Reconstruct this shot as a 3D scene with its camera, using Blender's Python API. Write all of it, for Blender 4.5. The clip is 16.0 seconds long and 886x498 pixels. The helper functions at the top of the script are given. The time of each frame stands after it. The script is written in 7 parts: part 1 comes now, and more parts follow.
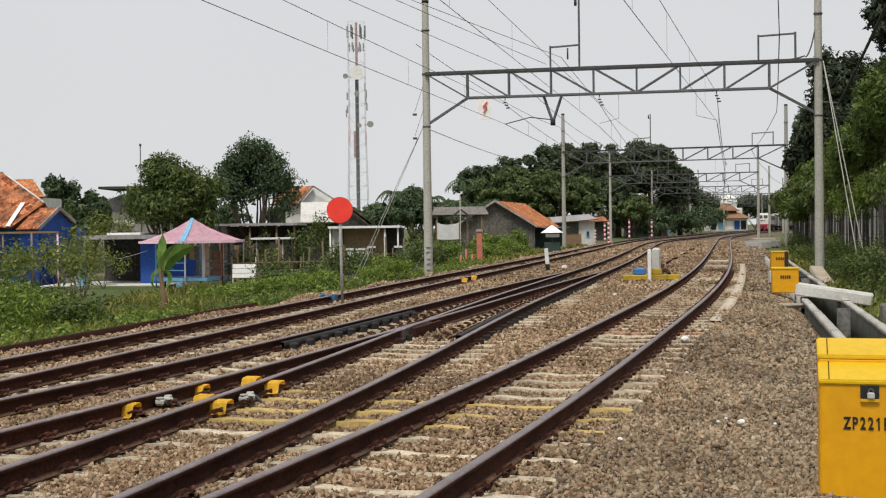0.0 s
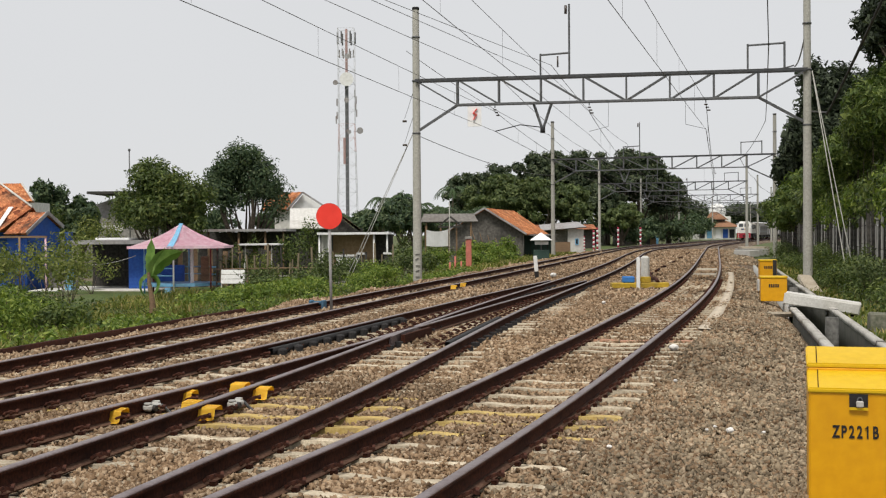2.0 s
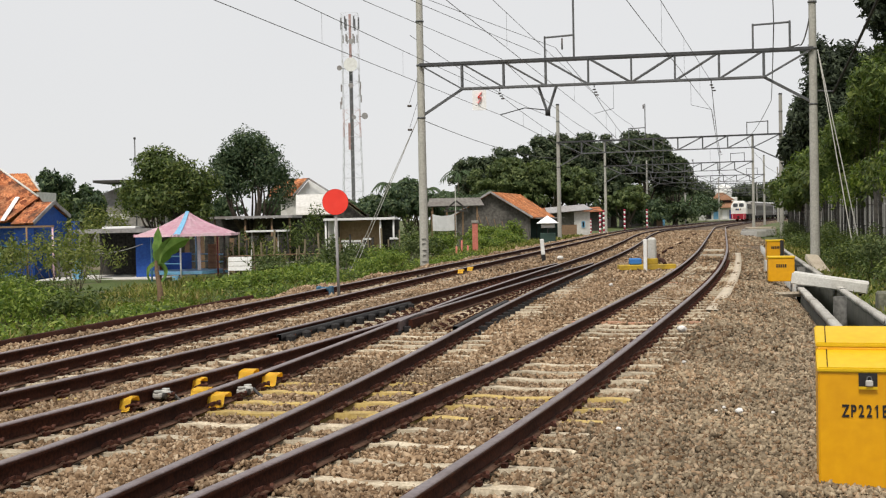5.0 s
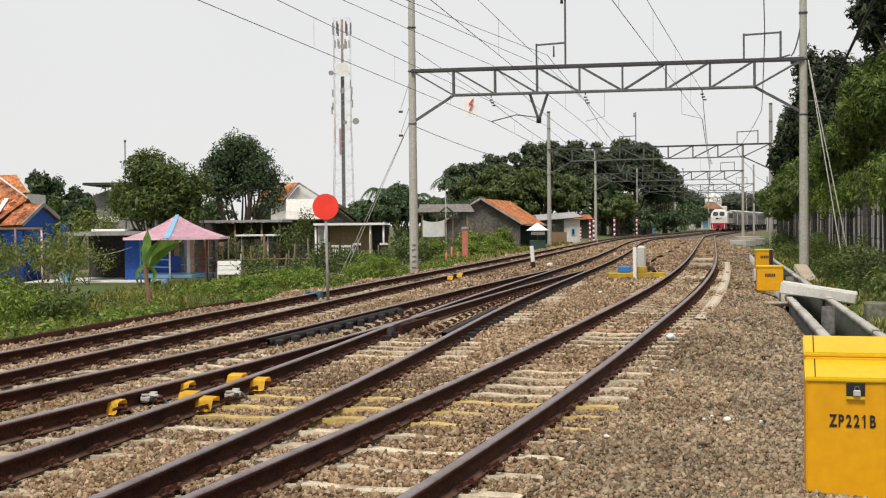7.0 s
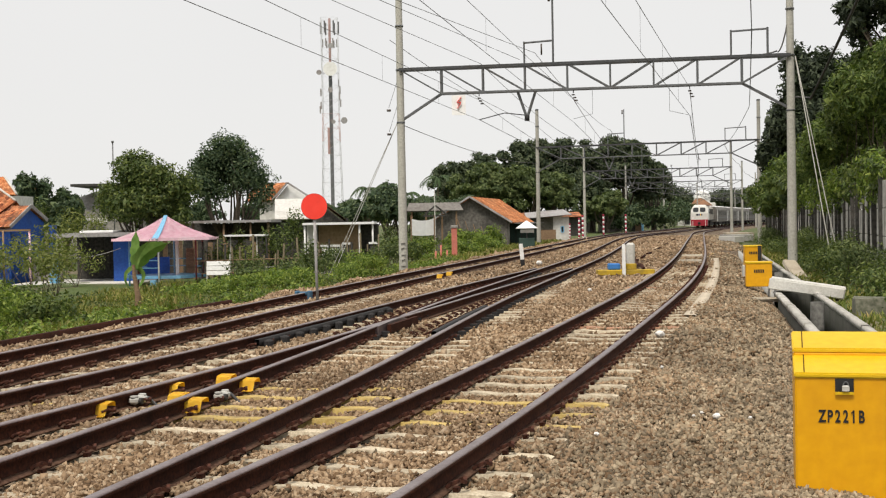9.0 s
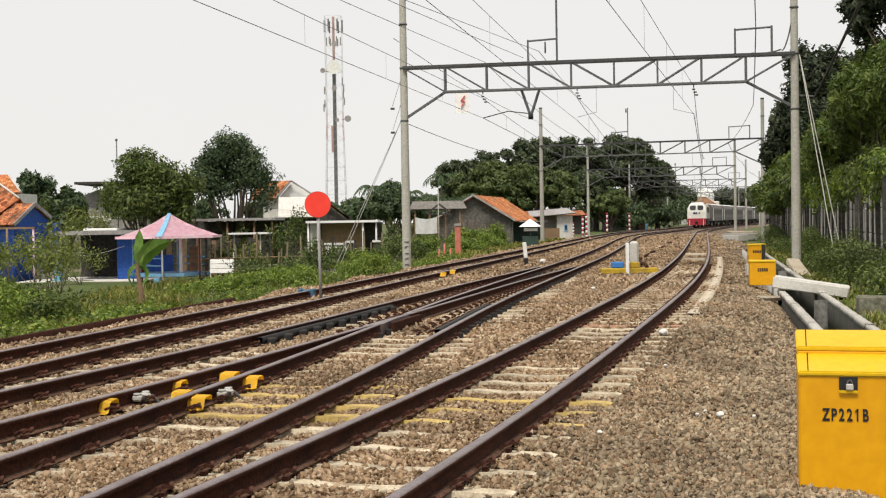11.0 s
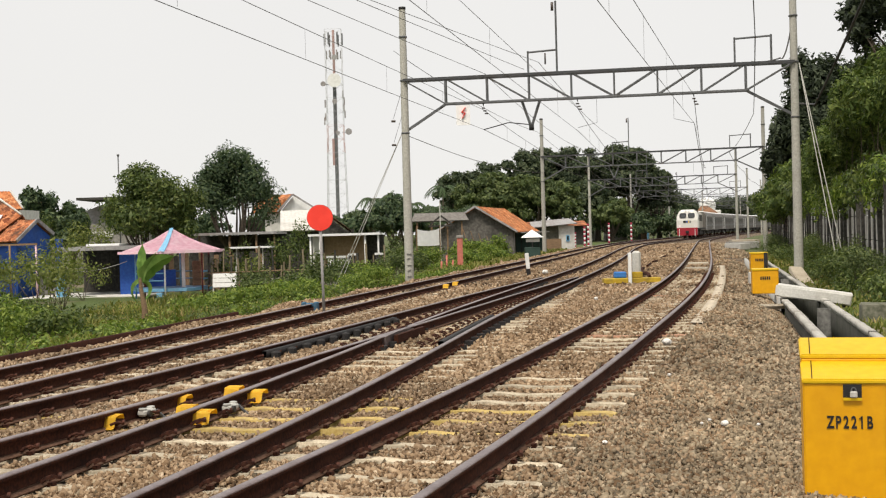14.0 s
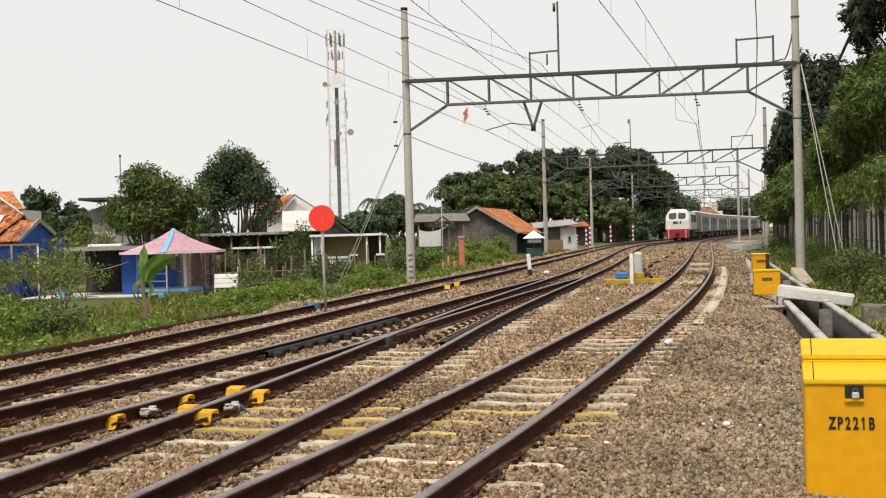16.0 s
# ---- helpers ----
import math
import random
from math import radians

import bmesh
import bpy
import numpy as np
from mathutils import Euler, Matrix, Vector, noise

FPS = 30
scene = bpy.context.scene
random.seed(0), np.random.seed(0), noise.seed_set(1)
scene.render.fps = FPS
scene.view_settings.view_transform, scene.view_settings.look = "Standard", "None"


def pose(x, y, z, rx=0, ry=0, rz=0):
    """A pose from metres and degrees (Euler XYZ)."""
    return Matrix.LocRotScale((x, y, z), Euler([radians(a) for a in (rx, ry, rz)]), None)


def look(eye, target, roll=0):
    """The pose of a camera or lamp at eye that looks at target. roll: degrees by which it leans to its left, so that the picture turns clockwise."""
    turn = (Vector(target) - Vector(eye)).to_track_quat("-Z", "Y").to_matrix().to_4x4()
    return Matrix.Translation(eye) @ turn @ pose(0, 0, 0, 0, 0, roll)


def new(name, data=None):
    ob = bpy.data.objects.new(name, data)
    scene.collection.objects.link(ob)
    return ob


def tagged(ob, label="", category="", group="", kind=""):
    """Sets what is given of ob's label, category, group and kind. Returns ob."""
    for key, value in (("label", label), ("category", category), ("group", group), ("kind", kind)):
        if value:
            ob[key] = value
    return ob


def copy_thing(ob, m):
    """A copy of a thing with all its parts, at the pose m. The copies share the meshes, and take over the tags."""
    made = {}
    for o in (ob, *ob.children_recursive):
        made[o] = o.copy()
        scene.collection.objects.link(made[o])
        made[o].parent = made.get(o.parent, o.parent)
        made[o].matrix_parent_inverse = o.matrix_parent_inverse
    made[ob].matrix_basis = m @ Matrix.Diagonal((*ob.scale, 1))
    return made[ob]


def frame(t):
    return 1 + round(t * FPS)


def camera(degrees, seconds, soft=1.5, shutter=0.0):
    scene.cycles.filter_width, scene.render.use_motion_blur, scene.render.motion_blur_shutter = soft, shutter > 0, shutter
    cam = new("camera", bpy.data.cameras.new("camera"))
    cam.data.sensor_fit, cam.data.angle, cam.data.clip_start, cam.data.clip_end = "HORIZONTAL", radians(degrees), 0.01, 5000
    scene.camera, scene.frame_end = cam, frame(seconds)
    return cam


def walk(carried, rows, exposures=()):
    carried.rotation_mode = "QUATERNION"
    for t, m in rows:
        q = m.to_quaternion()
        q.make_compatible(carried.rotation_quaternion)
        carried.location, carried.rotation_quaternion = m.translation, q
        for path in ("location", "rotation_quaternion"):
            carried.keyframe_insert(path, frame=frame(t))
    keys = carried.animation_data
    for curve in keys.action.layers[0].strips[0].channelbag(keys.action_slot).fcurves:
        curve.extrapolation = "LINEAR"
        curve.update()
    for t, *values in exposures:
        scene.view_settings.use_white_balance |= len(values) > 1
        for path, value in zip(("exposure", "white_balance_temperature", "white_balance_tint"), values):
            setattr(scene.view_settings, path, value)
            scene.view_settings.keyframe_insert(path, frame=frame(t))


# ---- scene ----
# camera: held by hand at the trackside, almost still
cam = camera(40.2, 16.0, soft=1.2)
walk(cam, [
    (0, pose(0.000, 0.000, 1.460, 89.000, 0.750, 0.000)),
    (0.5, pose(-0.004, 0.006, 1.461, 89.013, 0.696, -0.287)),
    (1, pose(-0.006, 0.003, 1.459, 89.161, 0.675, -0.092)),
    (1.5, pose(-0.006, 0.003, 1.459, 89.190, 0.793, -0.328)),
    (2, pose(-0.009, 0.006, 1.457, 89.323, 0.420, -0.519)),
    (2.5, pose(-0.015, 0.001, 1.459, 89.012, 0.985, -0.347)),
    (3, pose(-0.006, 0.007, 1.457, 88.881, 1.064, -0.233)),
    (3.5, pose(-0.012, 0.009, 1.459, 88.702, 0.580, -0.234)),
    (4, pose(-0.014, 0.007, 1.457, 88.577, 1.027, -0.034)),
    (6.5, pose(-0.011, 0.016, 1.458, 88.768, 0.864, -0.613)),
    (7, pose(-0.014, 0.011, 1.456, 88.870, 0.568, -0.696)),
    (7.5, pose(-0.014, 0.013, 1.459, 88.794, 0.796, -0.878)),
    (8, pose(-0.010, 0.020, 1.459, 88.757, 1.077, -1.124)),
    (8.5, pose(-0.010, 0.021, 1.457, 88.707, 1.010, -1.193)),
    (9, pose(-0.005, 0.025, 1.458, 88.793, 1.037, -1.201)),
    (11.5, pose(-0.005, 0.031, 1.453, 88.711, 0.978, -0.991)),
    (12, pose(-0.004, 0.016, 1.456, 89.000, 1.024, -0.966)),
    (12.5, pose(-0.012, 0.014, 1.451, 88.804, 1.157, -0.917)),
    (13, pose(-0.006, 0.022, 1.451, 88.656, 1.721, -0.934)),
    (13.5, pose(-0.010, 0.021, 1.454, 89.014, 1.616, -1.073)),
    (14, pose(-0.013, 0.003, 1.457, 89.276, 1.593, -0.947)),
    (14.5, pose(-0.013, 0.002, 1.450, 89.218, 1.764, -0.813)),
    (15, pose(-0.004, 0.013, 1.449, 89.127, 1.955, -0.836)),
    (15.5, pose(-0.008, 0.010, 1.451, 89.382, 1.770, -0.815)),
    (16, pose(-0.015, 0.000, 1.455, 89.313, 1.515, -0.869)),
], exposures=[(0, -0.16, 6550, 10), (4, -0.03, 6600, 10), (7.5, 0.06, 6740, 10), (12.5, 0.13, 6880, 10), (16, 0.12, 6880, 10)])


# world: bright overcast sky, weak wide sun
world = bpy.data.worlds.new("overcast_sky")
scene.world = world
world.use_nodes = True
wn, wl = world.node_tree.nodes, world.node_tree.links
sky = wn.new("ShaderNodeTexSky")
sky.sky_type = "NISHITA"
sky.sun_disc = False
sky.sun_elevation, sky.sun_rotation = radians(58), radians(202)
sky_scale = wn.new("ShaderNodeMix")
sky_scale.data_type, sky_scale.blend_type = "RGBA", "MULTIPLY"
sky_scale.inputs[0].default_value = 1.0
sky_scale.inputs[7].default_value = (0.06, 0.06, 0.06, 1)
wl.new(sky.outputs[0], sky_scale.inputs[6])
cloud = wn.new("ShaderNodeTexNoise")
cloud.inputs["Scale"].default_value = 1.6
cloud.inputs["Detail"].default_value = 3
cloud_ramp = wn.new("ShaderNodeValToRGB")
cloud_ramp.color_ramp.elements[0].color = (0.768, 0.781, 0.803, 1)
cloud_ramp.color_ramp.elements[1].color = (0.85, 0.864, 0.885, 1)
wl.new(cloud.outputs["Fac"], cloud_ramp.inputs[0])
veil = wn.new("ShaderNodeMix")
veil.data_type = "RGBA"
veil.inputs[0].default_value = 0.93
wl.new(sky_scale.outputs[2], veil.inputs[6])
wl.new(cloud_ramp.outputs[0], veil.inputs[7])
wl.new(veil.outputs[2], wn["Background"].inputs[0])
wn["Background"].inputs[1].default_value = 1.0
sun = new("sun", bpy.data.lights.new("sun", "SUN"))
sun.data.energy, sun.data.angle, sun.data.color = 3.2, radians(16), (1.0, 0.95, 0.88)
sun.matrix_world = look((0, 0, 60), (13, 32, 0))


# ---- materials ----
def material(name, rough=0.8, metal=0.0, spec=0.3):
    m = bpy.data.materials.new(name)
    m.use_nodes = True
    b = m.node_tree.nodes["Principled BSDF"]
    b.inputs["Roughness"].default_value = rough
    b.inputs["Metallic"].default_value = metal
    b.inputs["Specular IOR Level"].default_value = spec
    return m, m.node_tree.nodes, m.node_tree.links, b


def noise_node(n, l, scale, detail=4.0, coord="Object", stretch=None):
    tc = n.new("ShaderNodeTexCoord")
    t = n.new("ShaderNodeTexNoise")
    t.inputs["Scale"].default_value = scale
    t.inputs["Detail"].default_value = detail
    if stretch:
        mp = n.new("ShaderNodeMapping")
        mp.inputs["Scale"].default_value = stretch
        l.new(tc.outputs[coord], mp.inputs[0])
        l.new(mp.outputs[0], t.inputs["Vector"])
    else:
        l.new(tc.outputs[coord], t.inputs["Vector"])
    return t


def ramp_node(n, l, src, stops):
    r = n.new("ShaderNodeValToRGB")
    e = r.color_ramp.elements
    while len(e) < len(stops):
        e.new(0.5)
    for k, (p, c) in zip(e, stops):
        k.position, k.color = p, (*c, 1)
    l.new(src, r.inputs[0])
    return r


def mix_node(n, l, fac, a, b, mode="MIX"):
    m = n.new("ShaderNodeMix")
    m.data_type, m.blend_type = "RGBA", mode
    for k, v in ((0, fac), (6, a), (7, b)):
        if isinstance(v, (float, int)):
            m.inputs[k].default_value = v
        elif isinstance(v, tuple):
            m.inputs[k].default_value = (*v, 1)
        else:
            l.new(v, m.inputs[k])
    return m.outputs[2]


def bump_node(n, l, b, src, strength, dist):
    k = n.new("ShaderNodeBump")
    k.inputs["Strength"].default_value, k.inputs["Distance"].default_value = strength, dist
    l.new(src, k.inputs["Height"])
    l.new(k.outputs[0], b.inputs["Normal"])


def worn(name, c1, c2, dirt=(0.12, 0.1, 0.08), fine=30.0, broad=2.0, dirt_amount=0.35, rough=0.7, metal=0.0, bump=0.2,
         bump_dist=0.004, spec=0.3, stretch=None, per=0.12):
    """Two tones of grain, broad dirt, fine relief and a little variety from piece to piece."""
    m, n, l, b = material(name, rough, metal, spec)
    g = noise_node(n, l, fine, 5, stretch=stretch)
    r = ramp_node(n, l, g.outputs["Fac"], [(0.35, c1), (0.68, c2)])
    d = noise_node(n, l, broad, 6, stretch=stretch)
    dr = ramp_node(n, l, d.outputs["Fac"], [(0.48, (0, 0, 0)), (0.75, (dirt_amount,) * 3)])
    col = mix_node(n, l, dr.outputs[0], r.outputs[0], dirt)
    oi = n.new("ShaderNodeObjectInfo")
    hv = n.new("ShaderNodeMapRange")
    hv.inputs[3].default_value, hv.inputs[4].default_value = 1 - per, 1 + per
    l.new(oi.outputs["Random"], hv.inputs[0])
    hs = n.new("ShaderNodeHueSaturation")
    l.new(hv.outputs[0], hs.inputs["Value"])
    l.new(col, hs.inputs["Color"])
    l.new(hs.outputs[0], b.inputs["Base Color"])
    rr = n.new("ShaderNodeMapRange")
    rr.inputs[3].default_value, rr.inputs[4].default_value = max(rough - 0.12, 0.05), min(rough + 0.12, 1)
    l.new(d.outputs["Fac"], rr.inputs[0])
    l.new(rr.outputs[0], b.inputs["Roughness"])
    if bump:
        bump_node(n, l, b, g.outputs["Fac"], bump, bump_dist)
    return m


def island(name, stops, rough=0.85, bump_scale=60.0, bump=0.3, translucent=0.0, broad=0.0, spec=0.2):
    """Loose pieces: the tone changes from piece to piece, and gently over metres."""
    m, n, l, b = material(name, rough, 0, spec)
    ge = n.new("ShaderNodeNewGeometry")
    col = ramp_node(n, l, ge.outputs["Random Per Island"], stops).outputs[0]
    if broad:
        t = noise_node(n, l, broad, 3)
        br = ramp_node(n, l, t.outputs["Fac"], [(0.35, (0.7, 0.68, 0.66)), (0.65, (1.15, 1.12, 1.08))])
        col = mix_node(n, l, 1.0, col, br.outputs[0], "MULTIPLY")
    l.new(col, b.inputs["Base Color"])
    if bump:
        t2 = noise_node(n, l, bump_scale, 3)
        bump_node(n, l, b, t2.outputs["Fac"], bump, 0.01)
    if translucent:
        tr = n.new("ShaderNodeBsdfTranslucent")
        l.new(mix_node(n, l, 1.0, col, (1.1, 1.2, 0.6), "MULTIPLY"), tr.inputs[0])
        ms = n.new("ShaderNodeMixShader")
        ms.inputs[0].default_value = translucent
        l.new(b.outputs[0], ms.inputs[1])
        l.new(tr.outputs[0], ms.inputs[2])
        l.new(ms.outputs[0], n["Material Output"].inputs[0])
    return m


RAIL_SIDE = worn("rusted_rail_steel", (0.025, 0.009, 0.006), (0.069, 0.023, 0.012), (0.011, 0.006, 0.005), 40, 3, 0.6, 0.88, 0.0, 0.3, spec=0.12)
RAIL_HEAD = worn("worn_rail_head", (0.194, 0.153, 0.152), (0.284, 0.230, 0.227), (0.097, 0.059, 0.051), 25, 2.5, 0.5, 0.38, 0.55, 0.05, stretch=None)
RAIL_FOOT = worn("dusty_rail_foot", (0.09, 0.048, 0.032), (0.17, 0.098, 0.066), (0.05, 0.03, 0.022), 30, 3, 0.5, 0.9, 0.0, 0.3, spec=0.12)
CLIP_STEEL = worn("rusted_clip_steel", (0.035, 0.014, 0.01), (0.1, 0.038, 0.024), (0.02, 0.01, 0.008), rough=0.85, spec=0.15)
SLEEPER = worn("sleeper_concrete", (0.38, 0.315, 0.22), (0.62, 0.54, 0.41), (0.14, 0.095, 0.06), 45, 6, 0.75, 0.9, per=0.22)
SLEEPER_YELLOW = worn("yellow_painted_concrete", (0.42, 0.29, 0.09), (0.56, 0.42, 0.16), (0.2, 0.15, 0.1), 45, 7, 0.75, 0.85, per=0.15)
SLEEPER_RED = worn("red_dusted_concrete", (0.42, 0.2, 0.12), (0.5, 0.3, 0.2), (0.2, 0.15, 0.1), 45, 7, 0.75, 0.85)
CONCRETE = worn("grey_concrete", (0.34, 0.335, 0.31), (0.46, 0.45, 0.42), (0.17, 0.16, 0.14), 25, 1.5, 0.5, 0.9)
# mossy concrete, darkened to carry the shade inside the drain
DRAIN_DARK = worn("shade_dark_mossy_concrete", (0.022, 0.022, 0.018), (0.07, 0.066, 0.055), (0.02, 0.028, 0.014), 9, 1.5, 0.7, 0.9, stretch=(3, 3, 0.6))
YELLOW_DIRTY = worn("dirty_yellow_paint", (0.46, 0.3, 0.02), (0.56, 0.38, 0.04), (0.2, 0.15, 0.05), 14, 3, 0.7, 0.7)
POLE_CONCRETE = worn("warm_pole_concrete", (0.33, 0.322, 0.285), (0.46, 0.448, 0.4), (0.258, 0.243, 0.213), 18, 1.2, 0.5, 0.9)
EDGE_TAN = worn("tan_dusty_concrete", (0.34, 0.29, 0.22), (0.46, 0.4, 0.31), (0.2, 0.16, 0.12), 20, 2, 0.6, 0.92)
TILE_BROWN = worn("brown_roof_tile", (0.2, 0.1, 0.055), (0.3, 0.16, 0.09), (0.1, 0.06, 0.04), 2, 0.5, 0.5, 0.85)
CONCRETE_PALE = worn("pale_concrete", (0.5, 0.49, 0.45), (0.62, 0.61, 0.57), (0.25, 0.22, 0.18), 25, 1.8, 0.5, 0.9)
CONCRETE_DARK = worn("stained_concrete", (0.4, 0.385, 0.35), (0.72, 0.69, 0.64), (0.077, 0.086, 0.066), 9, 1.2, 0.8, 0.95, stretch=(3, 3, 0.6))
STEEL_GREY = worn("galvanised_steel", (0.1, 0.104, 0.11), (0.17, 0.175, 0.18), (0.09, 0.075, 0.06), 20, 2, 0.5, 0.55, 0.3)
STEEL_CHORD = worn("dull_chord_steel", (0.05, 0.052, 0.056), (0.09, 0.092, 0.096), (0.05, 0.04, 0.03), 20, 2, 0.5, 0.6, 0.2)
STEEL_DARK = worn("dark_painted_steel", (0.022, 0.022, 0.023), (0.045, 0.044, 0.044), (0.03, 0.02, 0.015), rough=0.75, spec=0.15)
WIRE = worn("weathered_copper_wire", (0.05, 0.05, 0.05), (0.09, 0.085, 0.08), rough=0.6, bump=0)
PORCELAIN = worn("brown_porcelain", (0.06, 0.045, 0.04), (0.1, 0.08, 0.07), rough=0.3)
YELLOW = worn("yellow_enamel_paint", (0.66, 0.31, 0.003), (0.73, 0.36, 0.005), (0.4, 0.17, 0.01), 12, 1.8, 0.3, 0.42, 0, 0.06, spec=0.4, per=0.04)
YELLOW_TOP = worn("paler_yellow_paint", (0.62, 0.39, 0.006), (0.68, 0.44, 0.012), (0.55, 0.34, 0.03), 18, 4, 0.4, 0.5, 0, 0.06, per=0.04)
ORANGE_YELLOW = worn("orange_yellow_paint", (0.9, 0.55, 0.035), (0.93, 0.63, 0.07), (0.65, 0.36, 0.05), 25, 6, 0.3, 0.55, per=0.1)
BLACK = worn("black_paint", (0.012, 0.012, 0.013), (0.025, 0.024, 0.024), rough=0.6, bump=0)
RED_SIGN = worn("red_enamel", (0.8, 0.048, 0.032), (0.84, 0.06, 0.04), (0.5, 0.05, 0.04), 6, 2, 0.2, 0.45, bump=0.03)
WHITE_PAINT = worn("white_paint", (0.68, 0.68, 0.66), (0.8, 0.8, 0.78), (0.4, 0.38, 0.34), 12, 1.5, 0.4, 0.6, bump=0.05)
WHITE_WALL = worn("whitewashed_wall", (0.58, 0.57, 0.53), (0.72, 0.71, 0.67), (0.3, 0.28, 0.24), 4, 0.6, 0.5, 0.9)
GREY_WALL = worn("bare_render_wall", (0.22, 0.21, 0.19), (0.36, 0.34, 0.31), (0.1, 0.09, 0.08), 5, 0.7, 0.6, 0.92)
# dark boards; the same tone stands in for shade in rooms and doorways
DARK_WALL = worn("dark_boards_and_shade", (0.035, 0.033, 0.03), (0.085, 0.08, 0.07), (0.02, 0.02, 0.02), 8, 0.8, 0.5, 0.9)
WOOD = worn("brown_weathered_wood", (0.16, 0.1, 0.06), (0.3, 0.2, 0.12), (0.07, 0.05, 0.04), 14, 1.5, 0.5, 0.85, stretch=(1, 1, 6))
BLUE = worn("blue_house_paint", (0.02, 0.075, 0.33), (0.03, 0.11, 0.42), (0.04, 0.07, 0.15), 8, 0.9, 0.6, 0.75)
BLUE_LIGHT = worn("light_blue_paint", (0.12, 0.32, 0.5), (0.2, 0.42, 0.6), (0.2, 0.25, 0.3), 10, 1.5, 0.4, 0.7)
PINK = worn("pink_canopy_cloth", (0.74, 0.42, 0.52), (0.84, 0.6, 0.67), (0.8, 0.7, 0.72), 5, 1.1, 0.7, 0.8, bump=0.1)
CLOTH_WHITE = worn("white_cloth", (0.76, 0.76, 0.75), (0.84, 0.84, 0.83), (0.6, 0.58, 0.55), 4, 0.8, 0.3, 0.85)


def tile_material(name, tones, dark):
    """Clay tiles: each tile its own tone, some blackened, with broad weathering."""
    m, n, l, b = material(name, 0.88, 0, 0.2)
    tc = n.new("ShaderNodeTexCoord")
    v = n.new("ShaderNodeTexVoronoi")
    v.inputs["Scale"].default_value = 3.6
    l.new(tc.outputs["Object"], v.inputs["Vector"])
    tone = ramp_node(n, l, v.outputs["Color"], [(0.2, tones[0]), (0.5, tones[1]), (0.8, tones[2])])
    w = noise_node(n, l, 1.1, 6)
    wr = ramp_node(n, l, w.outputs["Fac"], [(0.42, (0, 0, 0)), (0.68, (dark,) * 3)])
    f = noise_node(n, l, 9, 4)
    fr = ramp_node(n, l, f.outputs["Fac"], [(0.35, (0.6, 0.55, 0.5)), (0.65, (1.1, 1.08, 1.05))])
    c = mix_node(n, l, wr.outputs[0], tone.outputs[0], (0.07, 0.045, 0.035))
    l.new(mix_node(n, l, 1.0, c, fr.outputs[0], "MULTIPLY"), b.inputs["Base Color"])
    bump_node(n, l, b, f.outputs["Fac"], 0.4, 0.02)
    return m


TILE = tile_material("orange_clay_tile", ((0.22, 0.07, 0.035), (0.5, 0.17, 0.07), (0.64, 0.27, 0.13)), 0.9)
TILE_BRIGHT = tile_material("bright_clay_tile", ((0.42, 0.15, 0.06), (0.58, 0.22, 0.09), (0.7, 0.32, 0.15)), 0.5)
PALM = worn("dark_palm_frond", (0.025, 0.05, 0.018), (0.06, 0.1, 0.03), rough=0.6)
SHEET_GREY = worn("corrugated_grey_sheet", (0.26, 0.25, 0.25), (0.4, 0.39, 0.38), (0.15, 0.1, 0.08), 5, 0.7, 0.6, 0.65)
GLASS_DARK = worn("dark_window_glass", (0.012, 0.014, 0.016), (0.02, 0.023, 0.026), rough=0.12, bump=0, spec=0.5)
SILVER = worn("silver_coach_paint", (0.1, 0.092, 0.082), (0.15, 0.14, 0.126), (0.06, 0.052, 0.045), 8, 0.5, 0.4, 0.6, 0.0, 0.03, spec=0.2)
TRAIN_WHITE = worn("cream_white_engine_paint", (0.7, 0.69, 0.64), (0.78, 0.77, 0.73), (0.45, 0.42, 0.36), 6, 0.6, 0.35, 0.4, bump=0.03)
TRAIN_RED = worn("engine_red_paint", (0.22, 0.008, 0.018), (0.29, 0.012, 0.026), (0.150, 0.015, 0.015), 6, 1.2, 0.4, 0.45, bump=0.03)
BARK = worn("tree_bark", (0.07, 0.055, 0.04), (0.16, 0.13, 0.1), (0.04, 0.035, 0.03), 18, 2, 0.5, 0.95, bump=0.6, bump_dist=0.02)
STONE = island("crushed_stone", [(0.0, (0.09, 0.055, 0.03)), (0.22, (0.2, 0.13, 0.076)), (0.45, (0.26, 0.182, 0.115)), (0.7, (0.35, 0.248, 0.158)), (0.9, (0.41, 0.308, 0.208)), (1.0, (0.5, 0.4, 0.29))], 0.9, 70, 0.35, broad=0.45)
STONE_GREY = island("fresh_grey_stone", [(0.0, (0.092, 0.072, 0.048)), (0.22, (0.196, 0.155, 0.106)), (0.45, (0.252, 0.202, 0.139)), (0.7, (0.322, 0.26, 0.18)), (0.9, (0.375, 0.308, 0.215)), (1.0, (0.48, 0.4, 0.29))], 0.9, 70, 0.35, broad=0.45)
PEBBLE_WHITE = worn("pale_stone", (0.62, 0.6, 0.56), (0.75, 0.73, 0.7), rough=0.85)
LEAF_MANGO = island("mango_leaves", [(0.0, (0.033, 0.053, 0.016)), (0.5, (0.07, 0.103, 0.027)), (1.0, (0.16, 0.19, 0.054))], 0.5, 1, 0, 0.25)
LEAF_DARK = island("dark_tree_leaves", [(0.0, (0.028, 0.05, 0.027)), (0.6, (0.058, 0.092, 0.044)), (1.0, (0.135, 0.172, 0.082))], 0.55, 1, 0, 0.2)
LEAF_FAR = island("rain_tree_leaves", [(0.0, (0.026, 0.042, 0.024)), (0.55, (0.056, 0.078, 0.041)), (1.0, (0.13, 0.15, 0.08))], 0.6, 1, 0, 0.2)
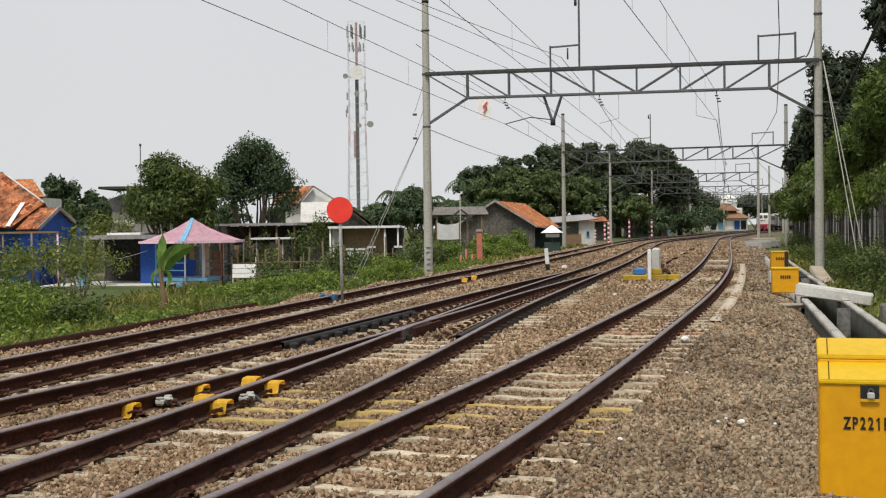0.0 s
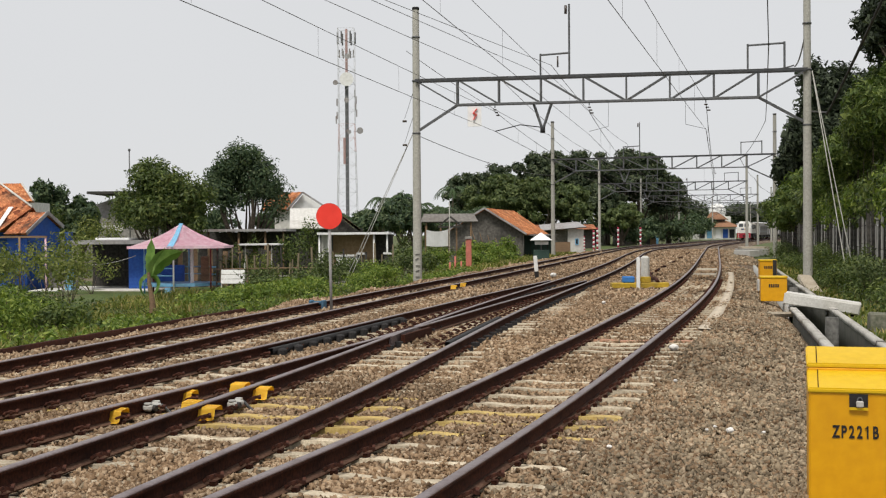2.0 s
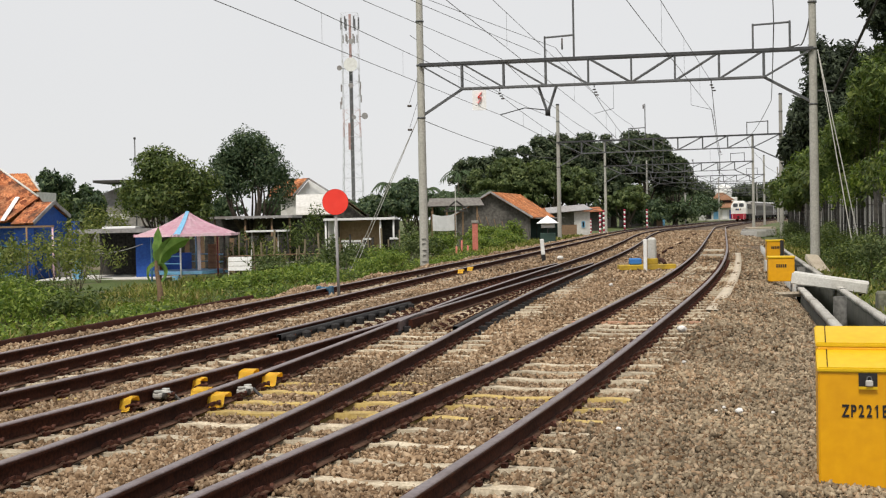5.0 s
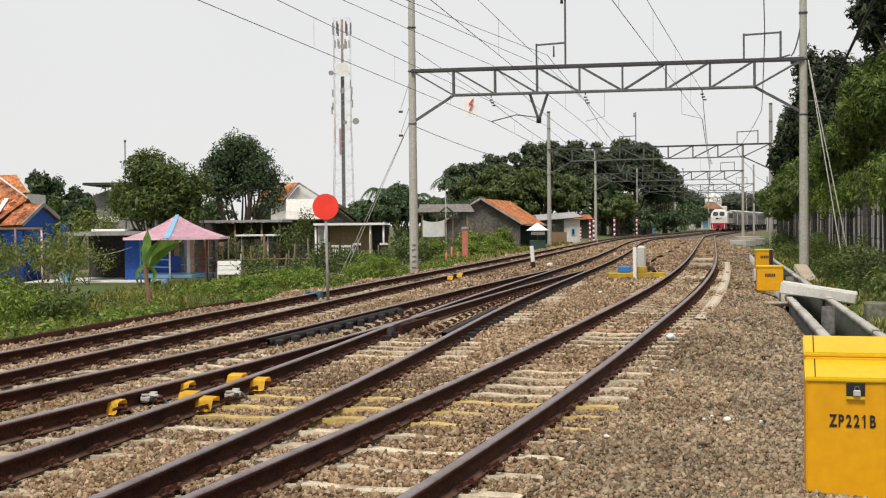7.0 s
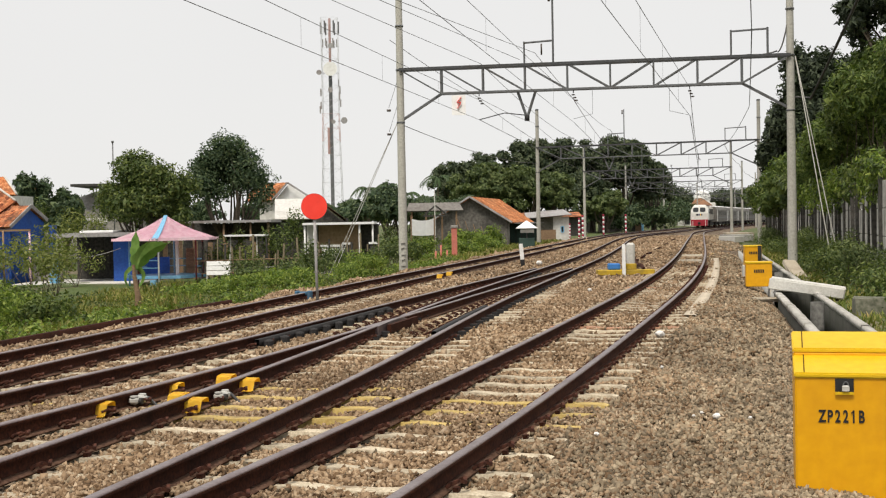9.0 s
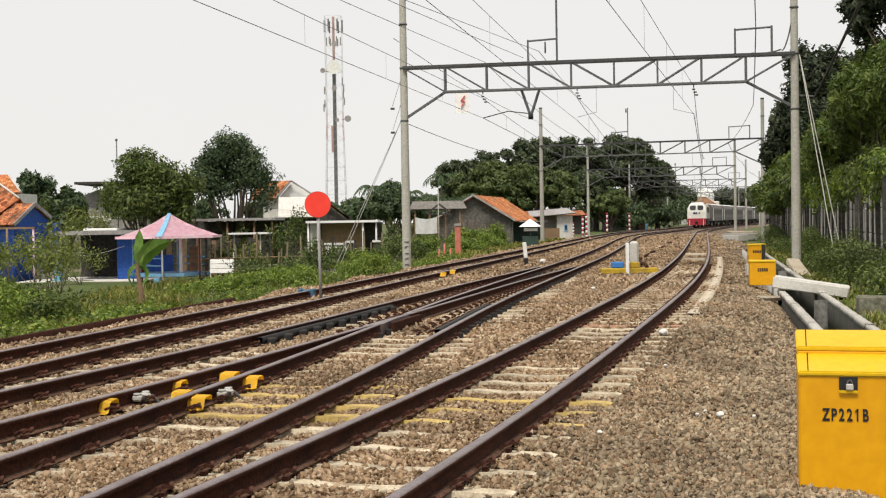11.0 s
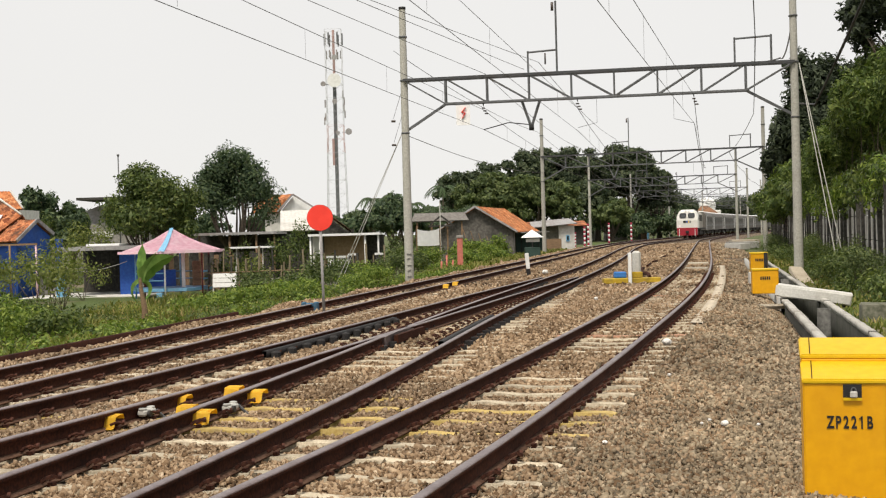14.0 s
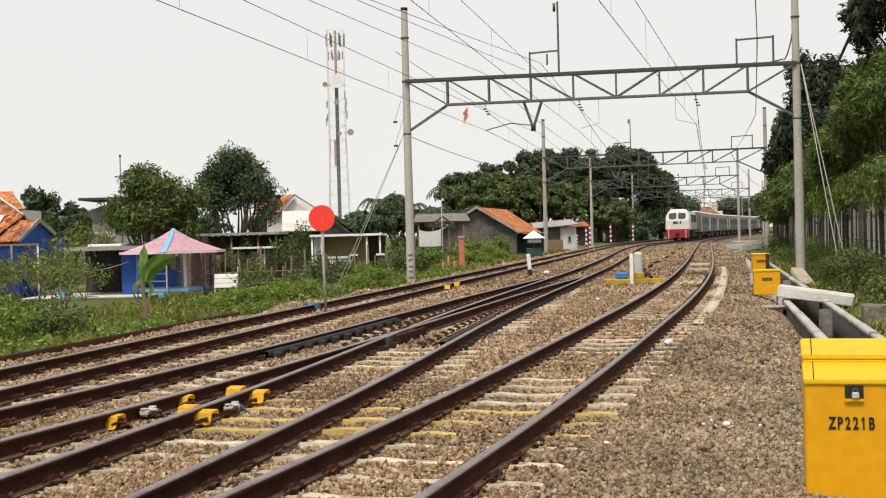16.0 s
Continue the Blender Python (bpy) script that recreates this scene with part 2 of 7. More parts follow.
LEAF_RAIN = island("olive_tree_leaves", [(0.0, (0.042, 0.066, 0.025)), (0.55, (0.088, 0.118, 0.042)), (1.0, (0.175, 0.205, 0.08))], 0.6, 1, 0, 0.25)
LEAF_BAMBOO = island("feathery_green_leaves", [(0.0, (0.042, 0.07, 0.018)), (0.5, (0.09, 0.135, 0.034)), (1.0, (0.2, 0.245, 0.07))], 0.55, 1, 0, 0.3)
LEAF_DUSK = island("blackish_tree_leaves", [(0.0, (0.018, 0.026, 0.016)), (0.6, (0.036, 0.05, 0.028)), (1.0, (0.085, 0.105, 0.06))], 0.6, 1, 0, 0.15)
LEAF_BRIGHT = island("bright_shrub_leaves", [(0.0, (0.066, 0.11, 0.022)), (0.5, (0.135, 0.2, 0.038)), (1.0, (0.29, 0.34, 0.08))], 0.55, 1, 0, 0.35)
LEAF_DRY = island("thin_dry_leaves", [(0.0, (0.072, 0.102, 0.026)), (0.5, (0.144, 0.174, 0.048)), (1.0, (0.264, 0.276, 0.096))], 0.7, 1, 0, 0.3)
GRASS = island("long_grass_blades", [(0.0, (0.085, 0.12, 0.022)), (0.5, (0.18, 0.21, 0.05)), (0.85, (0.3, 0.27, 0.1)), (1.0, (0.47, 0.36, 0.17))], 0.65, 1, 0, 0.35, broad=0.25)
BANANA = worn("banana_leaf", (0.13, 0.25, 0.05), (0.24, 0.38, 0.09), (0.2, 0.22, 0.07), 6, 1.5, 0.4, 0.45, bump=0.1)


def ground_material():
    m, n, l, b = material("earth_and_grass", 0.95)
    a = noise_node(n, l, 0.35, 6)
    g = noise_node(n, l, 7, 6)
    c1 = ramp_node(n, l, g.outputs["Fac"], [(0.3, (0.035, 0.06, 0.016)), (0.7, (0.1, 0.13, 0.035))])
    c2 = ramp_node(n, l, g.outputs["Fac"], [(0.3, (0.1, 0.08, 0.05)), (0.7, (0.2, 0.17, 0.11))])
    f = ramp_node(n, l, a.outputs["Fac"], [(0.5, (0, 0, 0)), (0.64, (1, 1, 1))])
    l.new(mix_node(n, l, f.outputs[0], c1.outputs[0], c2.outputs[0]), b.inputs["Base Color"])
    bump_node(n, l, b, g.outputs["Fac"], 0.6, 0.05)
    return m


def ballast_material():
    m, n, l, b = material("ballast_bed", 0.95)
    tc = n.new("ShaderNodeTexCoord")
    v = n.new("ShaderNodeTexVoronoi")
    v.inputs["Scale"].default_value = 19
    l.new(tc.outputs["Object"], v.inputs["Vector"])
    tone = ramp_node(n, l, v.outputs["Color"], [(0.1, (0.13, 0.1, 0.072)), (0.5, (0.28, 0.215, 0.155)), (0.95, (0.43, 0.34, 0.25))])
    # shade between stones painted in: colour darkens away from each cell's centre
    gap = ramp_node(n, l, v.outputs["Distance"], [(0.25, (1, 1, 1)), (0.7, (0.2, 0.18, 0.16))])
    br = noise_node(n, l, 0.45, 4)
    brr = ramp_node(n, l, br.outputs["Fac"], [(0.35, (0.8, 0.77, 0.74)), (0.65, (1.12, 1.08, 1.03))])
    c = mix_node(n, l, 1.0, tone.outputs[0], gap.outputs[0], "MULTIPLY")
    l.new(mix_node(n, l, 1.0, c, brr.outputs[0], "MULTIPLY"), b.inputs["Base Color"])
    bump_node(n, l, b, v.outputs["Distance"], 1.0, -0.03)
    return m


GROUND, BALLAST = ground_material(), ballast_material()


# ---- building helpers ----
def mesh_object(name, bm, mat, parent=None, label="", smooth=False):
    me = bpy.data.meshes.new(name)
    bm.to_mesh(me)
    bm.free()
    for k in mat if isinstance(mat, (list, tuple)) else [mat]:
        me.materials.append(k)
    if smooth:
        me.polygons.foreach_set("use_smooth", [len(p.vertices) == 4 for p in me.polygons])
    ob = new(name, me)
    if parent:
        ob.parent = parent
    if label:
        ob["label"] = label
    return ob


def part(name, bm, mat, parent, label="", smooth=False):
    return mesh_object(name, bm, mat, parent, label, smooth)


def thing(name, m, label, category, group="", kind=""):
    ob = new(name)
    ob.empty_display_size = 0.2
    ob.matrix_world = m
    return tagged(ob, label, category, group, kind)


def raw_mesh(name, verts, faces, mat, parent=None):
    me = bpy.data.meshes.new(name)
    verts = np.asarray(verts, np.float32)
    faces = np.asarray(faces, np.int32)
    k = faces.shape[1]
    me.vertices.add(len(verts))
    me.vertices.foreach_set("co", verts.ravel())
    me.loops.add(faces.size)
    me.loops.foreach_set("vertex_index", faces.ravel())
    me.polygons.add(len(faces))
    me.polygons.foreach_set("loop_start", np.arange(0, faces.size, k, dtype=np.int32))
    me.update(calc_edges=True)
    me.materials.append(mat)
    ob = new(name, me)
    if parent:
        ob.parent = parent
    return ob


def box(bm, x0, x1, y0, y1, z0, z1, m=None, bevel=0.0):
    """A block between two corners, with its edges broken by bevel."""
    t = Matrix.Translation(((x0 + x1) / 2, (y0 + y1) / 2, (z0 + z1) / 2)) @ Matrix.Diagonal((abs(x1 - x0), abs(y1 - y0), abs(z1 - z0), 1))
    geom = bmesh.ops.create_cube(bm, size=1, matrix=t)["verts"]
    if bevel:
        edges = list({e for v in geom for e in v.link_edges})
        made = bmesh.ops.bevel(bm, geom=edges, offset=bevel, segments=1, affect="EDGES", profile=0.5)
        geom = list({v for v in made["verts"]} | {v for v in geom if v.is_valid})
    if m is not None:
        bmesh.ops.transform(bm, matrix=m, verts=[v for v in geom if v.is_valid])
    return geom


def beam(bm, a, b, w, h=None, sides=4, w2=None):
    """A bar from a to b; four sides: w wide and h high, else round with radius w (w2 at b)."""
    a, b = Vector(a), Vector(b)
    d = b - a
    rot = d.to_track_quat("Z", "Y").to_matrix().to_4x4()
    t = Matrix.Translation((a + b) / 2) @ rot
    if sides == 4:
        bmesh.ops.create_cube(bm, size=1, matrix=t @ Matrix.Diagonal((w, h or w, d.length, 1)))
    else:
        bmesh.ops.create_cone(bm, cap_ends=True, segments=sides, radius1=w, radius2=w if w2 is None else w2, depth=d.length, matrix=t)


def box_part(name, dims, mat, parent, label="", bevel=0.0, m=None):
    bm = bmesh.new()
    box(bm, *dims, bevel=bevel, m=m)
    return part(name, bm, mat, parent, label)


def rod_part(name, a, b, r, mat, parent, label="", sides=10, r2=None, h=None):
    bm = bmesh.new()
    beam(bm, a, b, r, h, sides, r2)
    return part(name, bm, mat, parent, label, smooth=sides > 6)


def wire_line(name, a, b, sag, r, mat, parent=None, n=14):
    """A hanging wire as a thin tube."""
    a, b = Vector(a), Vector(b)
    pts = [a.lerp(b, i / n) - Vector((0, 0, 4 * sag * (i / n) * (1 - i / n))) for i in range(n + 1)]
    verts, faces = [], []
    d = (b - a).normalized()
    s = d.cross(Vector((0, 0, 1))).normalized()
    u = s.cross(d)
    for p in pts:
        for k in range(4):
            c, q = math.cos(k * math.pi / 2), math.sin(k * math.pi / 2)
            verts.append(p + (s * c + u * q) * r)
    for i in range(n):
        for k in range(4):
            faces.append((4 * i + k, 4 * i + (k + 1) % 4, 4 * i + 4 + (k + 1) % 4, 4 * i + 4 + k))
    return raw_mesh(name, verts, faces, mat, parent)


class Line:
    """A smooth plan line x(y) through a few points."""

    def __init__(self, pts):
        self.y = np.array([p[1] for p in pts], float)
        self.x = np.array([p[0] for p in pts], float)
        n, h = len(pts), np.diff(self.y)
        a, b = np.eye(n), np.zeros(n)
        for i in range(1, n - 1):
            a[i, i - 1], a[i, i], a[i, i + 1] = h[i - 1], 2 * (h[i - 1] + h[i]), h[i]
            b[i] = 6 * ((self.x[i + 1] - self.x[i]) / h[i] - (self.x[i] - self.x[i - 1]) / h[i - 1])
        self.m = np.linalg.solve(a, b)
        self.sy = np.arange(self.y[0] - 12, self.y[-1], 0.25)
        sx = self.at(self.sy)
        self.s = np.concatenate([[0], np.cumsum(np.hypot(np.diff(sx), np.diff(self.sy)))])

    def at(self, y):
        y = np.asarray(y, float)
        k = np.clip(np.searchsorted(self.y, y) - 1, 0, len(self.y) - 2)
        h = np.diff(self.y)[k]
        a, c = (self.y[k + 1] - y) / h, (y - self.y[k]) / h
        mid = a * self.x[k] + c * self.x[k + 1] + ((a ** 3 - a) * self.m[k] + (c ** 3 - c) * self.m[k + 1]) * h ** 2 / 6
        return mid

    def slope(self, y):
        return (self.at(np.asarray(y) + 0.1) - self.at(np.asarray(y) - 0.1)) / 0.2

    def y_of(self, s):
        return np.interp(s, self.s, self.sy)

    def s_of(self, y):
        return np.interp(y, self.sy, self.s)

    def turn(self, y):
        """Heading in degrees, as a turn about z for a thing whose length lies along y."""
        return -math.degrees(math.atan(float(self.slope(y))))

    def beside(self, y, u):
        """Plan places u metres to the right of the line at y."""
        k = self.slope(y)
        n = np.hypot(1, k)
        return self.at(y) + u / n, np.asarray(y, float) - u * k / n

    def offset_of(self, x, y):
        """For plan places: metres along and to the right of the line."""
        k = self.slope(y)
        d = (x - self.at(y)) / np.hypot(1, k)
        yf = y + d * k / np.hypot(1, k)
        return self.s_of(yf), (x - self.at(yf)) * np.hypot(1, self.slope(yf))


def sweep(name, line, ys, u, profile, mat, parent=None, label=""):
    """A profile of (across, height) points drawn along a line, u metres to its right."""
    ys = np.asarray(ys, float)
    k = line.slope(ys)
    n = np.hypot(1, k)
    nx, ny = 1 / n, -k / n
    uu = np.interp(ys, *u) if isinstance(u, tuple) else u
    cx, cy = line.at(ys) + uu * nx, ys + uu * ny
    m = len(profile)
    v = np.zeros((len(ys), m, 3))
    for j, (a, z) in enumerate(profile):
        v[:, j, 0], v[:, j, 1], v[:, j, 2] = cx + a * nx, cy + a * ny, z
    i = np.arange(len(ys) - 1)[:, None] * m
    j = np.arange(m)[None, :]
    j2 = (j + 1) % m
    f = np.stack([i + j, i + j2, i + m + j2, i + m + j], -1).reshape(-1, 4)
    ob = raw_mesh(name, v.reshape(-1, 3), f, mat, parent)
    if label:
        ob["label"] = label
    return ob


# ---- plan of the line: four tracks, gauge 1.067 m, rail tops at z = 0 ----
HALF = 0.568
T2 = Line([(-4.0, 0), (-2.82, 5), (-1.6, 10), (0.42, 20), (2.6, 30), (6.02, 45), (12.22, 75), (22.0, 118), (28.4, 138), (37.7, 168),
           (47.2, 199.5), (55.6, 223.4), (64.9, 249), (76.8, 280), (92.3, 318), (121.5, 382), (155, 450)])
T1 = Line([(-2.95, 0), (-1.27, 5), (0.4, 10), (2.24, 16), (4.88, 25), (7.85, 36), (11.32, 50), (17.23, 75), (25.5, 110), (33, 140),
           (42, 169), (51.3, 198.5), (69.0, 247.8), (96.4, 317), (126, 380), (159, 448)])
T3 = Line([(-6.9, 0), (-4.23, 8), (-2.91, 12), (-1.18, 18), (1.61, 28.6), (4.4, 38.5)])
T4 = Line([(-7.6, 0), (-5.93, 8), (-4.62, 14), (-3.35, 20), (-1.2, 30), (3.21, 50), (8.67, 75), (17.3, 114), (24.2, 140), (33.9, 169.2),
           (43.7, 200.6), (61.3, 250), (88.7, 319.5), (118, 384), (151.5, 452)])


def drain_x(y):
    """The inner face of the drain beside the line."""
    return 5.91 + (np.asarray(y, float) - 18.2) * 0.242


def left_edge(y):
    return T4.at(y) - 2.65 - 0.25 * np.sin(np.asarray(y) * 0.9)


def right_edge(y):
    y = np.asarray(y, float)
    return np.where(y < 62, drain_x(np.minimum(y, 62)) - 0.05, np.maximum(T1.at(y) + 3.2, drain_x(62) - 0.05))


# ground: one sheet to the horizon, lower beyond the tracks
def ground_z(x, y):
    dl = left_edge(np.clip(y, -10, 440)) - x
    dr = x - right_edge(np.clip(y, -10, 440))
    low = np.interp(y, [0, 70, 95, 130, 2000], [-1.2, -1.2, -0.55, -0.35, -0.35])
    t = np.clip(dl / 7.0, 0, 1)
    zl = -0.42 + (low + 0.42) * t * t * (3 - 2 * t)
    zr = -0.34 - 0.1 * np.clip(dr / 3, 0, 1)
    z = np.where(dl > 0, zl, np.where(dr > 0, zr, -0.75))
    in_drain = (dr > 0.15) & (dr < 1.0) & (y < 63)
    return np.where(in_drain, -0.95, z)


def build_ground():
    ys = np.concatenate([[-600, -100, -20], np.arange(-10, 64, 0.5), np.arange(64, 200, 3), np.arange(200, 440, 15), [460, 600, 900, 1500, 3500]])
    rows = []
    wave = [(random.uniform(0.2, 1.6), random.uniform(0, 6.3), random.uniform(0, 6.3)) for _ in range(8)]
    for y in ys:
        yc = float(np.clip(y, -10, 440))
        l, r = float(left_edge(yc)), float(right_edge(yc))
        xs = np.concatenate([[-3500, -900, -250], l + np.array([-110, -60, -40, -28, -20, -15, -11, -9, -7.5, -6.2, -5, -4, -3, -2, -1.2, -0.6, -0.2, 0.15]),
                             np.linspace(l + 0.5, r - 0.3, 5), r + np.array([0.0, 0.13, 0.17, 0.6, 0.98, 1.03, 1.5, 2.4, 3.5, 5, 8, 14, 30, 70]), [300, 1000, 3500]])
        xs = np.maximum.accumulate(xs)
        z = ground_z(xs, np.full_like(xs, y))
        bump = sum(np.sin(xs * k + a) * np.sin(y * k + b) for k, a, b in wave) * 0.02
        z = z + np.where((xs < l - 0.2) | (xs > r + 1.6), bump, 0)
        rows.append(np.stack([xs, np.full_like(xs, y), z], 1))
    m = len(rows[0])
    i = np.arange(len(rows) - 1)[:, None] * m
    j = np.arange(m - 1)[None, :]
    f = np.stack([i + j, i + j + 1, i + m + j + 1, i + m + j], -1).reshape(-1, 4)
    return tagged(raw_mesh("ground", np.concatenate(rows), f, GROUND), "earth and rough grass land beside the railway", "ground", kind="structure")


def bed_z(x, y):
    """Top of the ballast: level between the tracks, falling at both shoulders."""
    dl, dr = x - left_edge(y), right_edge(y) - x
    base = -0.206 + 0.012 * np.sin(x * 2.1 + y * 0.7) + 0.012 * np.sin(x * 0.9 - y * 1.3)
    # stones heaped round the near cabinet
    base = base + 0.085 * np.exp(-((x - 2.5) ** 2 + (y - 7.0) ** 2) / 0.5)
    return base - 0.28 * np.clip(1 - dl / 0.7, 0, 1) - 0.14 * np.clip(1 - dr / 1.6, 0, 1) - 0.16 * np.clip(1 - dr / 0.6, 0, 1)


def build_bed():
    ys = np.concatenate([np.arange(-10, 60, 0.3), np.arange(60, 180, 2), np.arange(180, 440, 10)])
    m = 60
    t = np.linspace(0, 1, m)[None, :]
    y = ys[:, None] + 0 * t
    x = left_edge(y) * (1 - t) + right_edge(y) * t
    z = bed_z(x, y)
    z[:, 0] = -0.6
    i = np.arange(len(ys) - 1)[:, None] * m
    j = np.arange(m - 1)[None, :]
    f = np.stack([i + j, i + j + 1, i + m + j + 1, i + m + j], -1).reshape(-1, 4)
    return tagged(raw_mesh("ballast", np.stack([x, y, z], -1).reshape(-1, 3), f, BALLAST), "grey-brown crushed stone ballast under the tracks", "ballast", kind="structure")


build_ground()
build_bed()

# rails: foot, web and head; the worn running surface is a part of its own
RAIL = [(-0.065, -0.156), (0.065, -0.156), (0.065, -0.147), (0.012, -0.128), (0.009, -0.05), (0.034, -0.036), (0.035, -0.008),
        (-0.035, -0.008), (-0.034, -0.036), (-0.009, -0.05), (-0.012, -0.128), (-0.065, -0.147)]
HEAD = [(-0.036, -0.014), (0.036, -0.014), (0.036, -0.006), (0.025, 0.0), (-0.025, 0.0), (-0.036, -0.006)]


def steps(a, b):
    return np.array(sorted({float(a), float(b), *np.arange(math.ceil(a), min(b, 60), 1.0), *np.arange(max(60, a), b, 3.0)}))


def rail(parent, line, a, b, u, dz=0.0):
    ys = steps(a, b)
    r = sweep("rail", line, ys, u, [(p, z + dz) for p, z in RAIL], RAIL_SIDE, parent)
    sweep("running_surface", line, ys, u, [(p, z + dz) for p, z in HEAD], RAIL_HEAD, r, label="worn purplish-grey rail head")
    for k in (-1, 1):
        foot_top = [(0.013 * k, -0.1245 + dz), (0.067 * k, -0.1435 + dz), (0.067 * k, -0.152 + dz), (0.013 * k, -0.131 + dz)]
        sweep("rail_foot", line, ys, u, foot_top[::-k], RAIL_FOOT, r, label="dusty brown rail foot")
    return r


def track_thing(label):
    return thing("railway_track", Matrix(), label, "railway track", "railway tracks", "structure")


t1 = track_thing("rusty brown rails on concrete sleepers in ballast, yellow paint on a few sleepers")
t2 = track_thing("rusty brown rails of the middle track with a turnout on concrete sleepers")
t3 = track_thing("rusty brown diverging track running into a turnout")
t4 = track_thing("rusty brown rails of the outer track beside the grass")
rail(t1, T1, -9, 440, -HALF)
rail(t1, T1, -9, 440, HALF)
rail(t2, T2, -9, 440, HALF)
rail(t2, T2, -9, 17.6, -HALF)
rail(t2, T2, 19.2, 440, -HALF)
rail(t3, T3, -9, 38, -HALF)
rail(t3, T3, -9, 17.6, HALF)
rail(t3, T3, 19.2, 38, HALF)
rail(t4, T4, -9, 440, -HALF)
rail(t4, T4, -9, 440, HALF)


# ---- overhead line portals ----
def pole_part(name, x, y, zb, top, r1, r2, parent):
    """Spun concrete pole in short drums, slightly tapered."""
    n, m = 16, 20
    verts, faces = [], []
    for j in range(m + 1):
        t = j / m
        rr = r1 + (r2 - r1) * t + 0.0015 * math.sin(j * 2.4)
        for i in range(n):
            verts.append((x + rr * math.cos(math.tau * i / n), y + rr * math.sin(math.tau * i / n), zb + (top - zb) * t))
    for j in range(m):
        for i in range(n):
            faces.append((j * n + i, j * n + (i + 1) % n, (j + 1) * n + (i + 1) % n, (j + 1) * n + i))
    ob = raw_mesh(name, verts, faces, POLE_CONCRETE, parent)
    ob.data.polygons.foreach_set("use_smooth", [True] * len(faces))
    ob["label"] = "grey concrete pole"
    return ob


def portal(left, right, base_l, base_r, top, beam_top, beam_bottom, group, panels=8, r=0.15):
    lx, ly = left
    rx, ry = right
    ob = thing("overhead_line_portal", Matrix.Translation((lx, ly, 0)), "grey steel lattice beam on two round concrete poles over the tracks",
               "portal", group)
    dx, dy = rx - lx, ry - ly
    for (x, y, zb), name in (((0, 0, base_l), "pole"), ((dx, dy, base_r), "pole")):
        pole_part(name, x, y, zb, top, r * 1.12, r * 0.8, ob)
        for z in (beam_top, beam_bottom - 1.0, beam_top + 1.6):
            rod_part("pole_band", (x, y, z - 0.03), (x, y, z + 0.03), r * 1.02, STEEL_GREY, ob, sides=16)
        rod_part("pole_cap", (x, y, top), (x, y, top + 0.1), r * 0.86, STEEL_DARK, ob, sides=12)

    def p(t, z, off=0.0):
        return Vector((dx * t, dy * t, z)) + Vector((-dy, dx, 0)).normalized() * off

    w = 0.35
    for off in (-w / 2, w / 2):
        rod_part("top_chord", p(0, beam_top, off), p(1, beam_top, off), 0.1, STEEL_CHORD, ob, sides=4, h=0.1)
        rod_part("bottom_chord", p(0.111, beam_bottom, off), p(0.881, beam_bottom, off), 0.065, STEEL_GREY, ob, sides=4, h=0.065)
    ts = [0.111 + (0.77) * i / (panels - 1) for i in range(panels)]
    for i, t in enumerate(ts):
        for off in (-w / 2, w / 2):
            rod_part("vertical_strut", p(t, beam_bottom, off), p(t, beam_top, off), 0.055, STEEL_GREY, ob, sides=4, h=0.055)
    full = [0.0] + ts + [1.0]
    for i in range(len(full) - 1):
        half = i < len(full) / 2 - 0.5
        for off in (-w / 2, w / 2):
            za, zb = (beam_top, beam_bottom) if half else (beam_bottom, beam_top)
            rod_part("diagonal_strut", p(full[i], za, off), p(full[i + 1], zb, off), 0.05, STEEL_GREY, ob, sides=4, h=0.05)
    for t0, t1_ in ((0.0, 0.111), (1.0, 0.881)):
        rod_part("knee_brace", p(t0, beam_bottom - 0.95), p(t1_, beam_bottom), 0.09, STEEL_GREY, ob, sides=4, h=0.09)
    return ob, lambda t, z: Vector((lx, ly, 0)) + p(t, z)


PORTALS = [((-0.55, 44.5), (13.06, 42.0), -0.9, -0.6, 9.7, 7.1, 6.18), ((9.2, 92.0), (24.7, 87.0), -0.6, -0.5, 9.9, 7.1, 6.2),
           ((19.1, 138.0), (34.4, 132.0), -0.4, -0.4, 9.8, 7.1, 6.2), ((31.8, 184.0), (48.0, 178.0), -0.4, -0.4, 9.8, 7.1, 6.2),
           ((47.2, 231.0), (63.2, 225.0), -0.4, -0.4, 9.8, 7.1, 6.2), ((65.0, 280.0), (81.5, 272.0), -0.4, -0.4, 9.8, 7.1, 6.2),
           ((87.0, 330.0), (103.0, 322.0), -0.4, -0.4, 9.8, 7.1, 6.2)]
spots = []
for k, (l, r, bl, br, top, bt, bb) in enumerate(PORTALS):
    ob, fn = portal(l, r, bl, br, top, bt, bb, "overhead line portals")
    spots.append(fn)
for k, (z, w, dx) in enumerate([(0.75, 0.16, 0.0), (0.55, 0.12, -0.02), (0.33, 0.15, 0.01), (0.12, 0.13, 0.0), (-0.08, 0.15, 0.0)]):
    bar = thing("pole_mark", Matrix.Translation((-0.55 + dx, 44.335, z)), "dark painted mark on the concrete pole", "mark", "pole marks")
    rod_part("stroke", (-w / 2, 0, 0), (w / 2, 0, 0.05 * (k % 2)), 0.045, BLACK, bar, sides=4, h=0.012)


# ---- plants ----
rng = np.random.default_rng(7)


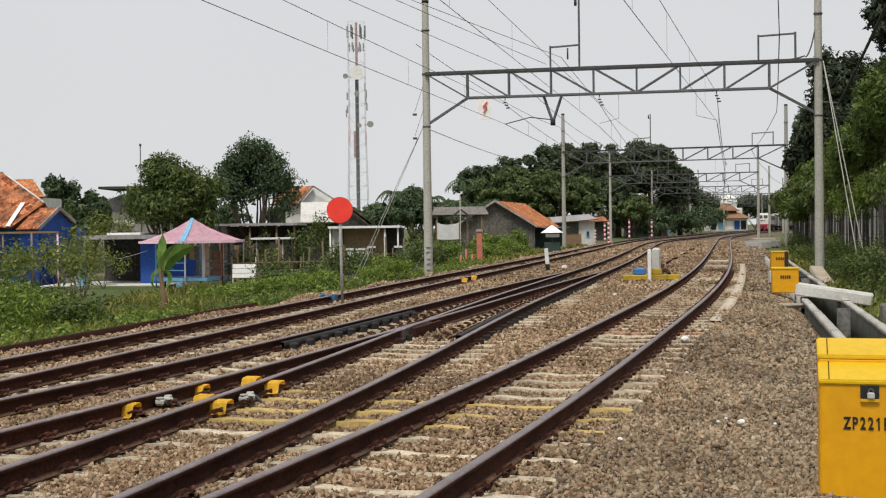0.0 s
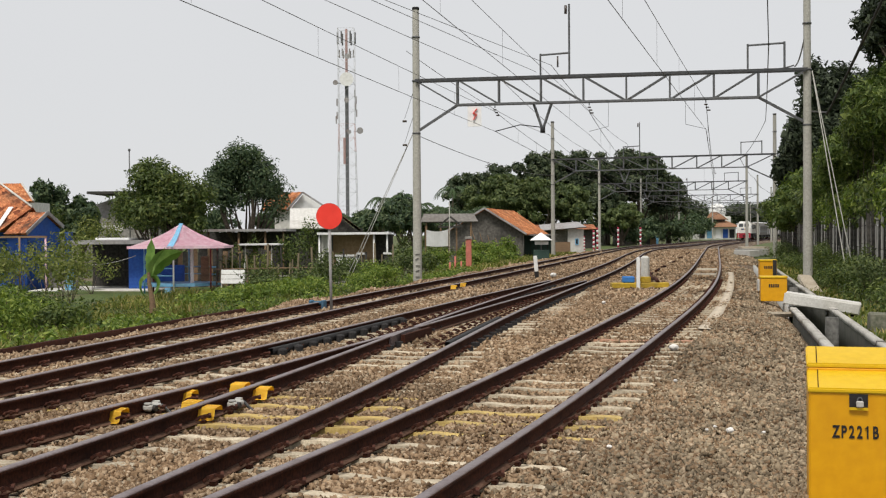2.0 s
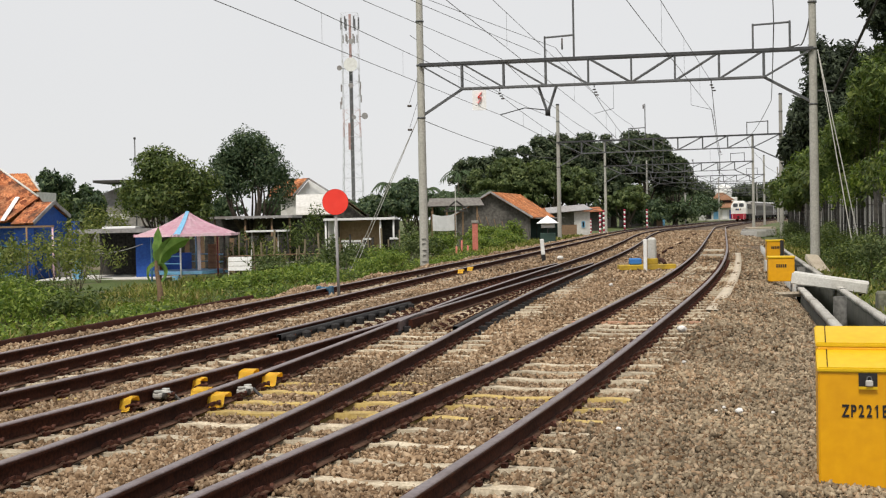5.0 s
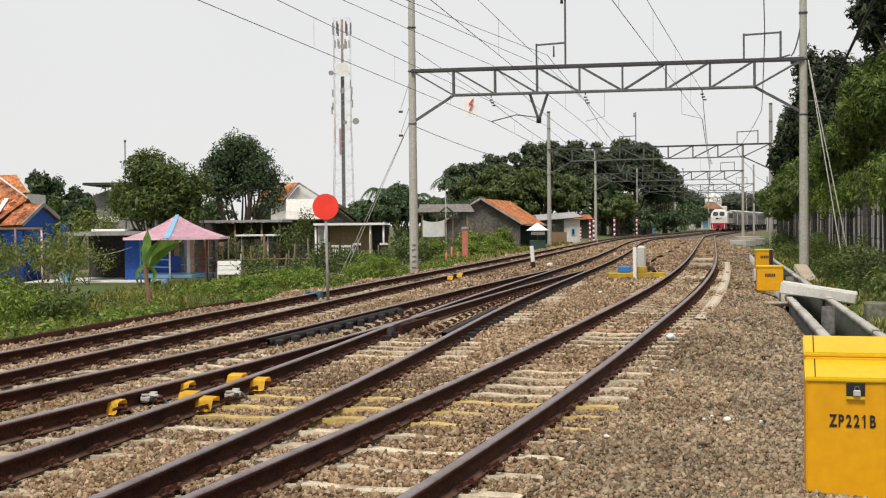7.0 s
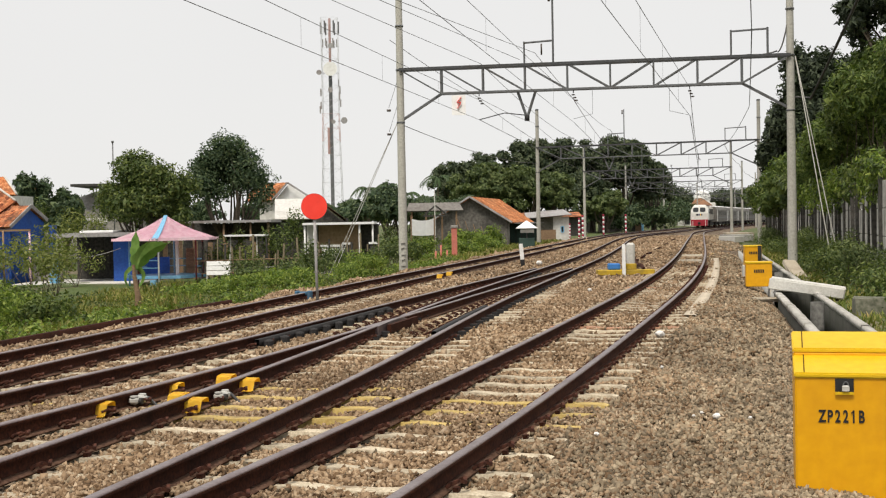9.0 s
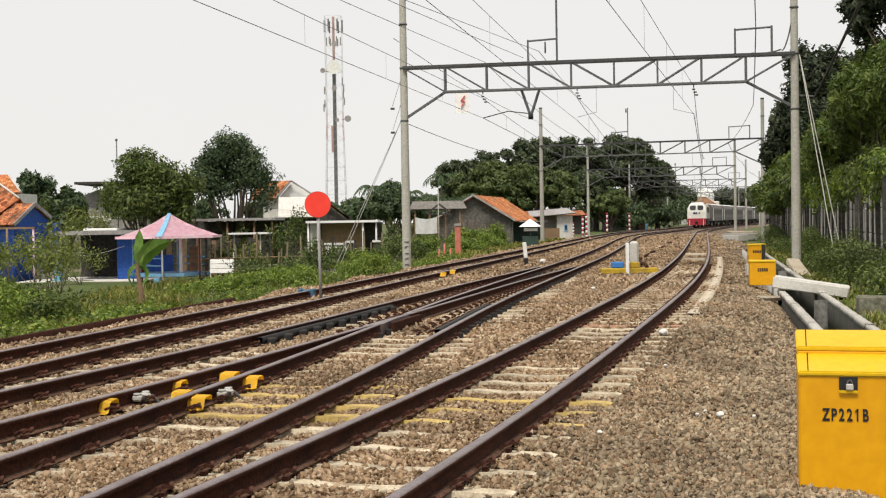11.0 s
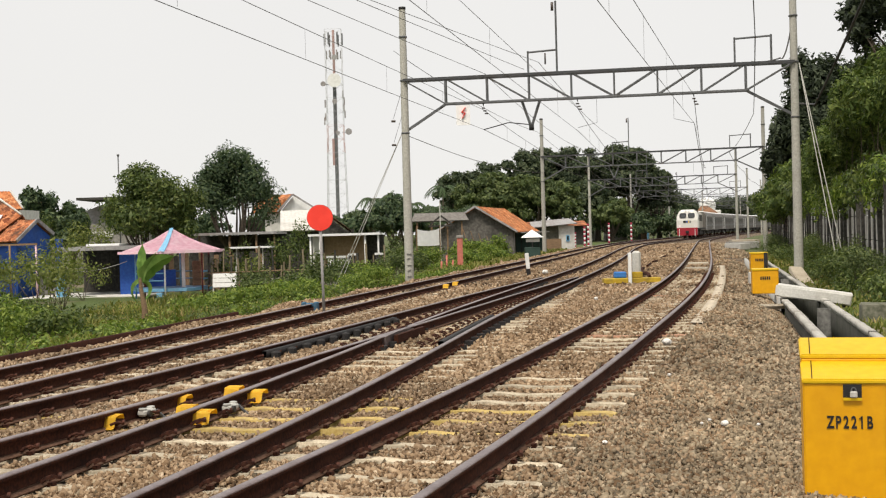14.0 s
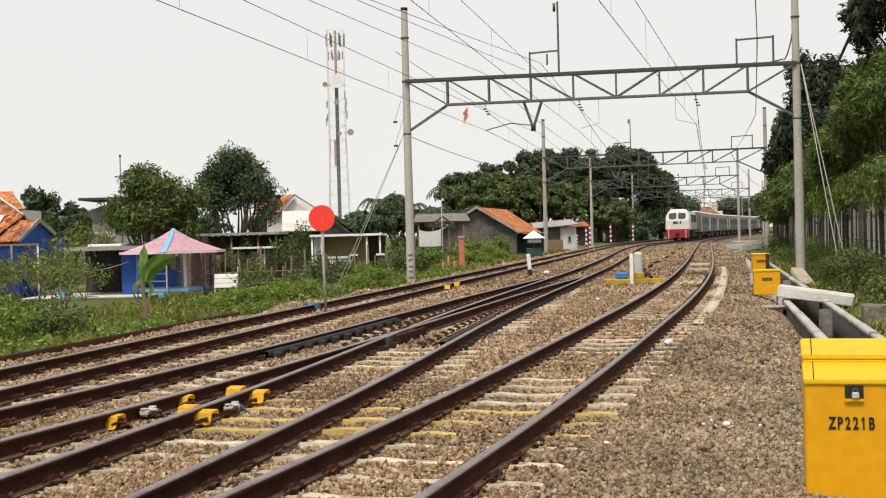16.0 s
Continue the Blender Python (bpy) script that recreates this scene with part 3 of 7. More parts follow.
def leaves(name, clumps, count, size, mat, parent=None, droop=0.3, shell=0.55, aspect=0.42, slim=False, core=0.0):
    """Small leaves round clump centres (x, y, z, rx, ry, rz), facing outwards and up; slim ones are narrow blades."""
    c = np.array(clumps, float)
    vol = c[:, 3] * c[:, 4] + c[:, 4] * c[:, 5] + c[:, 3] * c[:, 5]
    pick = rng.choice(len(c), count, p=vol / vol.sum())
    d = rng.normal(size=(count, 3))
    d /= np.linalg.norm(d, axis=1)[:, None]
    rad = shell + (1.04 - shell) * rng.random(count) ** 0.6
    rad *= 1 + 0.2 * np.sin(d[:, 0] * 5 + pick) * np.sin(d[:, 2] * 6 + pick * 2)
    inner = rng.random(count) < core
    rad = np.where(inner, 0.15 + 0.6 * rng.random(count), rad)
    p = c[pick, :3] + d * rad[:, None] * c[pick, 3:6]
    n = d + rng.normal(size=(count, 3)) * 0.55
    n[:, 2] += 0.3
    n /= np.linalg.norm(n, axis=1)[:, None]
    a = rng.normal(size=(count, 3)) + d * 0.3
    a[:, 2] -= droop
    a -= n * np.sum(a * n, axis=1)[:, None]
    a /= np.linalg.norm(a, axis=1)[:, None] + 1e-6
    b = np.cross(n, a)
    s = (size * (0.55 + 0.9 * rng.random(count)) * np.where(inner, 2.2, 1.0))[:, None]
    if slim:
        v = np.stack([p - a * s * 0.5 - b * s * aspect * 0.5, p - a * s * 0.5 + b * s * aspect * 0.5, p + a * s * 0.6], 1).reshape(-1, 3)
        return raw_mesh(name, v, np.arange(count * 3).reshape(-1, 3), mat, parent)
    v = np.stack([p - a * s * 0.5, p + b * s * aspect * 0.5 + n * s * 0.06, p + a * s * 0.5, p - b * s * aspect * 0.5 + n * s * 0.06], 1).reshape(-1, 3)
    return raw_mesh(name, v, np.arange(count * 4).reshape(-1, 4), mat, parent)


def crown(cx, cy, cz, rx, ry, rz, n, small=0.36, seed=1, flat=0.85):
    """Clumps of uneven size over an ellipsoid: an outline with bays and gaps."""
    r = np.random.default_rng(seed)
    out = []
    for i in range(n):
        d = r.normal(size=3)
        d /= np.linalg.norm(d)
        d[2] = abs(d[2]) * 1.0 - 0.35 * (r.random() < 0.4)
        k = 0.45 + 0.42 * r.random()
        s = small * (0.65 + 0.7 * r.random())
        out.append((cx + d[0] * rx * k, cy + d[1] * ry * k, cz + d[2] * rz * k, rx * s, ry * s, rz * s * flat))
    return out


def limb(bm, a, b, r1, r2, bend=0.15, n=4):
    a, b = Vector(a), Vector(b)
    side = Vector((random.uniform(-1, 1), random.uniform(-1, 1), random.uniform(-0.3, 0.3))) * (b - a).length * bend
    prev = a
    for i in range(1, n + 1):
        t = i / n
        q = a.lerp(b, t) + side * math.sin(t * math.pi)
        beam(bm, prev, q, r1 + (r2 - r1) * (t - 1 / n), None, 7, r1 + (r2 - r1) * t)
        prev = q


def tree(name, x, y, zb, height, rx, ry, trunk_h, mat, count, size, label, seed, trunk_r=0.14, clumps=26, droop=0.3, small=0.36, shell=0.55, group="", limbs=2, slim=False, core=0.12, flat=0.85, aspect=0.42):
    random.seed(seed)
    ob = thing(name, Matrix.Translation((x, y, zb)), label, "tree", group)
    bm = bmesh.new()
    limb(bm, (0, 0, -0.1), (random.uniform(-0.2, 0.2), 0, trunk_h), trunk_r * 1.3, trunk_r * 0.8, 0.06)
    rz = (height - trunk_h) / 2 * 1.05
    cz = height - rz
    cl = crown(0, 0, cz, rx, ry, rz, clumps, small, seed, flat)
    for c in cl[::limbs]:
        limb(bm, (0, 0, trunk_h * 0.9), c[:3], trunk_r * 0.55, trunk_r * 0.12, 0.18)
    part("trunk", bm, BARK, ob, "rough brown trunk and limbs")
    leaves("crown", cl, count, size, mat, ob, droop, shell, aspect, slim, core)
    return ob


def grass_patch(name, fn, count, h, mat, label, lean=0.75, width=0.01):
    """Blades rising from plan places given by fn(count) -> x, y, z, height factor."""
    x, y, z, k = fn(count)
    n = len(x)
    hh = h * k * (0.5 + 0.9 * rng.random(n))
    a = rng.random(n) * 6.283
    le = lean * hh * (0.2 + rng.random(n))
    w = width * (0.7 + 0.6 * rng.random(n)) * (1 + y / 18)
    dx, dy = np.cos(a), np.sin(a)
    base = np.stack([x, y, z - 0.03], 1)
    sidev = np.stack([-dy, dx, 0 * a], 1) * w[:, None]
    mid = base + np.stack([dx * le * 0.3, dy * le * 0.3, hh * 0.6], 1)
    tip = base + np.stack([dx * le, dy * le, hh], 1)
    v = np.stack([base - sidev, base + sidev, mid + sidev * 0.7, mid - sidev * 0.7, tip], 1)
    idx = np.arange(n)[:, None] * 5
    f = np.concatenate([idx + np.array([[0, 1, 2]]), idx + np.array([[0, 2, 3]]), idx + np.array([[3, 2, 4]])])
    return tagged(raw_mesh(name, v.reshape(-1, 3), f, mat), label, "grass", kind="stuff")


def verge(count):
    y = 14 + 50 * rng.random(count) ** 1.15
    e = left_edge(y)
    x = e - 0.15 - 13 * rng.random(count) ** 1.3
    k = np.clip((e - x) / 1.2, 0.3, 1) * (0.75 + 0.5 * np.sin(x * 1.3) * np.sin(y * 0.8))
    ok = (x > -0.41 * y) & (k > 0.2)
    x, y, k = x[ok], y[ok], k[ok]
    return x, y, ground_z(x, y), k


def verge_far(count):
    y = 60 + 45 * rng.random(count)
    e = left_edge(y)
    x = e - 0.2 - 6 * rng.random(count) ** 1.3
    return x, y, ground_z(x, y), 0.7 + 0.5 * rng.random(count)


def bank_east(count):
    y = 17 + 60 * rng.random(count) ** 1.2
    x = drain_x(y) + 1.05 + 3.2 * rng.random(count)
    ok = x < 0.42 * y
    return x[ok], y[ok], ground_z(x[ok], y[ok]), 0.5 + 0.6 * rng.random(int(ok.sum()))


grass_patch("verge_grass", verge, 64000, 0.29, GRASS, "long green grass with dry stalks on the bank beside the track")
grass_patch("far_verge_grass", verge_far, 12000, 0.3, GRASS, "bright green grass along the outer track", width=0.015)
grass_patch("bank_grass", bank_east, 12000, 0.15, GRASS, "green grass behind the concrete drain")


def bush(x, y, zb, rx, ry, h, mat, count, size, label, seed, name="shrub", droop=0.1, shell=0.3):
    random.seed(seed)
    ob = thing(name, Matrix.Translation((x, y, zb)), label, "shrub", "shrubs beside the line")
    cl = crown(0, 0, h * 0.45, rx, ry, h * 0.55, 12, 0.42, seed)
    bm = bmesh.new()
    for c in cl[::2]:
        limb(bm, (0, 0, -0.1), c[:3], 0.018, 0.006, 0.15, 3)
    part("branching", bm, BARK, ob)
    leaves("foliage", cl, count, size, mat, ob, droop, shell)
    return ob


def herb_clumps(n, y0, y1, reach, seed):
    r = np.random.default_rng(seed)
    out = []
    while len(out) < n:
        y = y0 + (y1 - y0) * r.random() ** 1.1
        x = float(left_edge(y)) - 0.3 - reach * r.random() ** 1.4
        if x > -0.4 * y:
            s = 0.25 + 0.4 * r.random()
            out.append((x, y, float(ground_z(np.array(x), np.array(y))) + 0.12 * s + 0.06, s, s, 0.2 * (0.5 + r.random())))
    return out


tagged(leaves("verge_herbs", herb_clumps(260, 15, 58, 5, 5), 22000, 0.1, LEAF_BRIGHT, None, -0.2, 0.2, 0.5), "low bright green leafy weeds on the bank", "weeds", kind="stuff")
tagged(leaves("verge_weeds", herb_clumps(260, 18, 62, 13, 6), 16000, 0.1, LEAF_RAIN, None, -0.2, 0.2, 0.4), "olive leafy weeds on the bank", "weeds", kind="stuff")

# bank shrubs: low leafy growth along the outer track, thin saplings further out
for k, (x, y, rx, h, mat, cnt, sz) in enumerate([
        (-6.2, 46, 0.8, 1.2, LEAF_MANGO, 1200, 0.12), (-3.2, 47.5, 0.8, 1.5, LEAF_RAIN, 1200, 0.12), (-4.2, 50, 0.7, 1.9, LEAF_RAIN, 1100, 0.13),
        (-6.9, 41, 0.7, 0.8, LEAF_RAIN, 1000, 0.11), (-5.4, 42.5, 0.7, 0.9, LEAF_BRIGHT, 1100, 0.11), (-1.2, 50, 0.6, 1.4, LEAF_RAIN, 900, 0.12),
        (3.4, 82, 1.3, 2.0, LEAF_BRIGHT, 1800, 0.2), (4.9, 84, 1.1, 1.8, LEAF_BRIGHT, 1500, 0.2), (2.4, 78, 0.9, 1.5, LEAF_BRIGHT, 1300, 0.18), (0.4, 70, 1.0, 1.8, LEAF_BRIGHT, 1300, 0.16), (-0.6, 66, 0.9, 1.6, LEAF_MANGO, 1200, 0.16),
        (-8.9, 24.6, 1.0, 1.5, LEAF_BRIGHT, 2200, 0.1), (-9.9, 27.0, 1.2, 1.7, LEAF_MANGO, 2400, 0.11), (-8.3, 26.2, 0.9, 1.1, LEAF_BRIGHT, 1800, 0.1), (-10.6, 29.0, 1.1, 1.6, LEAF_BRIGHT, 2000, 0.11),
        (-7.4, 24.5, 0.7, 0.9, LEAF_MANGO, 1300, 0.1), (-9.3, 29.6, 0.8, 1.2, LEAF_DRY, 1200, 0.1), (-4.9, 33.2, 0.6, 0.8, LEAF_BRIGHT, 1300, 0.1), (-5.5, 33.8, 0.7, 0.9, LEAF_BRIGHT, 1400, 0.1),
        (-3.3, 36.0, 0.5, 0.6, LEAF_BRIGHT, 1000, 0.1), (-4.0, 34.4, 0.6, 0.7, LEAF_BRIGHT, 1200, 0.1), (-1.7, 41.0, 0.8, 0.9, LEAF_BRIGHT, 1700, 0.09), (-2.4, 40.2, 0.6, 0.7, LEAF_BRIGHT, 1200, 0.09),
        (-12.2, 33, 1.5, 1.0, LEAF_MANGO, 1500, 0.12), (-14.6, 37, 1.7, 1.1, LEAF_MANGO, 1400, 0.13), (-9.8, 30.5, 1.2, 0.7, LEAF_BRIGHT, 900, 0.11),
        (-5.3, 34.5, 0.9, 0.75, LEAF_BRIGHT, 900, 0.12), (-4.4, 35.6, 0.9, 0.8, LEAF_BRIGHT, 900, 0.12), (-6.3, 35.0, 0.9, 0.8, LEAF_BRIGHT, 900, 0.12), (-3.7, 37, 0.7, 0.7, LEAF_BRIGHT, 700, 0.12),
        (-2.1, 43.5, 1.1, 1.0, LEAF_BRIGHT, 1200, 0.11), (-1.5, 46.5, 0.9, 1.1, LEAF_MANGO, 800, 0.12), (-4.8, 46, 1.2, 1.3, LEAF_MANGO, 900, 0.13),
        (-13.5, 44, 1.0, 2.3, LEAF_DRY, 620, 0.17), (-16.2, 47, 1.2, 2.6, LEAF_DRY, 560, 0.17), (-14.6, 49, 1.1, 3.2, LEAF_DRY, 700, 0.17),
        (-12.8, 36, 1.4, 1.1, LEAF_MANGO, 1700, 0.12), (-11.7, 35, 1.1, 0.7, LEAF_BRIGHT, 1400, 0.12), (-13.9, 40, 1.4, 1.1, LEAF_MANGO, 1500, 0.12), (-14.8, 43, 1.3, 0.9, LEAF_MANGO, 1500, 0.12),
        (-7.2, 52, 1.2, 1.5, LEAF_BRIGHT, 1000, 0.14), (-5.6, 53, 1.1, 1.3, LEAF_BRIGHT, 900, 0.14), (-3.4, 52, 1.0, 1.2, LEAF_BRIGHT, 900, 0.14), (-6.0, 50, 0.9, 1.1, LEAF_BRIGHT, 800, 0.13),
        (-2.4, 56, 1.0, 1.3, LEAF_BRIGHT, 800, 0.16), (-7.4, 62, 1.1, 3.1, LEAF_MANGO, 900, 0.16), (-1.0, 60, 1.1, 1.8, LEAF_MANGO, 900, 0.16),
        (1.4, 68, 1.2, 0.9, LEAF_BRIGHT, 1200, 0.16), (2.6, 72, 1.3, 1.1, LEAF_BRIGHT, 1200, 0.16), (4.0, 78, 1.5, 1.3, LEAF_BRIGHT, 1200, 0.16), (0.0, 75, 1.6, 2.4, LEAF_MANGO, 1000, 0.17),
        (-19.6, 58, 1.3, 2.4, LEAF_DRY, 1000, 0.14), (-17.6, 55, 1.4, 2.9, LEAF_DRY, 1100, 0.14), (-16.0, 57, 1.2, 2.2, LEAF_DRY, 900, 0.14), (-20.5, 55, 1.3, 2.0, LEAF_MANGO, 900, 0.14),
        (-18.6, 50, 1.6, 1.7, LEAF_MANGO, 1300, 0.14), (-10.0, 59.5, 0.9, 2.3, LEAF_MANGO, 800, 0.15), (-8.9, 60.5, 0.9, 2.6, LEAF_MANGO, 800, 0.15), (-8.0, 58, 1.0, 1.9, LEAF_DRY, 800, 0.14),
        (-4.9, 57, 0.9, 1.6, LEAF_BRIGHT, 800, 0.14), (-7.0, 66, 1.0, 3.6, LEAF_MANGO, 900, 0.18), (-1.5, 62, 0.7, 2.8, LEAF_BRIGHT, 900, 0.15), (-21.4, 75, 1.3, 4.4, LEAF_DRY, 1300, 0.16), (-19.3, 72, 1.2, 4.0, LEAF_DRY, 1100, 0.16), (-25.6, 84, 1.2, 5.2, LEAF_MANGO, 1100, 0.2)]):
    # the yards behind the bank take darker leaves than its edge
    mat = LEAF_RAIN if mat is LEAF_BRIGHT and 44 < y < 64 else mat
    bush(x, y, float(ground_z(np.array(x), np.array(y))), rx, rx, h, mat, cnt, sz,
         {LEAF_BRIGHT: "bright green leafy shrub on the grassy bank", LEAF_MANGO: "dark green shrub in the yard by the line", LEAF_DRY: "thin pale sapling with sparse olive leaves", LEAF_RAIN: "olive green leafy shrub among the yards"}[mat], k + 20)

tree("mango_tree", -14.2, 64, -1.2, 6.8, 3.2, 2.6, 0.9, LEAF_MANGO, 21000, 0.2, "dense round mango tree behind the pavilion", 3, 0.16, 46, small=0.27)
tree("yard_tree", -11.0, 71, -1.2, 8.7, 3.2, 2.6, 1.6, LEAF_DARK, 19000, 0.18, "tall dark green tree with a loose crown among houses", 5, 0.17, 40, small=0.25)
for k, (x, y, h, r) in enumerate([(-4.2, 98, 5.0, 2.4), (-0.9, 100, 4.6, 2.2), (-7.6, 104, 4.6, 2.3), (-2.6, 103, 5.6, 1.8), (1.8, 110, 4.0, 2.2), (-27.6, 88, 6.6, 1.7), (-26.0, 90, 5.6, 1.4), (-23.6, 82, 4.6, 1.3), (-38, 118, 6.2, 3.0), (-33, 122, 6.0, 3.0), (-28, 126, 5.0, 2.6), (-20.5, 116, 5.0, 2.6), (-24.5, 113, 4.6, 2.4), (-15.5, 119, 5.0, 2.8), (-11.5, 116, 4.8, 2.6), (-6.0, 121, 5.2, 2.6), (-2.0, 119, 5.0, 2.6), (2.6, 126, 5.0, 2.8), (5.5, 135, 5.4, 3.0), (-32, 140, 6, 3.4), (-44, 140, 6, 3.4)]):
    tree("yard_tree", x, y, -0.8, h, r, r, 1.2, LEAF_DARK, 4200, 0.34, "dark green tree behind low houses", 40 + k, 0.13, 20, droop=0.6, slim=True, small=0.3, group="trees behind the houses")

# the great spreading trees beyond the crossing
for k, (x, y, h, rx, th, cnt, mat) in enumerate([
        (27.5, 190, 16.6, 9.5, 2.6, 34000, LEAF_FAR), (33.4, 192, 15.6, 6.8, 2.6, 20000, LEAF_FAR), (22.0, 191, 15.7, 7.0, 2.2, 20000, LEAF_FAR), (17.0, 190, 15.2, 5.2, 2.0, 15000, LEAF_FAR),
        (11.2, 188, 14.0, 6.5, 1.4, 17000, LEAF_FAR), (6.0, 188, 12.0, 5.0, 1.2, 11000, LEAF_FAR), (1.6, 190, 6.4, 3.6, 0.8, 6000, LEAF_FAR), (38.2, 195, 12.2, 3.8, 1.6, 9000, LEAF_FAR), (24.4, 183, 10.4, 6.0, 1.0, 14000, LEAF_FAR),
        (9.4, 170, 10.8, 5.6, 1.0, 14000, LEAF_RAIN), (14.9, 171, 10.4, 5.2, 1.0, 12000, LEAF_RAIN), (19.4, 173, 9.2, 4.2, 1.0, 9000, LEAF_RAIN), (27.0, 172, 6.4, 3.4, 0.8, 6000, LEAF_RAIN)]):
    tree("rain_tree", x, y, -0.35, h, rx, 7.0, th, mat, cnt, 0.42, "huge dark spreading rain tree behind the houses" if mat is LEAF_FAR else "olive green spreading tree before the great dark crown",
         60 + k, 0.4, 120, small=0.155, shell=0.4, limbs=14, group="great spreading trees", slim=True, core=0.14, flat=0.7, aspect=0.6)
for k, (x, y, h, rx) in enumerate([(60, 330, 8, 8), (72, 400, 13, 9), (98, 380, 12, 10), (88, 420, 14, 10), (55, 290, 6, 4), (112, 400, 12, 10), (50, 262, 8, 4)]):
    tree("distant_tree", x, y, -0.35, h, rx, 6, 0.4, LEAF_FAR, 5000, 0.8, "hazy dark tree far behind the station", 80 + k, 0.2, 22, limbs=5, group="distant trees")

# dark bushes added to fill the shade under the crowns and gaps beyond
for k, (x, y, rx, h) in enumerate([(14, 172, 4, 4.2), (20, 170, 4, 4.0), (26.5, 176, 4.5, 4.6), (31, 184, 4.5, 5.0), (36.5, 192, 4.5, 4.6), (42, 206, 4, 5.0), (8, 176, 4, 4.4), (2.5, 182, 4, 4.4),
                                  (48, 232, 4, 5.5), (53, 250, 4, 6.0), (58, 262, 5, 6.5), (63, 285, 5, 6.0), (68, 345, 6, 7.0)]):
    bush(x, y, -0.4, rx, 3.0, h, LEAF_DARK, 2200, 0.55, "dark leafy fill for the shade and gaps below the great trees", 170 + k)

# right-hand side: thick growth over the boundary wall
for k, (dx, y, h, rx, ry, cnt, mat, th, dr) in enumerate([
        (1.5, 37, 8.0, 1.5, 1.9, 19000, LEAF_BAMBOO, 2.6, 0.9), (1.4, 40, 8.3, 1.7, 2.2, 22000, LEAF_BAMBOO, 2.6, 0.9), (1.2, 44, 8.0, 1.7, 2.4, 18000, LEAF_MANGO, 2.4, 0.9),
        (1.0, 48, 7.4, 1.8, 2.6, 17000, LEAF_BAMBOO, 2.2, 0.9), (0.9, 53, 6.6, 1.8, 3.0, 14000, LEAF_MANGO, 2.0, 0.8), (1.0, 59, 5.9, 1.9, 3.2, 12000, LEAF_BAMBOO, 1.6, 0.7),
        (0.7, 66, 5.8, 2.0, 3.6, 11000, LEAF_MANGO, 1.2, 0.6), (0.6, 74, 6.0, 2.3, 4.0, 10000, LEAF_BAMBOO, 1.0, 0.6), (1.2, 84, 5.8, 2.5, 4.6, 9000, LEAF_MANGO, 0.9, 0.6),
        (1.4, 96, 5.8, 2.7, 5.4, 8000, LEAF_MANGO, 0.9, 0.5), (2.4, 112, 6.0, 3.1, 7.0, 7000, LEAF_MANGO, 0.9, 0.5), (4.6, 132, 5.8, 3.3, 8.0, 5000, LEAF_DARK, 0.9, 0.5)]):
    x = 0.242 * (y - 18.2) + 9.1 + dx
    tree("overgrown_tree", x, y, -0.4, h, rx, ry, th, mat, cnt, 0.17 if y < 60 else 0.28, "drooping green foliage hanging over the boundary wall", 100 + k, 0.05, 34, limbs=5, droop=dr, small=0.3,
         group="trees along the wall", slim=True, core=0.14, flat=0.8, aspect=0.45)
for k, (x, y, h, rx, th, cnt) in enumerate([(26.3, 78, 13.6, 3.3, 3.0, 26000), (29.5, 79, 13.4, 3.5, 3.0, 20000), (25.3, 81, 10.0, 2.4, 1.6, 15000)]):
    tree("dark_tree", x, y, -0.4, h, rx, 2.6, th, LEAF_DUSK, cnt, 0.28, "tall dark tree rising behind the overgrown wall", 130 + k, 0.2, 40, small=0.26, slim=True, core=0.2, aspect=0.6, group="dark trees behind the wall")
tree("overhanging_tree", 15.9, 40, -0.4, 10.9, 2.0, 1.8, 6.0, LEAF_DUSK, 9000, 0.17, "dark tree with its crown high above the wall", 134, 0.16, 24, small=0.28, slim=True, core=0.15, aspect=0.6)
for k, y in enumerate([27, 29, 31, 33, 35, 37, 39, 41, 43, 46, 50, 54, 60, 66, 75]):
    x = 0.242 * (y - 18.2) + 5.91 + 1.9 + 0.6 * (k % 2)
    if x < 0.44 * y:
        bush(x + 0.5, y, -0.45, 0.9, 1.3, 0.8 + 0.35 * (k % 3), LEAF_RAIN if k % 4 == 2 else LEAF_MANGO, 2600, 0.085, "low green undergrowth at the foot of the wall", 150 + k)


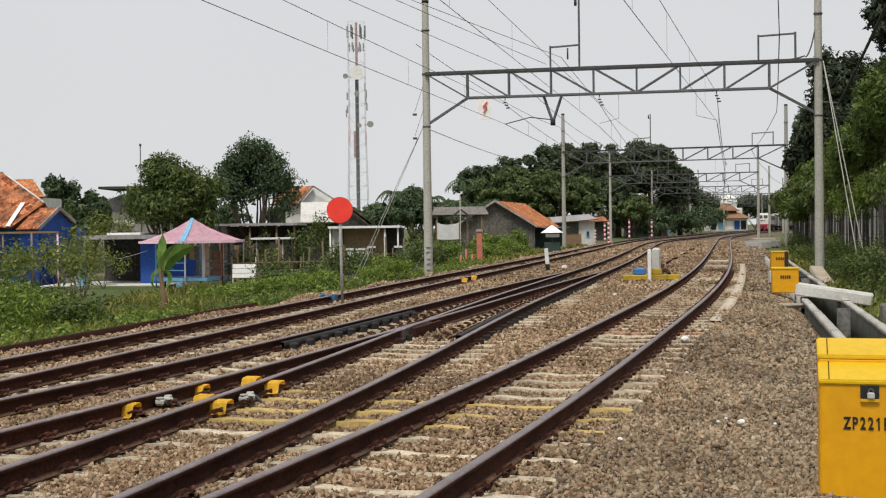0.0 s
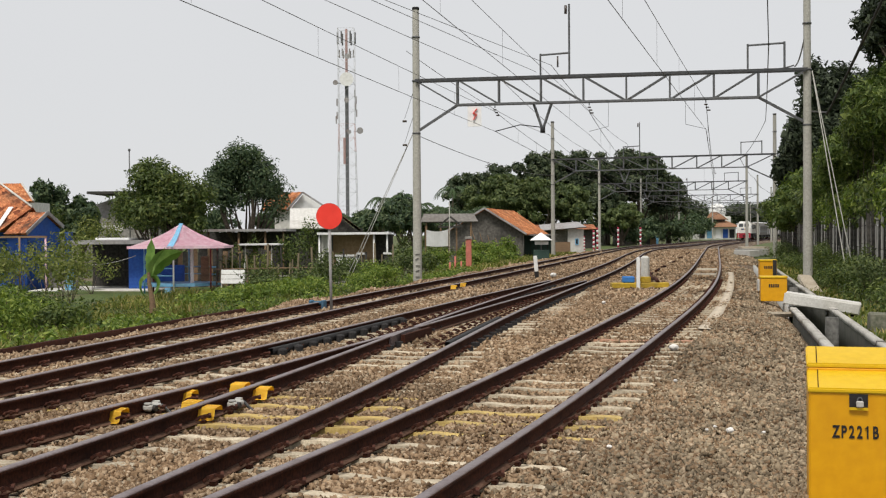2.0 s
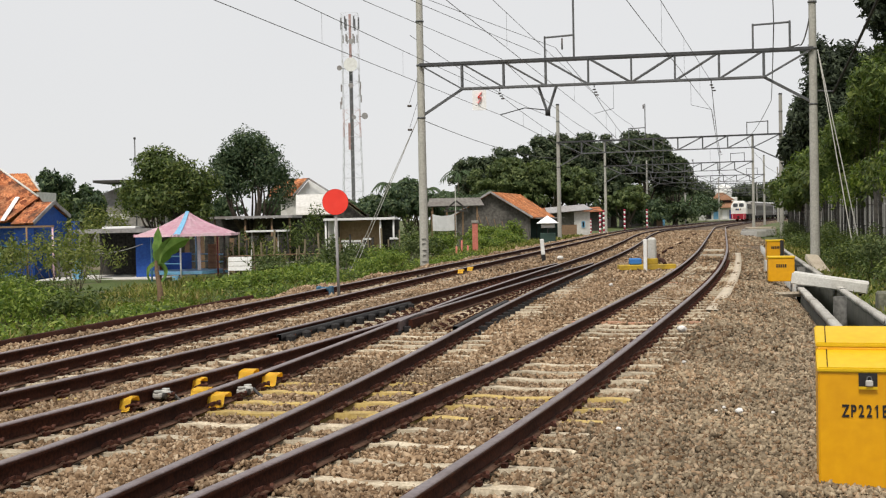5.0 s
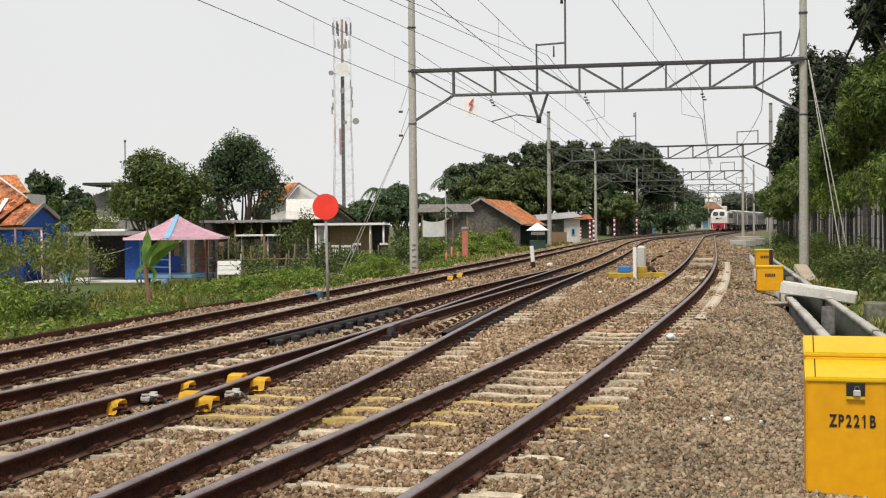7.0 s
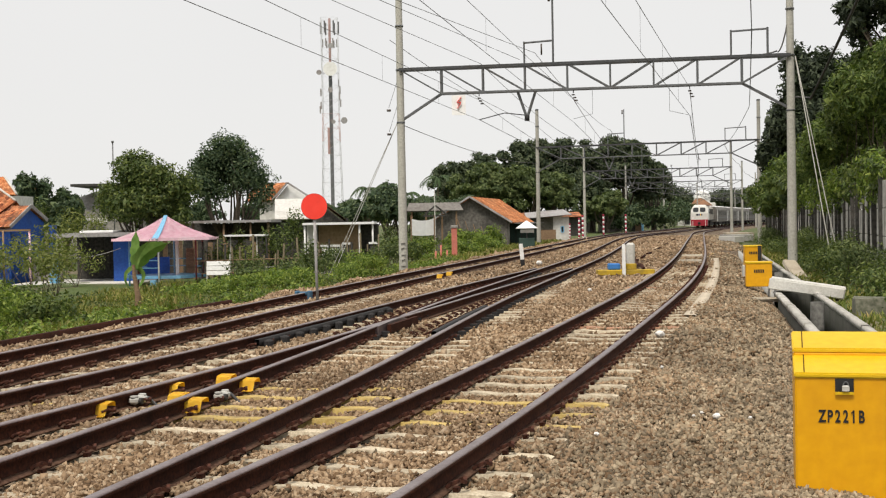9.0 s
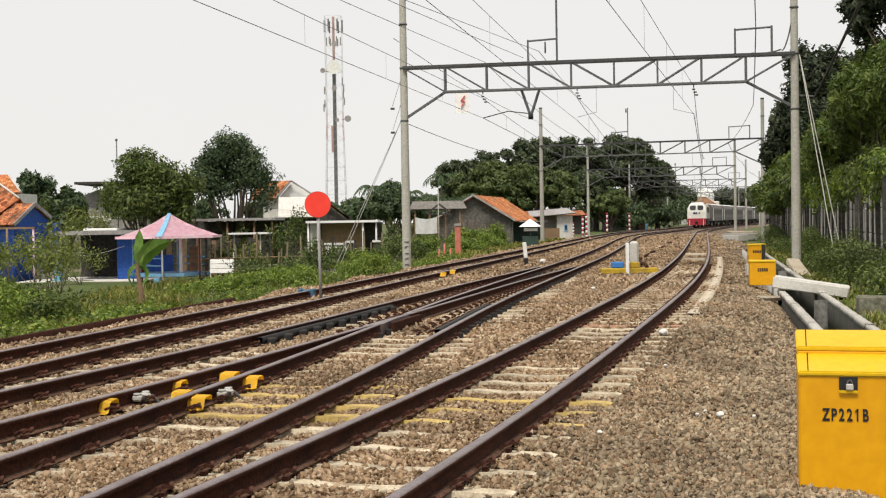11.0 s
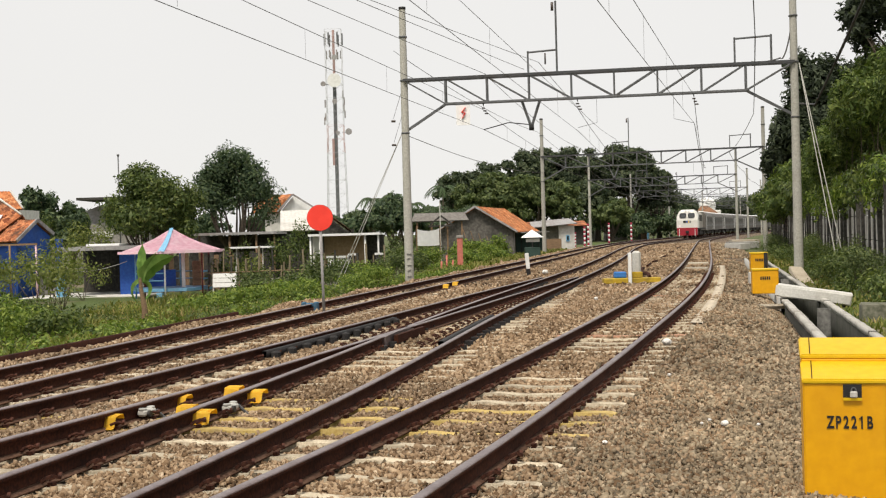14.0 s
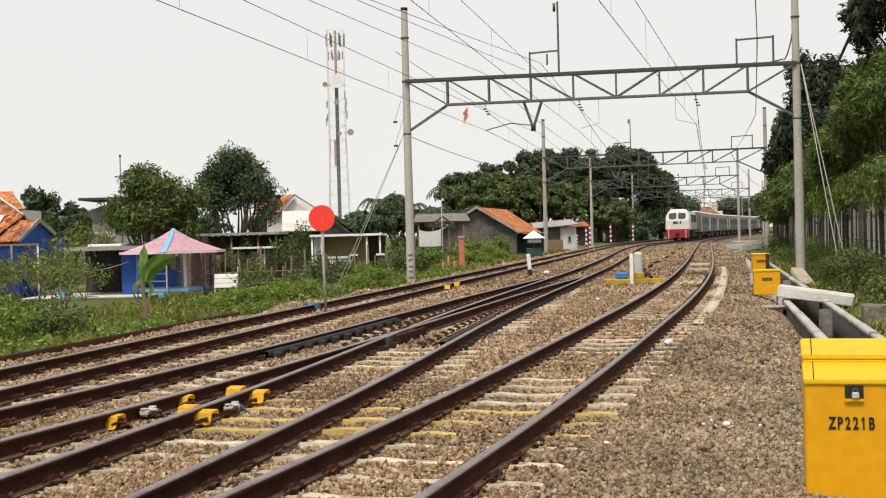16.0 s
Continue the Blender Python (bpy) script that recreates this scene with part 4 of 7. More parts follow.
def banana(x, y, z):
    ob = thing("banana_plant", Matrix.Translation((x, y, z)), "young banana plant with torn upright leaves on the bank", "banana plant")
    bm = bmesh.new()
    prev = Vector((0, 0, -0.1))
    for i in range(1, 6):
        q = Vector((0.05 * math.sin(i), 0, i * 0.27))
        beam(bm, prev, q, 0.11 - i * 0.012, None, 9, 0.1 - i * 0.012)
        prev = q
    part("stem", bm, WOOD, ob, "dry sheathed stem")
    for ang, lean, ln, w, tw in ((85, 6, 1.05, 0.26, 0), (0, 46, 1.15, 0.46, 65), (-10, 24, 0.85, 0.2, 50), (178, 150, 0.65, 0.15, 60), (10, 165, 0.6, 0.15, 60)):
        bm = bmesh.new()
        rows = []
        n = 12
        ct, st = math.cos(math.radians(tw)), math.sin(math.radians(tw))
        for i in range(n + 1):
            t = i / n
            l = math.radians(lean * (0.5 + 0.7 * t))
            r = ln * t
            p = Vector((math.sin(l) * r, 0, 1.25 + math.cos(l) * r))
            ww = (w * (math.sin(min(1, t * 1.05 + 0.08) * math.pi) ** 0.5) * 0.5 + 0.01) * (1 - 0.16 * (i % 3 == 1))
            side = Vector((math.cos(l) * st, ct, -math.sin(l) * st)) * ww
            fold = Vector((math.cos(l) * ct, -st, -math.sin(l) * ct)) * ww * -0.25
            rows.append([bm.verts.new(p - side + fold), bm.verts.new(p), bm.verts.new(p + side + fold)])
        for i in range(n):
            for j in range(2):
                bm.faces.new((rows[i][j], rows[i][j + 1], rows[i + 1][j + 1], rows[i + 1][j]))
        bmesh.ops.solidify(bm, geom=bm.faces[:], thickness=0.006)
        bmesh.ops.rotate(bm, verts=bm.verts, cent=(0, 0, 0), matrix=Matrix.Rotation(math.radians(ang), 3, "Z"))
        part("leaf", bm, BANANA, ob, "broad green leaf")


banana(-7.35, 31.6, -0.82)



def palm(x, y, z, h, r, seed):
    """Slim trunk with a crown of drooping feathered fronds."""
    random.seed(seed)
    ob = thing("palm_tree", Matrix.Translation((x, y, z)), "slim palm with a feathery crown above the roofs", "palm tree", "palms behind the houses")
    bm = bmesh.new()
    limb(bm, (0, 0, -0.1), (0.3, 0, h), 0.16, 0.09, 0.04, 6)
    part("trunk", bm, BARK, ob)
    for k in range(13):
        a, up = math.tau * k / 13 + random.uniform(-0.2, 0.2), random.uniform(0.1, 0.9)
        bm = bmesh.new()
        prev = Vector((0.3, 0, h))
        for i in range(1, 9):
            t = i / 8
            q = Vector((0.3 + math.cos(a) * r * t, math.sin(a) * r * t, h + r * (up * t - (0.55 + up * 0.7) * t * t)))
            beam(bm, prev, q, 0.03, 0.03)
            side = Vector((-math.sin(a), math.cos(a), 0))
            for s in (-1, 1):
                tip = q + side * s * r * 0.24 * (1.1 - 0.6 * t) + (q - prev) * 0.8 + Vector((0, 0, -0.12 * r))
                f = [bm.verts.new(p) for p in (prev, q, tip)]
                bm.faces.new(f)
            prev = q
        part("frond", bm, PALM, ob)


for k, (x, y, h, r) in enumerate([(2.7, 172, 8.6, 2.6), (-3.0, 112, 5.6, 1.6), (-4.7, 108, 5.2, 1.6), (-1.3, 116, 4.9, 1.6), (0.9, 120, 4.6, 1.6)]):
    palm(x, y, -0.6, h, r, 300 + k)


# ---- east side: cabinets, drain, wall ----
def cable_cabinet(m, text, w=0.33):
    """Yellow steel cabinet with a stepped, sloping lid and a hasp."""
    ob = thing("trackside_cabinet", m, "bright yellow steel cabinet with stepped lid, padlock and black lettering" if text else
               "yellow steel cabinet with small black marks on the ballast", "equipment cabinet", "yellow cabinets")
    if not text:
        box_part("body", (-w, w, 0, 0.5, 0, 0.56), YELLOW, ob, bevel=0.012)
        box_part("lid", (-w - 0.012, w + 0.012, -0.015, 0.515, 0.56, 0.61), YELLOW_TOP, ob, bevel=0.01)
        for i in range(5):
            box_part("marking_bar", (-0.12 + i * 0.05, -0.085 + i * 0.05, -0.008, 0.001, 0.34, 0.42), BLACK, ob)
        return ob
    box_part("body", (-w, w, 0, 0.6, -0.16, 0.64), YELLOW, ob, bevel=0.012)
    # sloping front lid, then a raised rear lid
    for name, y0, y1, z0, z1 in (("front_lid", -0.012, 0.32, 0.65, 0.735), ("rear_lid", 0.3, 0.64, 0.765, 0.85)):
        bm = bmesh.new()
        prof = [(y0, z0 - 0.022), (y0, z0 + 0.008), (y1, z1), (y1, z0 - 0.022)]
        a = [bm.verts.new((-w - 0.004, y, z)) for y, z in prof]
        b = [bm.verts.new((w + 0.004, y, z)) for y, z in prof]
        bm.faces.new(a)
        bm.faces.new(b[::-1])
        for i in range(4):
            bm.faces.new((a[i], b[i], b[(i + 1) % 4], a[(i + 1) % 4]))
        bmesh.ops.recalc_face_normals(bm, faces=bm.faces)
        bmesh.ops.bevel(bm, geom=bm.edges[:], offset=0.008, segments=2, affect="EDGES")
        lid = part(name, bm, YELLOW_TOP, ob, "paler yellow lid")
        for s in (-1, 1):
            rod_part("lid_seam", (s * (w - 0.055), y0 + 0.01, z0 + 0.0105), (s * (w - 0.06), y1 - 0.02, z1 - 0.003), 0.006, RAIL_SIDE, lid, sides=4)
    box_part("rear_body", (-w, w, 0.3, 0.6, 0.62, 0.75), YELLOW, ob, bevel=0.01)
    box_part("lock_recess", (-0.1, 0.005, -0.012, -0.003, 0.548, 0.627), BLACK, ob, "black lock plate")
    box_part("lock_lip", (-0.1, 0.005, -0.02, -0.003, 0.532, 0.548), YELLOW_TOP, ob)
    pad = box_part("padlock", (-0.062, -0.02, -0.034, -0.013, 0.55, 0.588), CONCRETE_PALE, ob, "pale worn padlock", bevel=0.006)
    bm = bmesh.new()
    for i in range(8):
        a0, a1 = math.pi * i / 8, math.pi * (i + 1) / 8
        beam(bm, (-0.041 + 0.014 * math.cos(a0), -0.024, 0.588 + 0.022 * math.sin(a0)), (-0.041 + 0.014 * math.cos(a1), -0.024, 0.588 + 0.022 * math.sin(a1)), 0.004, None, 6)
    part("shackle", bm, STEEL_GREY, pad)
    for k, ch in enumerate(text):
        cu = bpy.data.curves.new("letter", "FONT")
        cu.body, cu.size, cu.extrude, cu.align_x, cu.offset = ch, 0.102, 0.002, "CENTER", 0.0028
        tx = new("letter_curve", cu)
        me = bpy.data.meshes.new_from_object(tx)
        bpy.data.objects.remove(tx)
        me.materials.clear()
        me.materials.append(BLACK)
        le = new("letter", me)
        le.parent = ob
        le.matrix_basis = pose(-0.175 + 0.0445 * k, -0.003, 0.366, 90, 0, 0) @ Matrix.Diagonal((0.62, 1, 1, 1))
        if ch == "1":
            rod_part("letter_flag", (-0.175 + 0.0445 * k - 0.014, -0.004, 0.421), (-0.175 + 0.0445 * k + 0.002, -0.004, 0.437), 0.011, BLACK, ob, sides=4, h=0.004)
    return ob


cable_cabinet(pose(2.552, 7.12, -0.13, 0, 0, -16), "ZP221B")
cable_cabinet(pose(8.28, 29.3, -0.22, 0, 0, -12), "", 0.31)
open_cabinet = cable_cabinet(pose(10.12, 36.4, 0.02, 0, 0, -10), "", 0.25)
# black plate drawn for the shade in the door's gap
box_part("open_door", (0.13, 0.24, -0.03, -0.012, 0.06, 0.6), BLACK, open_cabinet, "dark gap of the open door")
box_part("plinth", (-0.3, 0.3, 0.03, 0.47, -0.4, 0.0), CONCRETE_PALE, open_cabinet, "pale concrete plinth")

D = Line([(float(drain_x(y)), y) for y in (-12, 0, 20, 40, 63)])
POST_GREY = worn("weathered_post_concrete", (0.07, 0.068, 0.062), (0.17, 0.165, 0.15), (0.04, 0.04, 0.035), 14, 2, 0.6, 0.9)
MOSSY = worn("mossy_concrete", (0.1, 0.105, 0.07), (0.23, 0.22, 0.17), (0.06, 0.075, 0.03), 12, 2, 0.7, 0.95)
drain = thing("drain", Matrix(), "open concrete drain with cast walls and cross beams beside the ballast", "drain", kind="structure")
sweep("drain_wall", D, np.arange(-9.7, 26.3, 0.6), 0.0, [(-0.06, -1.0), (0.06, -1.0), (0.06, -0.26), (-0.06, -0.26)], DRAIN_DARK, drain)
sweep("drain_wall", D, np.arange(27.2, 62, 0.8), 0.0, [(-0.06, -1.0), (0.06, -1.0), (0.06, -0.22), (-0.06, -0.22)], CONCRETE, drain)
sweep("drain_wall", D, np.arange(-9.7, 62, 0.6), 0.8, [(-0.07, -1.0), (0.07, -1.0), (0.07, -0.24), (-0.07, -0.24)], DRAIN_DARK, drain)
COPING = worn("pale_chipped_coping", (0.36, 0.345, 0.31), (0.54, 0.52, 0.475), (0.17, 0.15, 0.12), 22, 2.2, 0.7, 0.92)
r_cope = np.random.default_rng(77)
for off, y_end in ((0.0, 26.2), (0.8, 61.0)):
    y = -9.6
    while y < y_end:
        step = 1.8 + 1.2 * r_cope.random()
        lo, hi = -0.075 - 0.01 * r_cope.random(), 0.07 + 0.01 * r_cope.random()
        dz = 0.02 * r_cope.random()
        sweep("coping", D, np.linspace(y, y + step - 0.004, 7), (np.linspace(y, y + step, 7), off + 0.004 * r_cope.normal(size=7)), [(lo, -0.256), (hi, -0.256), (hi - 0.015, -0.2 + dz), (lo + 0.02, -0.19 + dz)], COPING, drain)
        y += step
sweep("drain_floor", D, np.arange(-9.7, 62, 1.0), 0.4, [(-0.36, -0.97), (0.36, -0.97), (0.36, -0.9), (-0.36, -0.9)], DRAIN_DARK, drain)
for y in (20.3, 31.5, 40.5):
    x = float(drain_x(y))
    if y > 25:
        box_part("cross_beam", (x - 0.02, x + 0.8, y - 0.3, y + 0.02, -0.5, -0.3), DRAIN_DARK, drain, bevel=0.02)
    rod_part("drain_post", (x + 0.29, y, -0.92), (x + 0.29, y, 0.02), 0.125, POST_GREY, drain, "weathered round concrete post", 12, 0.11)


def slab(m, lx, ly, lz, mat, label, seed):
    random.seed(seed)
    bm = bmesh.new()
    box(bm, -lx / 2, lx / 2, -ly / 2, ly / 2, 0, lz, bevel=0.03)
    for v in bm.verts:
        v.co += Vector([random.uniform(-0.015, 0.015) for _ in range(3)])
    ob = mesh_object("concrete_slab", bm, mat)
    ob.matrix_world = m
    return tagged(ob, label, "slab", "loose concrete slabs")


slab(pose(8.56, 26.6, -0.24, 0, 8.5, -20), 1.62, 0.75, 0.26, CONCRETE_PALE, "thick pale concrete slab lying across the drain", 1)
slab(pose(7.5, 26.1, -0.36, 0, 2, 20), 0.8, 0.45, 0.1, EDGE_TAN, "thin broken concrete slab on the ballast edge", 2)
slab(pose(11.95, 38.0, -0.42, 9, 0, -10), 0.42, 4.0, 0.16, EDGE_TAN, "tan concrete slab leaning by the pole foot", 3)
for k, (x, y, z, lx, ly, lz, rz) in enumerate([(24.3, 92, -0.28, 2.2, 2.6, 0.5, -8), (26.6, 100, -0.28, 2.2, 4.0, 0.55, -10),
                                                (22.9, 88, -0.3, 1.0, 1.6, 0.45, 30)]):
    slab(pose(x, y, z, 0, 0, rz), lx, ly, lz, EDGE_TAN if k % 2 else CONCRETE, "grey concrete slab lying beside the track", 10 + k)
slab(pose(8.55, 22.3, -0.5, 0, 0, -14), 0.95, 0.5, 0.44, MOSSY, "mossy square concrete inspection pit behind the drain", 30)


def boundary_wall():
    ob = thing("wall_east", Matrix(), "stained grey concrete panel wall with dark posts, overgrown", "wall", kind="structure")
    W = Line([(11.2, 28), (13.6, 37), (18.6, 57), (28.2, 97), (40, 135)])
    y = 28.0
    i = 0
    while y < 120:
        x0, y0 = float(W.at(y)), y
        a = math.radians(W.turn(y))
        step = 1.55
        for r in range(4):
            bm = bmesh.new()
            box(bm, -0.03, 0.03, 0.06, step - 0.06, r * 0.72, r * 0.72 + 0.7, bevel=0.008)
            pnl = part("panel", bm, CONCRETE_DARK, ob)
            pnl.matrix_basis = pose(x0 + 0.01 * math.sin(i * 3 + r), y0, -0.5, 0, 0, W.turn(y))
        post = box_part("post", (-0.08, 0.08, -0.1, 0.1, 0, 3.0), DARK_WALL, ob, bevel=0.01)
        post.matrix_basis = pose(x0 - 0.03, y0, -0.5, 0, 1.2 * math.sin(i * 1.7), W.turn(y))
        y += step * math.cos(a)
        i += 1


boundary_wall()

r_creep = np.random.default_rng(31)
creep = []
for k in range(150):
    y = 31 + 80 * r_creep.random() ** 1.3
    x = float(np.interp(y, [28, 37, 57, 97, 135], [11.2, 13.6, 18.6, 28.2, 40]))
    creep.append((x - 0.15 + 0.25 * r_creep.random(), y, 1.95 + 1.0 * r_creep.random() ** 0.7, 0.4, 0.7, 0.3 + 0.35 * r_creep.random()))
tagged(leaves("wall_creeper", creep[:90], 13000, 0.17, LEAF_BRIGHT, None, 0.8, 0.2), "green creeper hanging over the top of the wall", "creeper", kind="stuff")
tagged(leaves("wall_creeper_shade", creep[90:], 9000, 0.18, LEAF_MANGO, None, 0.8, 0.2), "darker green creeper hanging over the top of the wall", "creeper", kind="stuff")
foot = []
for k in range(120):
    y = 22 + 70 * r_creep.random() ** 1.2
    x = float(drain_x(y)) + 1.6 + 1.6 * r_creep.random()
    if x < 0.42 * y:
        foot.append((x, y, -0.25 + 0.4 * r_creep.random(), 0.4, 0.6, 0.3 + 0.3 * r_creep.random()))
tagged(leaves("wall_foot_weeds", foot, 9000, 0.11, LEAF_MANGO, None, 0.0, 0.2), "dark green weeds at the foot of the wall", "weeds", kind="stuff")


# ---- west side: houses and yards ----
def roof_plane(name, corners, mat, parent, label="", pitch=0.3, course=0.36, depth=0.06, thick=0.06):
    """A tiled or ribbed plane from eave left, eave right, ridge right, ridge left: waves across, steps up the slope."""
    a, b, c, d = [Vector(p) for p in corners]
    nu = max(6, int((b - a).length / pitch) * 4)
    nv = max(2, int((d - a).length / course) * 2)
    n = (b - a).cross(d - a).normalized()
    if n.z < 0:
        n = -n
    verts, faces = [], []
    for j in range(nv + 1):
        v = j / nv
        l, r = a.lerp(d, v), b.lerp(c, v)
        for i in range(nu + 1):
            u = i / nu
            h = depth * 0.5 * math.sin(i * math.pi / 2) + (depth * 0.6 if j % 2 == 0 else 0)
            verts.append(l.lerp(r, u) + n * h)
    m = nu + 1
    for j in range(nv):
        for i in range(nu):
            faces.append((j * m + i, j * m + i + 1, (j + 1) * m + i + 1, (j + 1) * m + i))
    k = len(verts)
    verts += [p - n * thick for p in (a, b, c, d)]
    faces += [(k, k + 1, k + 2, k + 3), (0, nu, k + 1, k), (nu, nv * m + nu, k + 2, k + 1), (nv * m + nu, nv * m, k + 3, k + 2), (nv * m, 0, k, k + 3)]
    return_ob = raw_mesh(name, [tuple(p) for p in verts], faces, mat, parent)
    if label:
        return_ob["label"] = label
    return return_ob


def prism(name, pts, y0, y1, mat, parent, label=""):
    """A wall of any outline in x and z, between two depths."""
    bm = bmesh.new()
    f = [bm.verts.new((x, y0, z)) for x, z in pts]
    g = [bm.verts.new((x, y1, z)) for x, z in pts]
    bm.faces.new(f)
    bm.faces.new(g[::-1])
    for i in range(len(pts)):
        j = (i + 1) % len(pts)
        bm.faces.new((f[i], g[i], g[j], f[j]))
    bmesh.ops.recalc_face_normals(bm, faces=bm.faces)
    return part(name, bm, mat, parent, label)


def window(parent, x, y, z, w, h, frame_mat=WHITE_PAINT):
    fr = bmesh.new()
    for dx in (-w / 2, w / 2):
        box(fr, x + dx - 0.04, x + dx + 0.04, y - 0.03, y + 0.05, z, z + h)
    for dz in (0, h):
        box(fr, x - w / 2 + 0.04, x + w / 2 - 0.04, y - 0.03, y + 0.05, z + dz - 0.04, z + dz + 0.04)
    f = part("window", fr, frame_mat, parent, "window frame")
    box_part("pane", (x - w / 2 + 0.04, x + w / 2 - 0.04, y - 0.005, y + 0.015, z + 0.04, z + h - 0.04), GLASS_DARK, f, "dark pane")


# blue house with clay tile roofs
bh = thing("blue_house", Matrix(), "blue painted house with worn orange clay tile roofs", "house")
Y = 64.0
prism("wall", [(-29, -1.3), (-21.8, -1.3), (-21.8, 1.75), (-29, 1.75)], Y + 0.2, Y + 0.4, BLUE, bh, "bright blue front wall")
prism("side_wall", [(-19.5, -1.3), (-19.3, -1.3), (-19.3, 1.75), (-19.5, 1.75)], Y + 0.4, Y + 1.2, BLUE, bh)
prism("back_wall", [(-29, -1.3), (-23, -1.3), (-23, 1.75), (-29, 1.75)], Y + 6.8, Y + 7, GREY_WALL, bh)
roof_plane("roof", [(-30, Y - 0.7, 1.75), (-22.6, Y - 0.7, 1.75), (-21.4, Y + 1.05, 3.05), (-30, Y + 1.05, 3.05)], TILE, bh, "mottled orange clay tile slope")
roof_plane("roof", [(-30, Y + 1.05, 3.05), (-21.4, Y + 1.05, 3.05), (-24.4, Y + 3.4, 4.8), (-30, Y + 3.4, 4.8)], TILE, bh)
roof_plane("roof", [(-30, Y + 7.5, 1.75), (-23.4, Y + 7.5, 1.75), (-24.4, Y + 3.4, 4.8), (-30, Y + 3.4, 4.8)], TILE, bh)
roof_plane("hip", [(-21.4, Y + 1.05, 3.05), (-22.6, Y + 7.5, 1.75), (-24.39, Y + 3.41, 4.8), (-24.4, Y + 3.4, 4.8)], TILE, bh)
rod_part("ridge_cap", (-30, Y + 3.4, 4.84), (-24.4, Y + 3.4, 4.84), 0.07, SHEET_GREY, bh, sides=8)
rod_part("hip_cap", (-24.4, Y + 3.4, 4.84), (-21.4, Y + 1.05, 3.09), 0.06, CONCRETE_PALE, bh, sides=8)
rod_part("valley_gutter", (-22.75, Y - 0.74, 1.84), (-22.5, Y + 0.95, 3.1), 0.24, WHITE_PAINT, bh, "white valley flashing", sides=4, h=0.04)
# wing: a cross gable turned towards the yard
A, B, C0, E0, F0 = (-21.8, 65.2, 2.8), (-19.9, 62.8, 2.72), (-22.2, 62.9, 1.62), (-20.4, 61.0, 1.66), (-19.6, 64.5, 2.0)
roof_plane("wing_roof", [C0, E0, B, A], TILE, bh, "orange tile slope of the wing")
roof_plane("wing_roof", [(-21.3, 67.0, 2.0), F0, B, A], TILE, bh)
bm = bmesh.new()
f = [bm.verts.new(p) for p in ((-20.45, 61.25, -1.3), (-19.72, 64.35, -1.3), (-19.72, 64.35, 1.9), (-20.02, 62.85, 2.6), (-20.45, 61.25, 1.6))]
bm.faces.new(f)
bmesh.ops.solidify(bm, geom=bm.faces[:], thickness=0.12)
part("gable", bm, BLUE, bh, "dark blue gable end")
bm = bmesh.new()
f = [bm.verts.new(p) for p in ((-22.1, 63.1, -1.3), (-20.45, 61.25, -1.3), (-20.45, 61.25, 1.6), (-22.1, 63.1, 1.58))]
bm.faces.new(f)
bmesh.ops.solidify(bm, geom=bm.faces[:], thickness=0.12)
part("wing_wall", bm, BLUE, bh)
for p in (E0, F0):
    rod_part("barge_board", (p[0] + 0.05, p[1] - 0.05, p[2] + 0.02), (B[0] + 0.05, B[1] - 0.05, B[2] + 0.03), 0.06, SHEET_GREY, bh, sides=4, h=0.18)
for x, y in ((-19.2, 60.3), (-20.6, 60.6), (-22.4, 61.6)):
    rod_part("porch_post", (x, y, -1.3), (x, y, 1.5), 0.05, PINK if x > -20 else WOOD, bh, sides=8)
rod_part("porch_beam", (-22.6, 61.6, 1.5), (-19.1, 60.2, 1.5), 0.06, WOOD, bh, sides=4, h=0.1)
window(bh, -22.9, Y + 0.18, -0.4, 0.7, 0.9, BLUE_LIGHT)
window(bh, -24.9, Y + 0.18, -0.4, 0.7, 0.9, BLUE_LIGHT)
prism("lower_wall", [(-20.2, -1.3), (-18.4, -1.3), (-18.4, -0.6), (-18.9, -0.1), (-20.2, 0.15)], Y - 0.9, Y - 0.75, GREY_WALL, bh, "bare stepped block wall")

back_roof = thing("tiled_house", Matrix(), "low house with a clay tile roof behind the blue house", "house")
prism("wall", [(-28.6, -1.3), (-25.8, -1.3), (-25.8, 3.75), (-28.6, 3.75)], 78, 82, WHITE_WALL, back_roof)
roof_plane("roof", [(-28.8, 77.5, 3.75), (-25.4, 77.5, 3.75), (-27.0, 80, 5.0), (-28.9, 80, 5.0)], TILE_BRIGHT, back_roof)
rod_part("ridge_cap", (-27.0, 80, 5.04), (-25.4, 77.5, 3.79), 0.07, CONCRETE_PALE, back_roof, sides=8)

# unfinished two-storey block behind
gb = thing("block_house", Matrix(), "unfinished grey block house with flat dark roof and green door", "house")
prism("wall", [(-29.5, -1.2), (-22.3, -1.2), (-22.3, 3.9), (-24.8, 3.9), (-24.8, 3.0), (-29.5, 3.0)], 96, 100, GREY_WALL, gb)
prism("upper_wall", [(-27.2, 3.0), (-24.9, 3.0), (-24.9, 4.35), (-25.6, 4.5), (-27.2, 3.9)], 97, 99.5, SHEET_GREY, gb)
box_part("flat_roof", (-27.0, -22.0, 95, 100.5, 4.85, 5.05), DARK_WALL, gb, "dark flat roof")
prism("parapet", [(-24.9, 3.9), (-22.3, 3.9), (-22.3, 4.85), (-24.9, 4.85)], 97.2, 99, GREY_WALL, gb)
box_part("door", (-25.0, -24.3, 95.9, 96.0, 3.1, 4.7), worn("green_door_paint", (0.03, 0.16, 0.09), (0.05, 0.22, 0.12)), gb, "green door")
window(gb, -23.4, 95.95, 4.0, 0.7, 0.5)
for i in range(5):
    box_part("block_course", (-29.3 + i * 1.25, -28.2 + i * 1.25, 95.93, 96.0, 2.2 - 0.25 * (i % 2), 2.4), CONCRETE_PALE, gb)
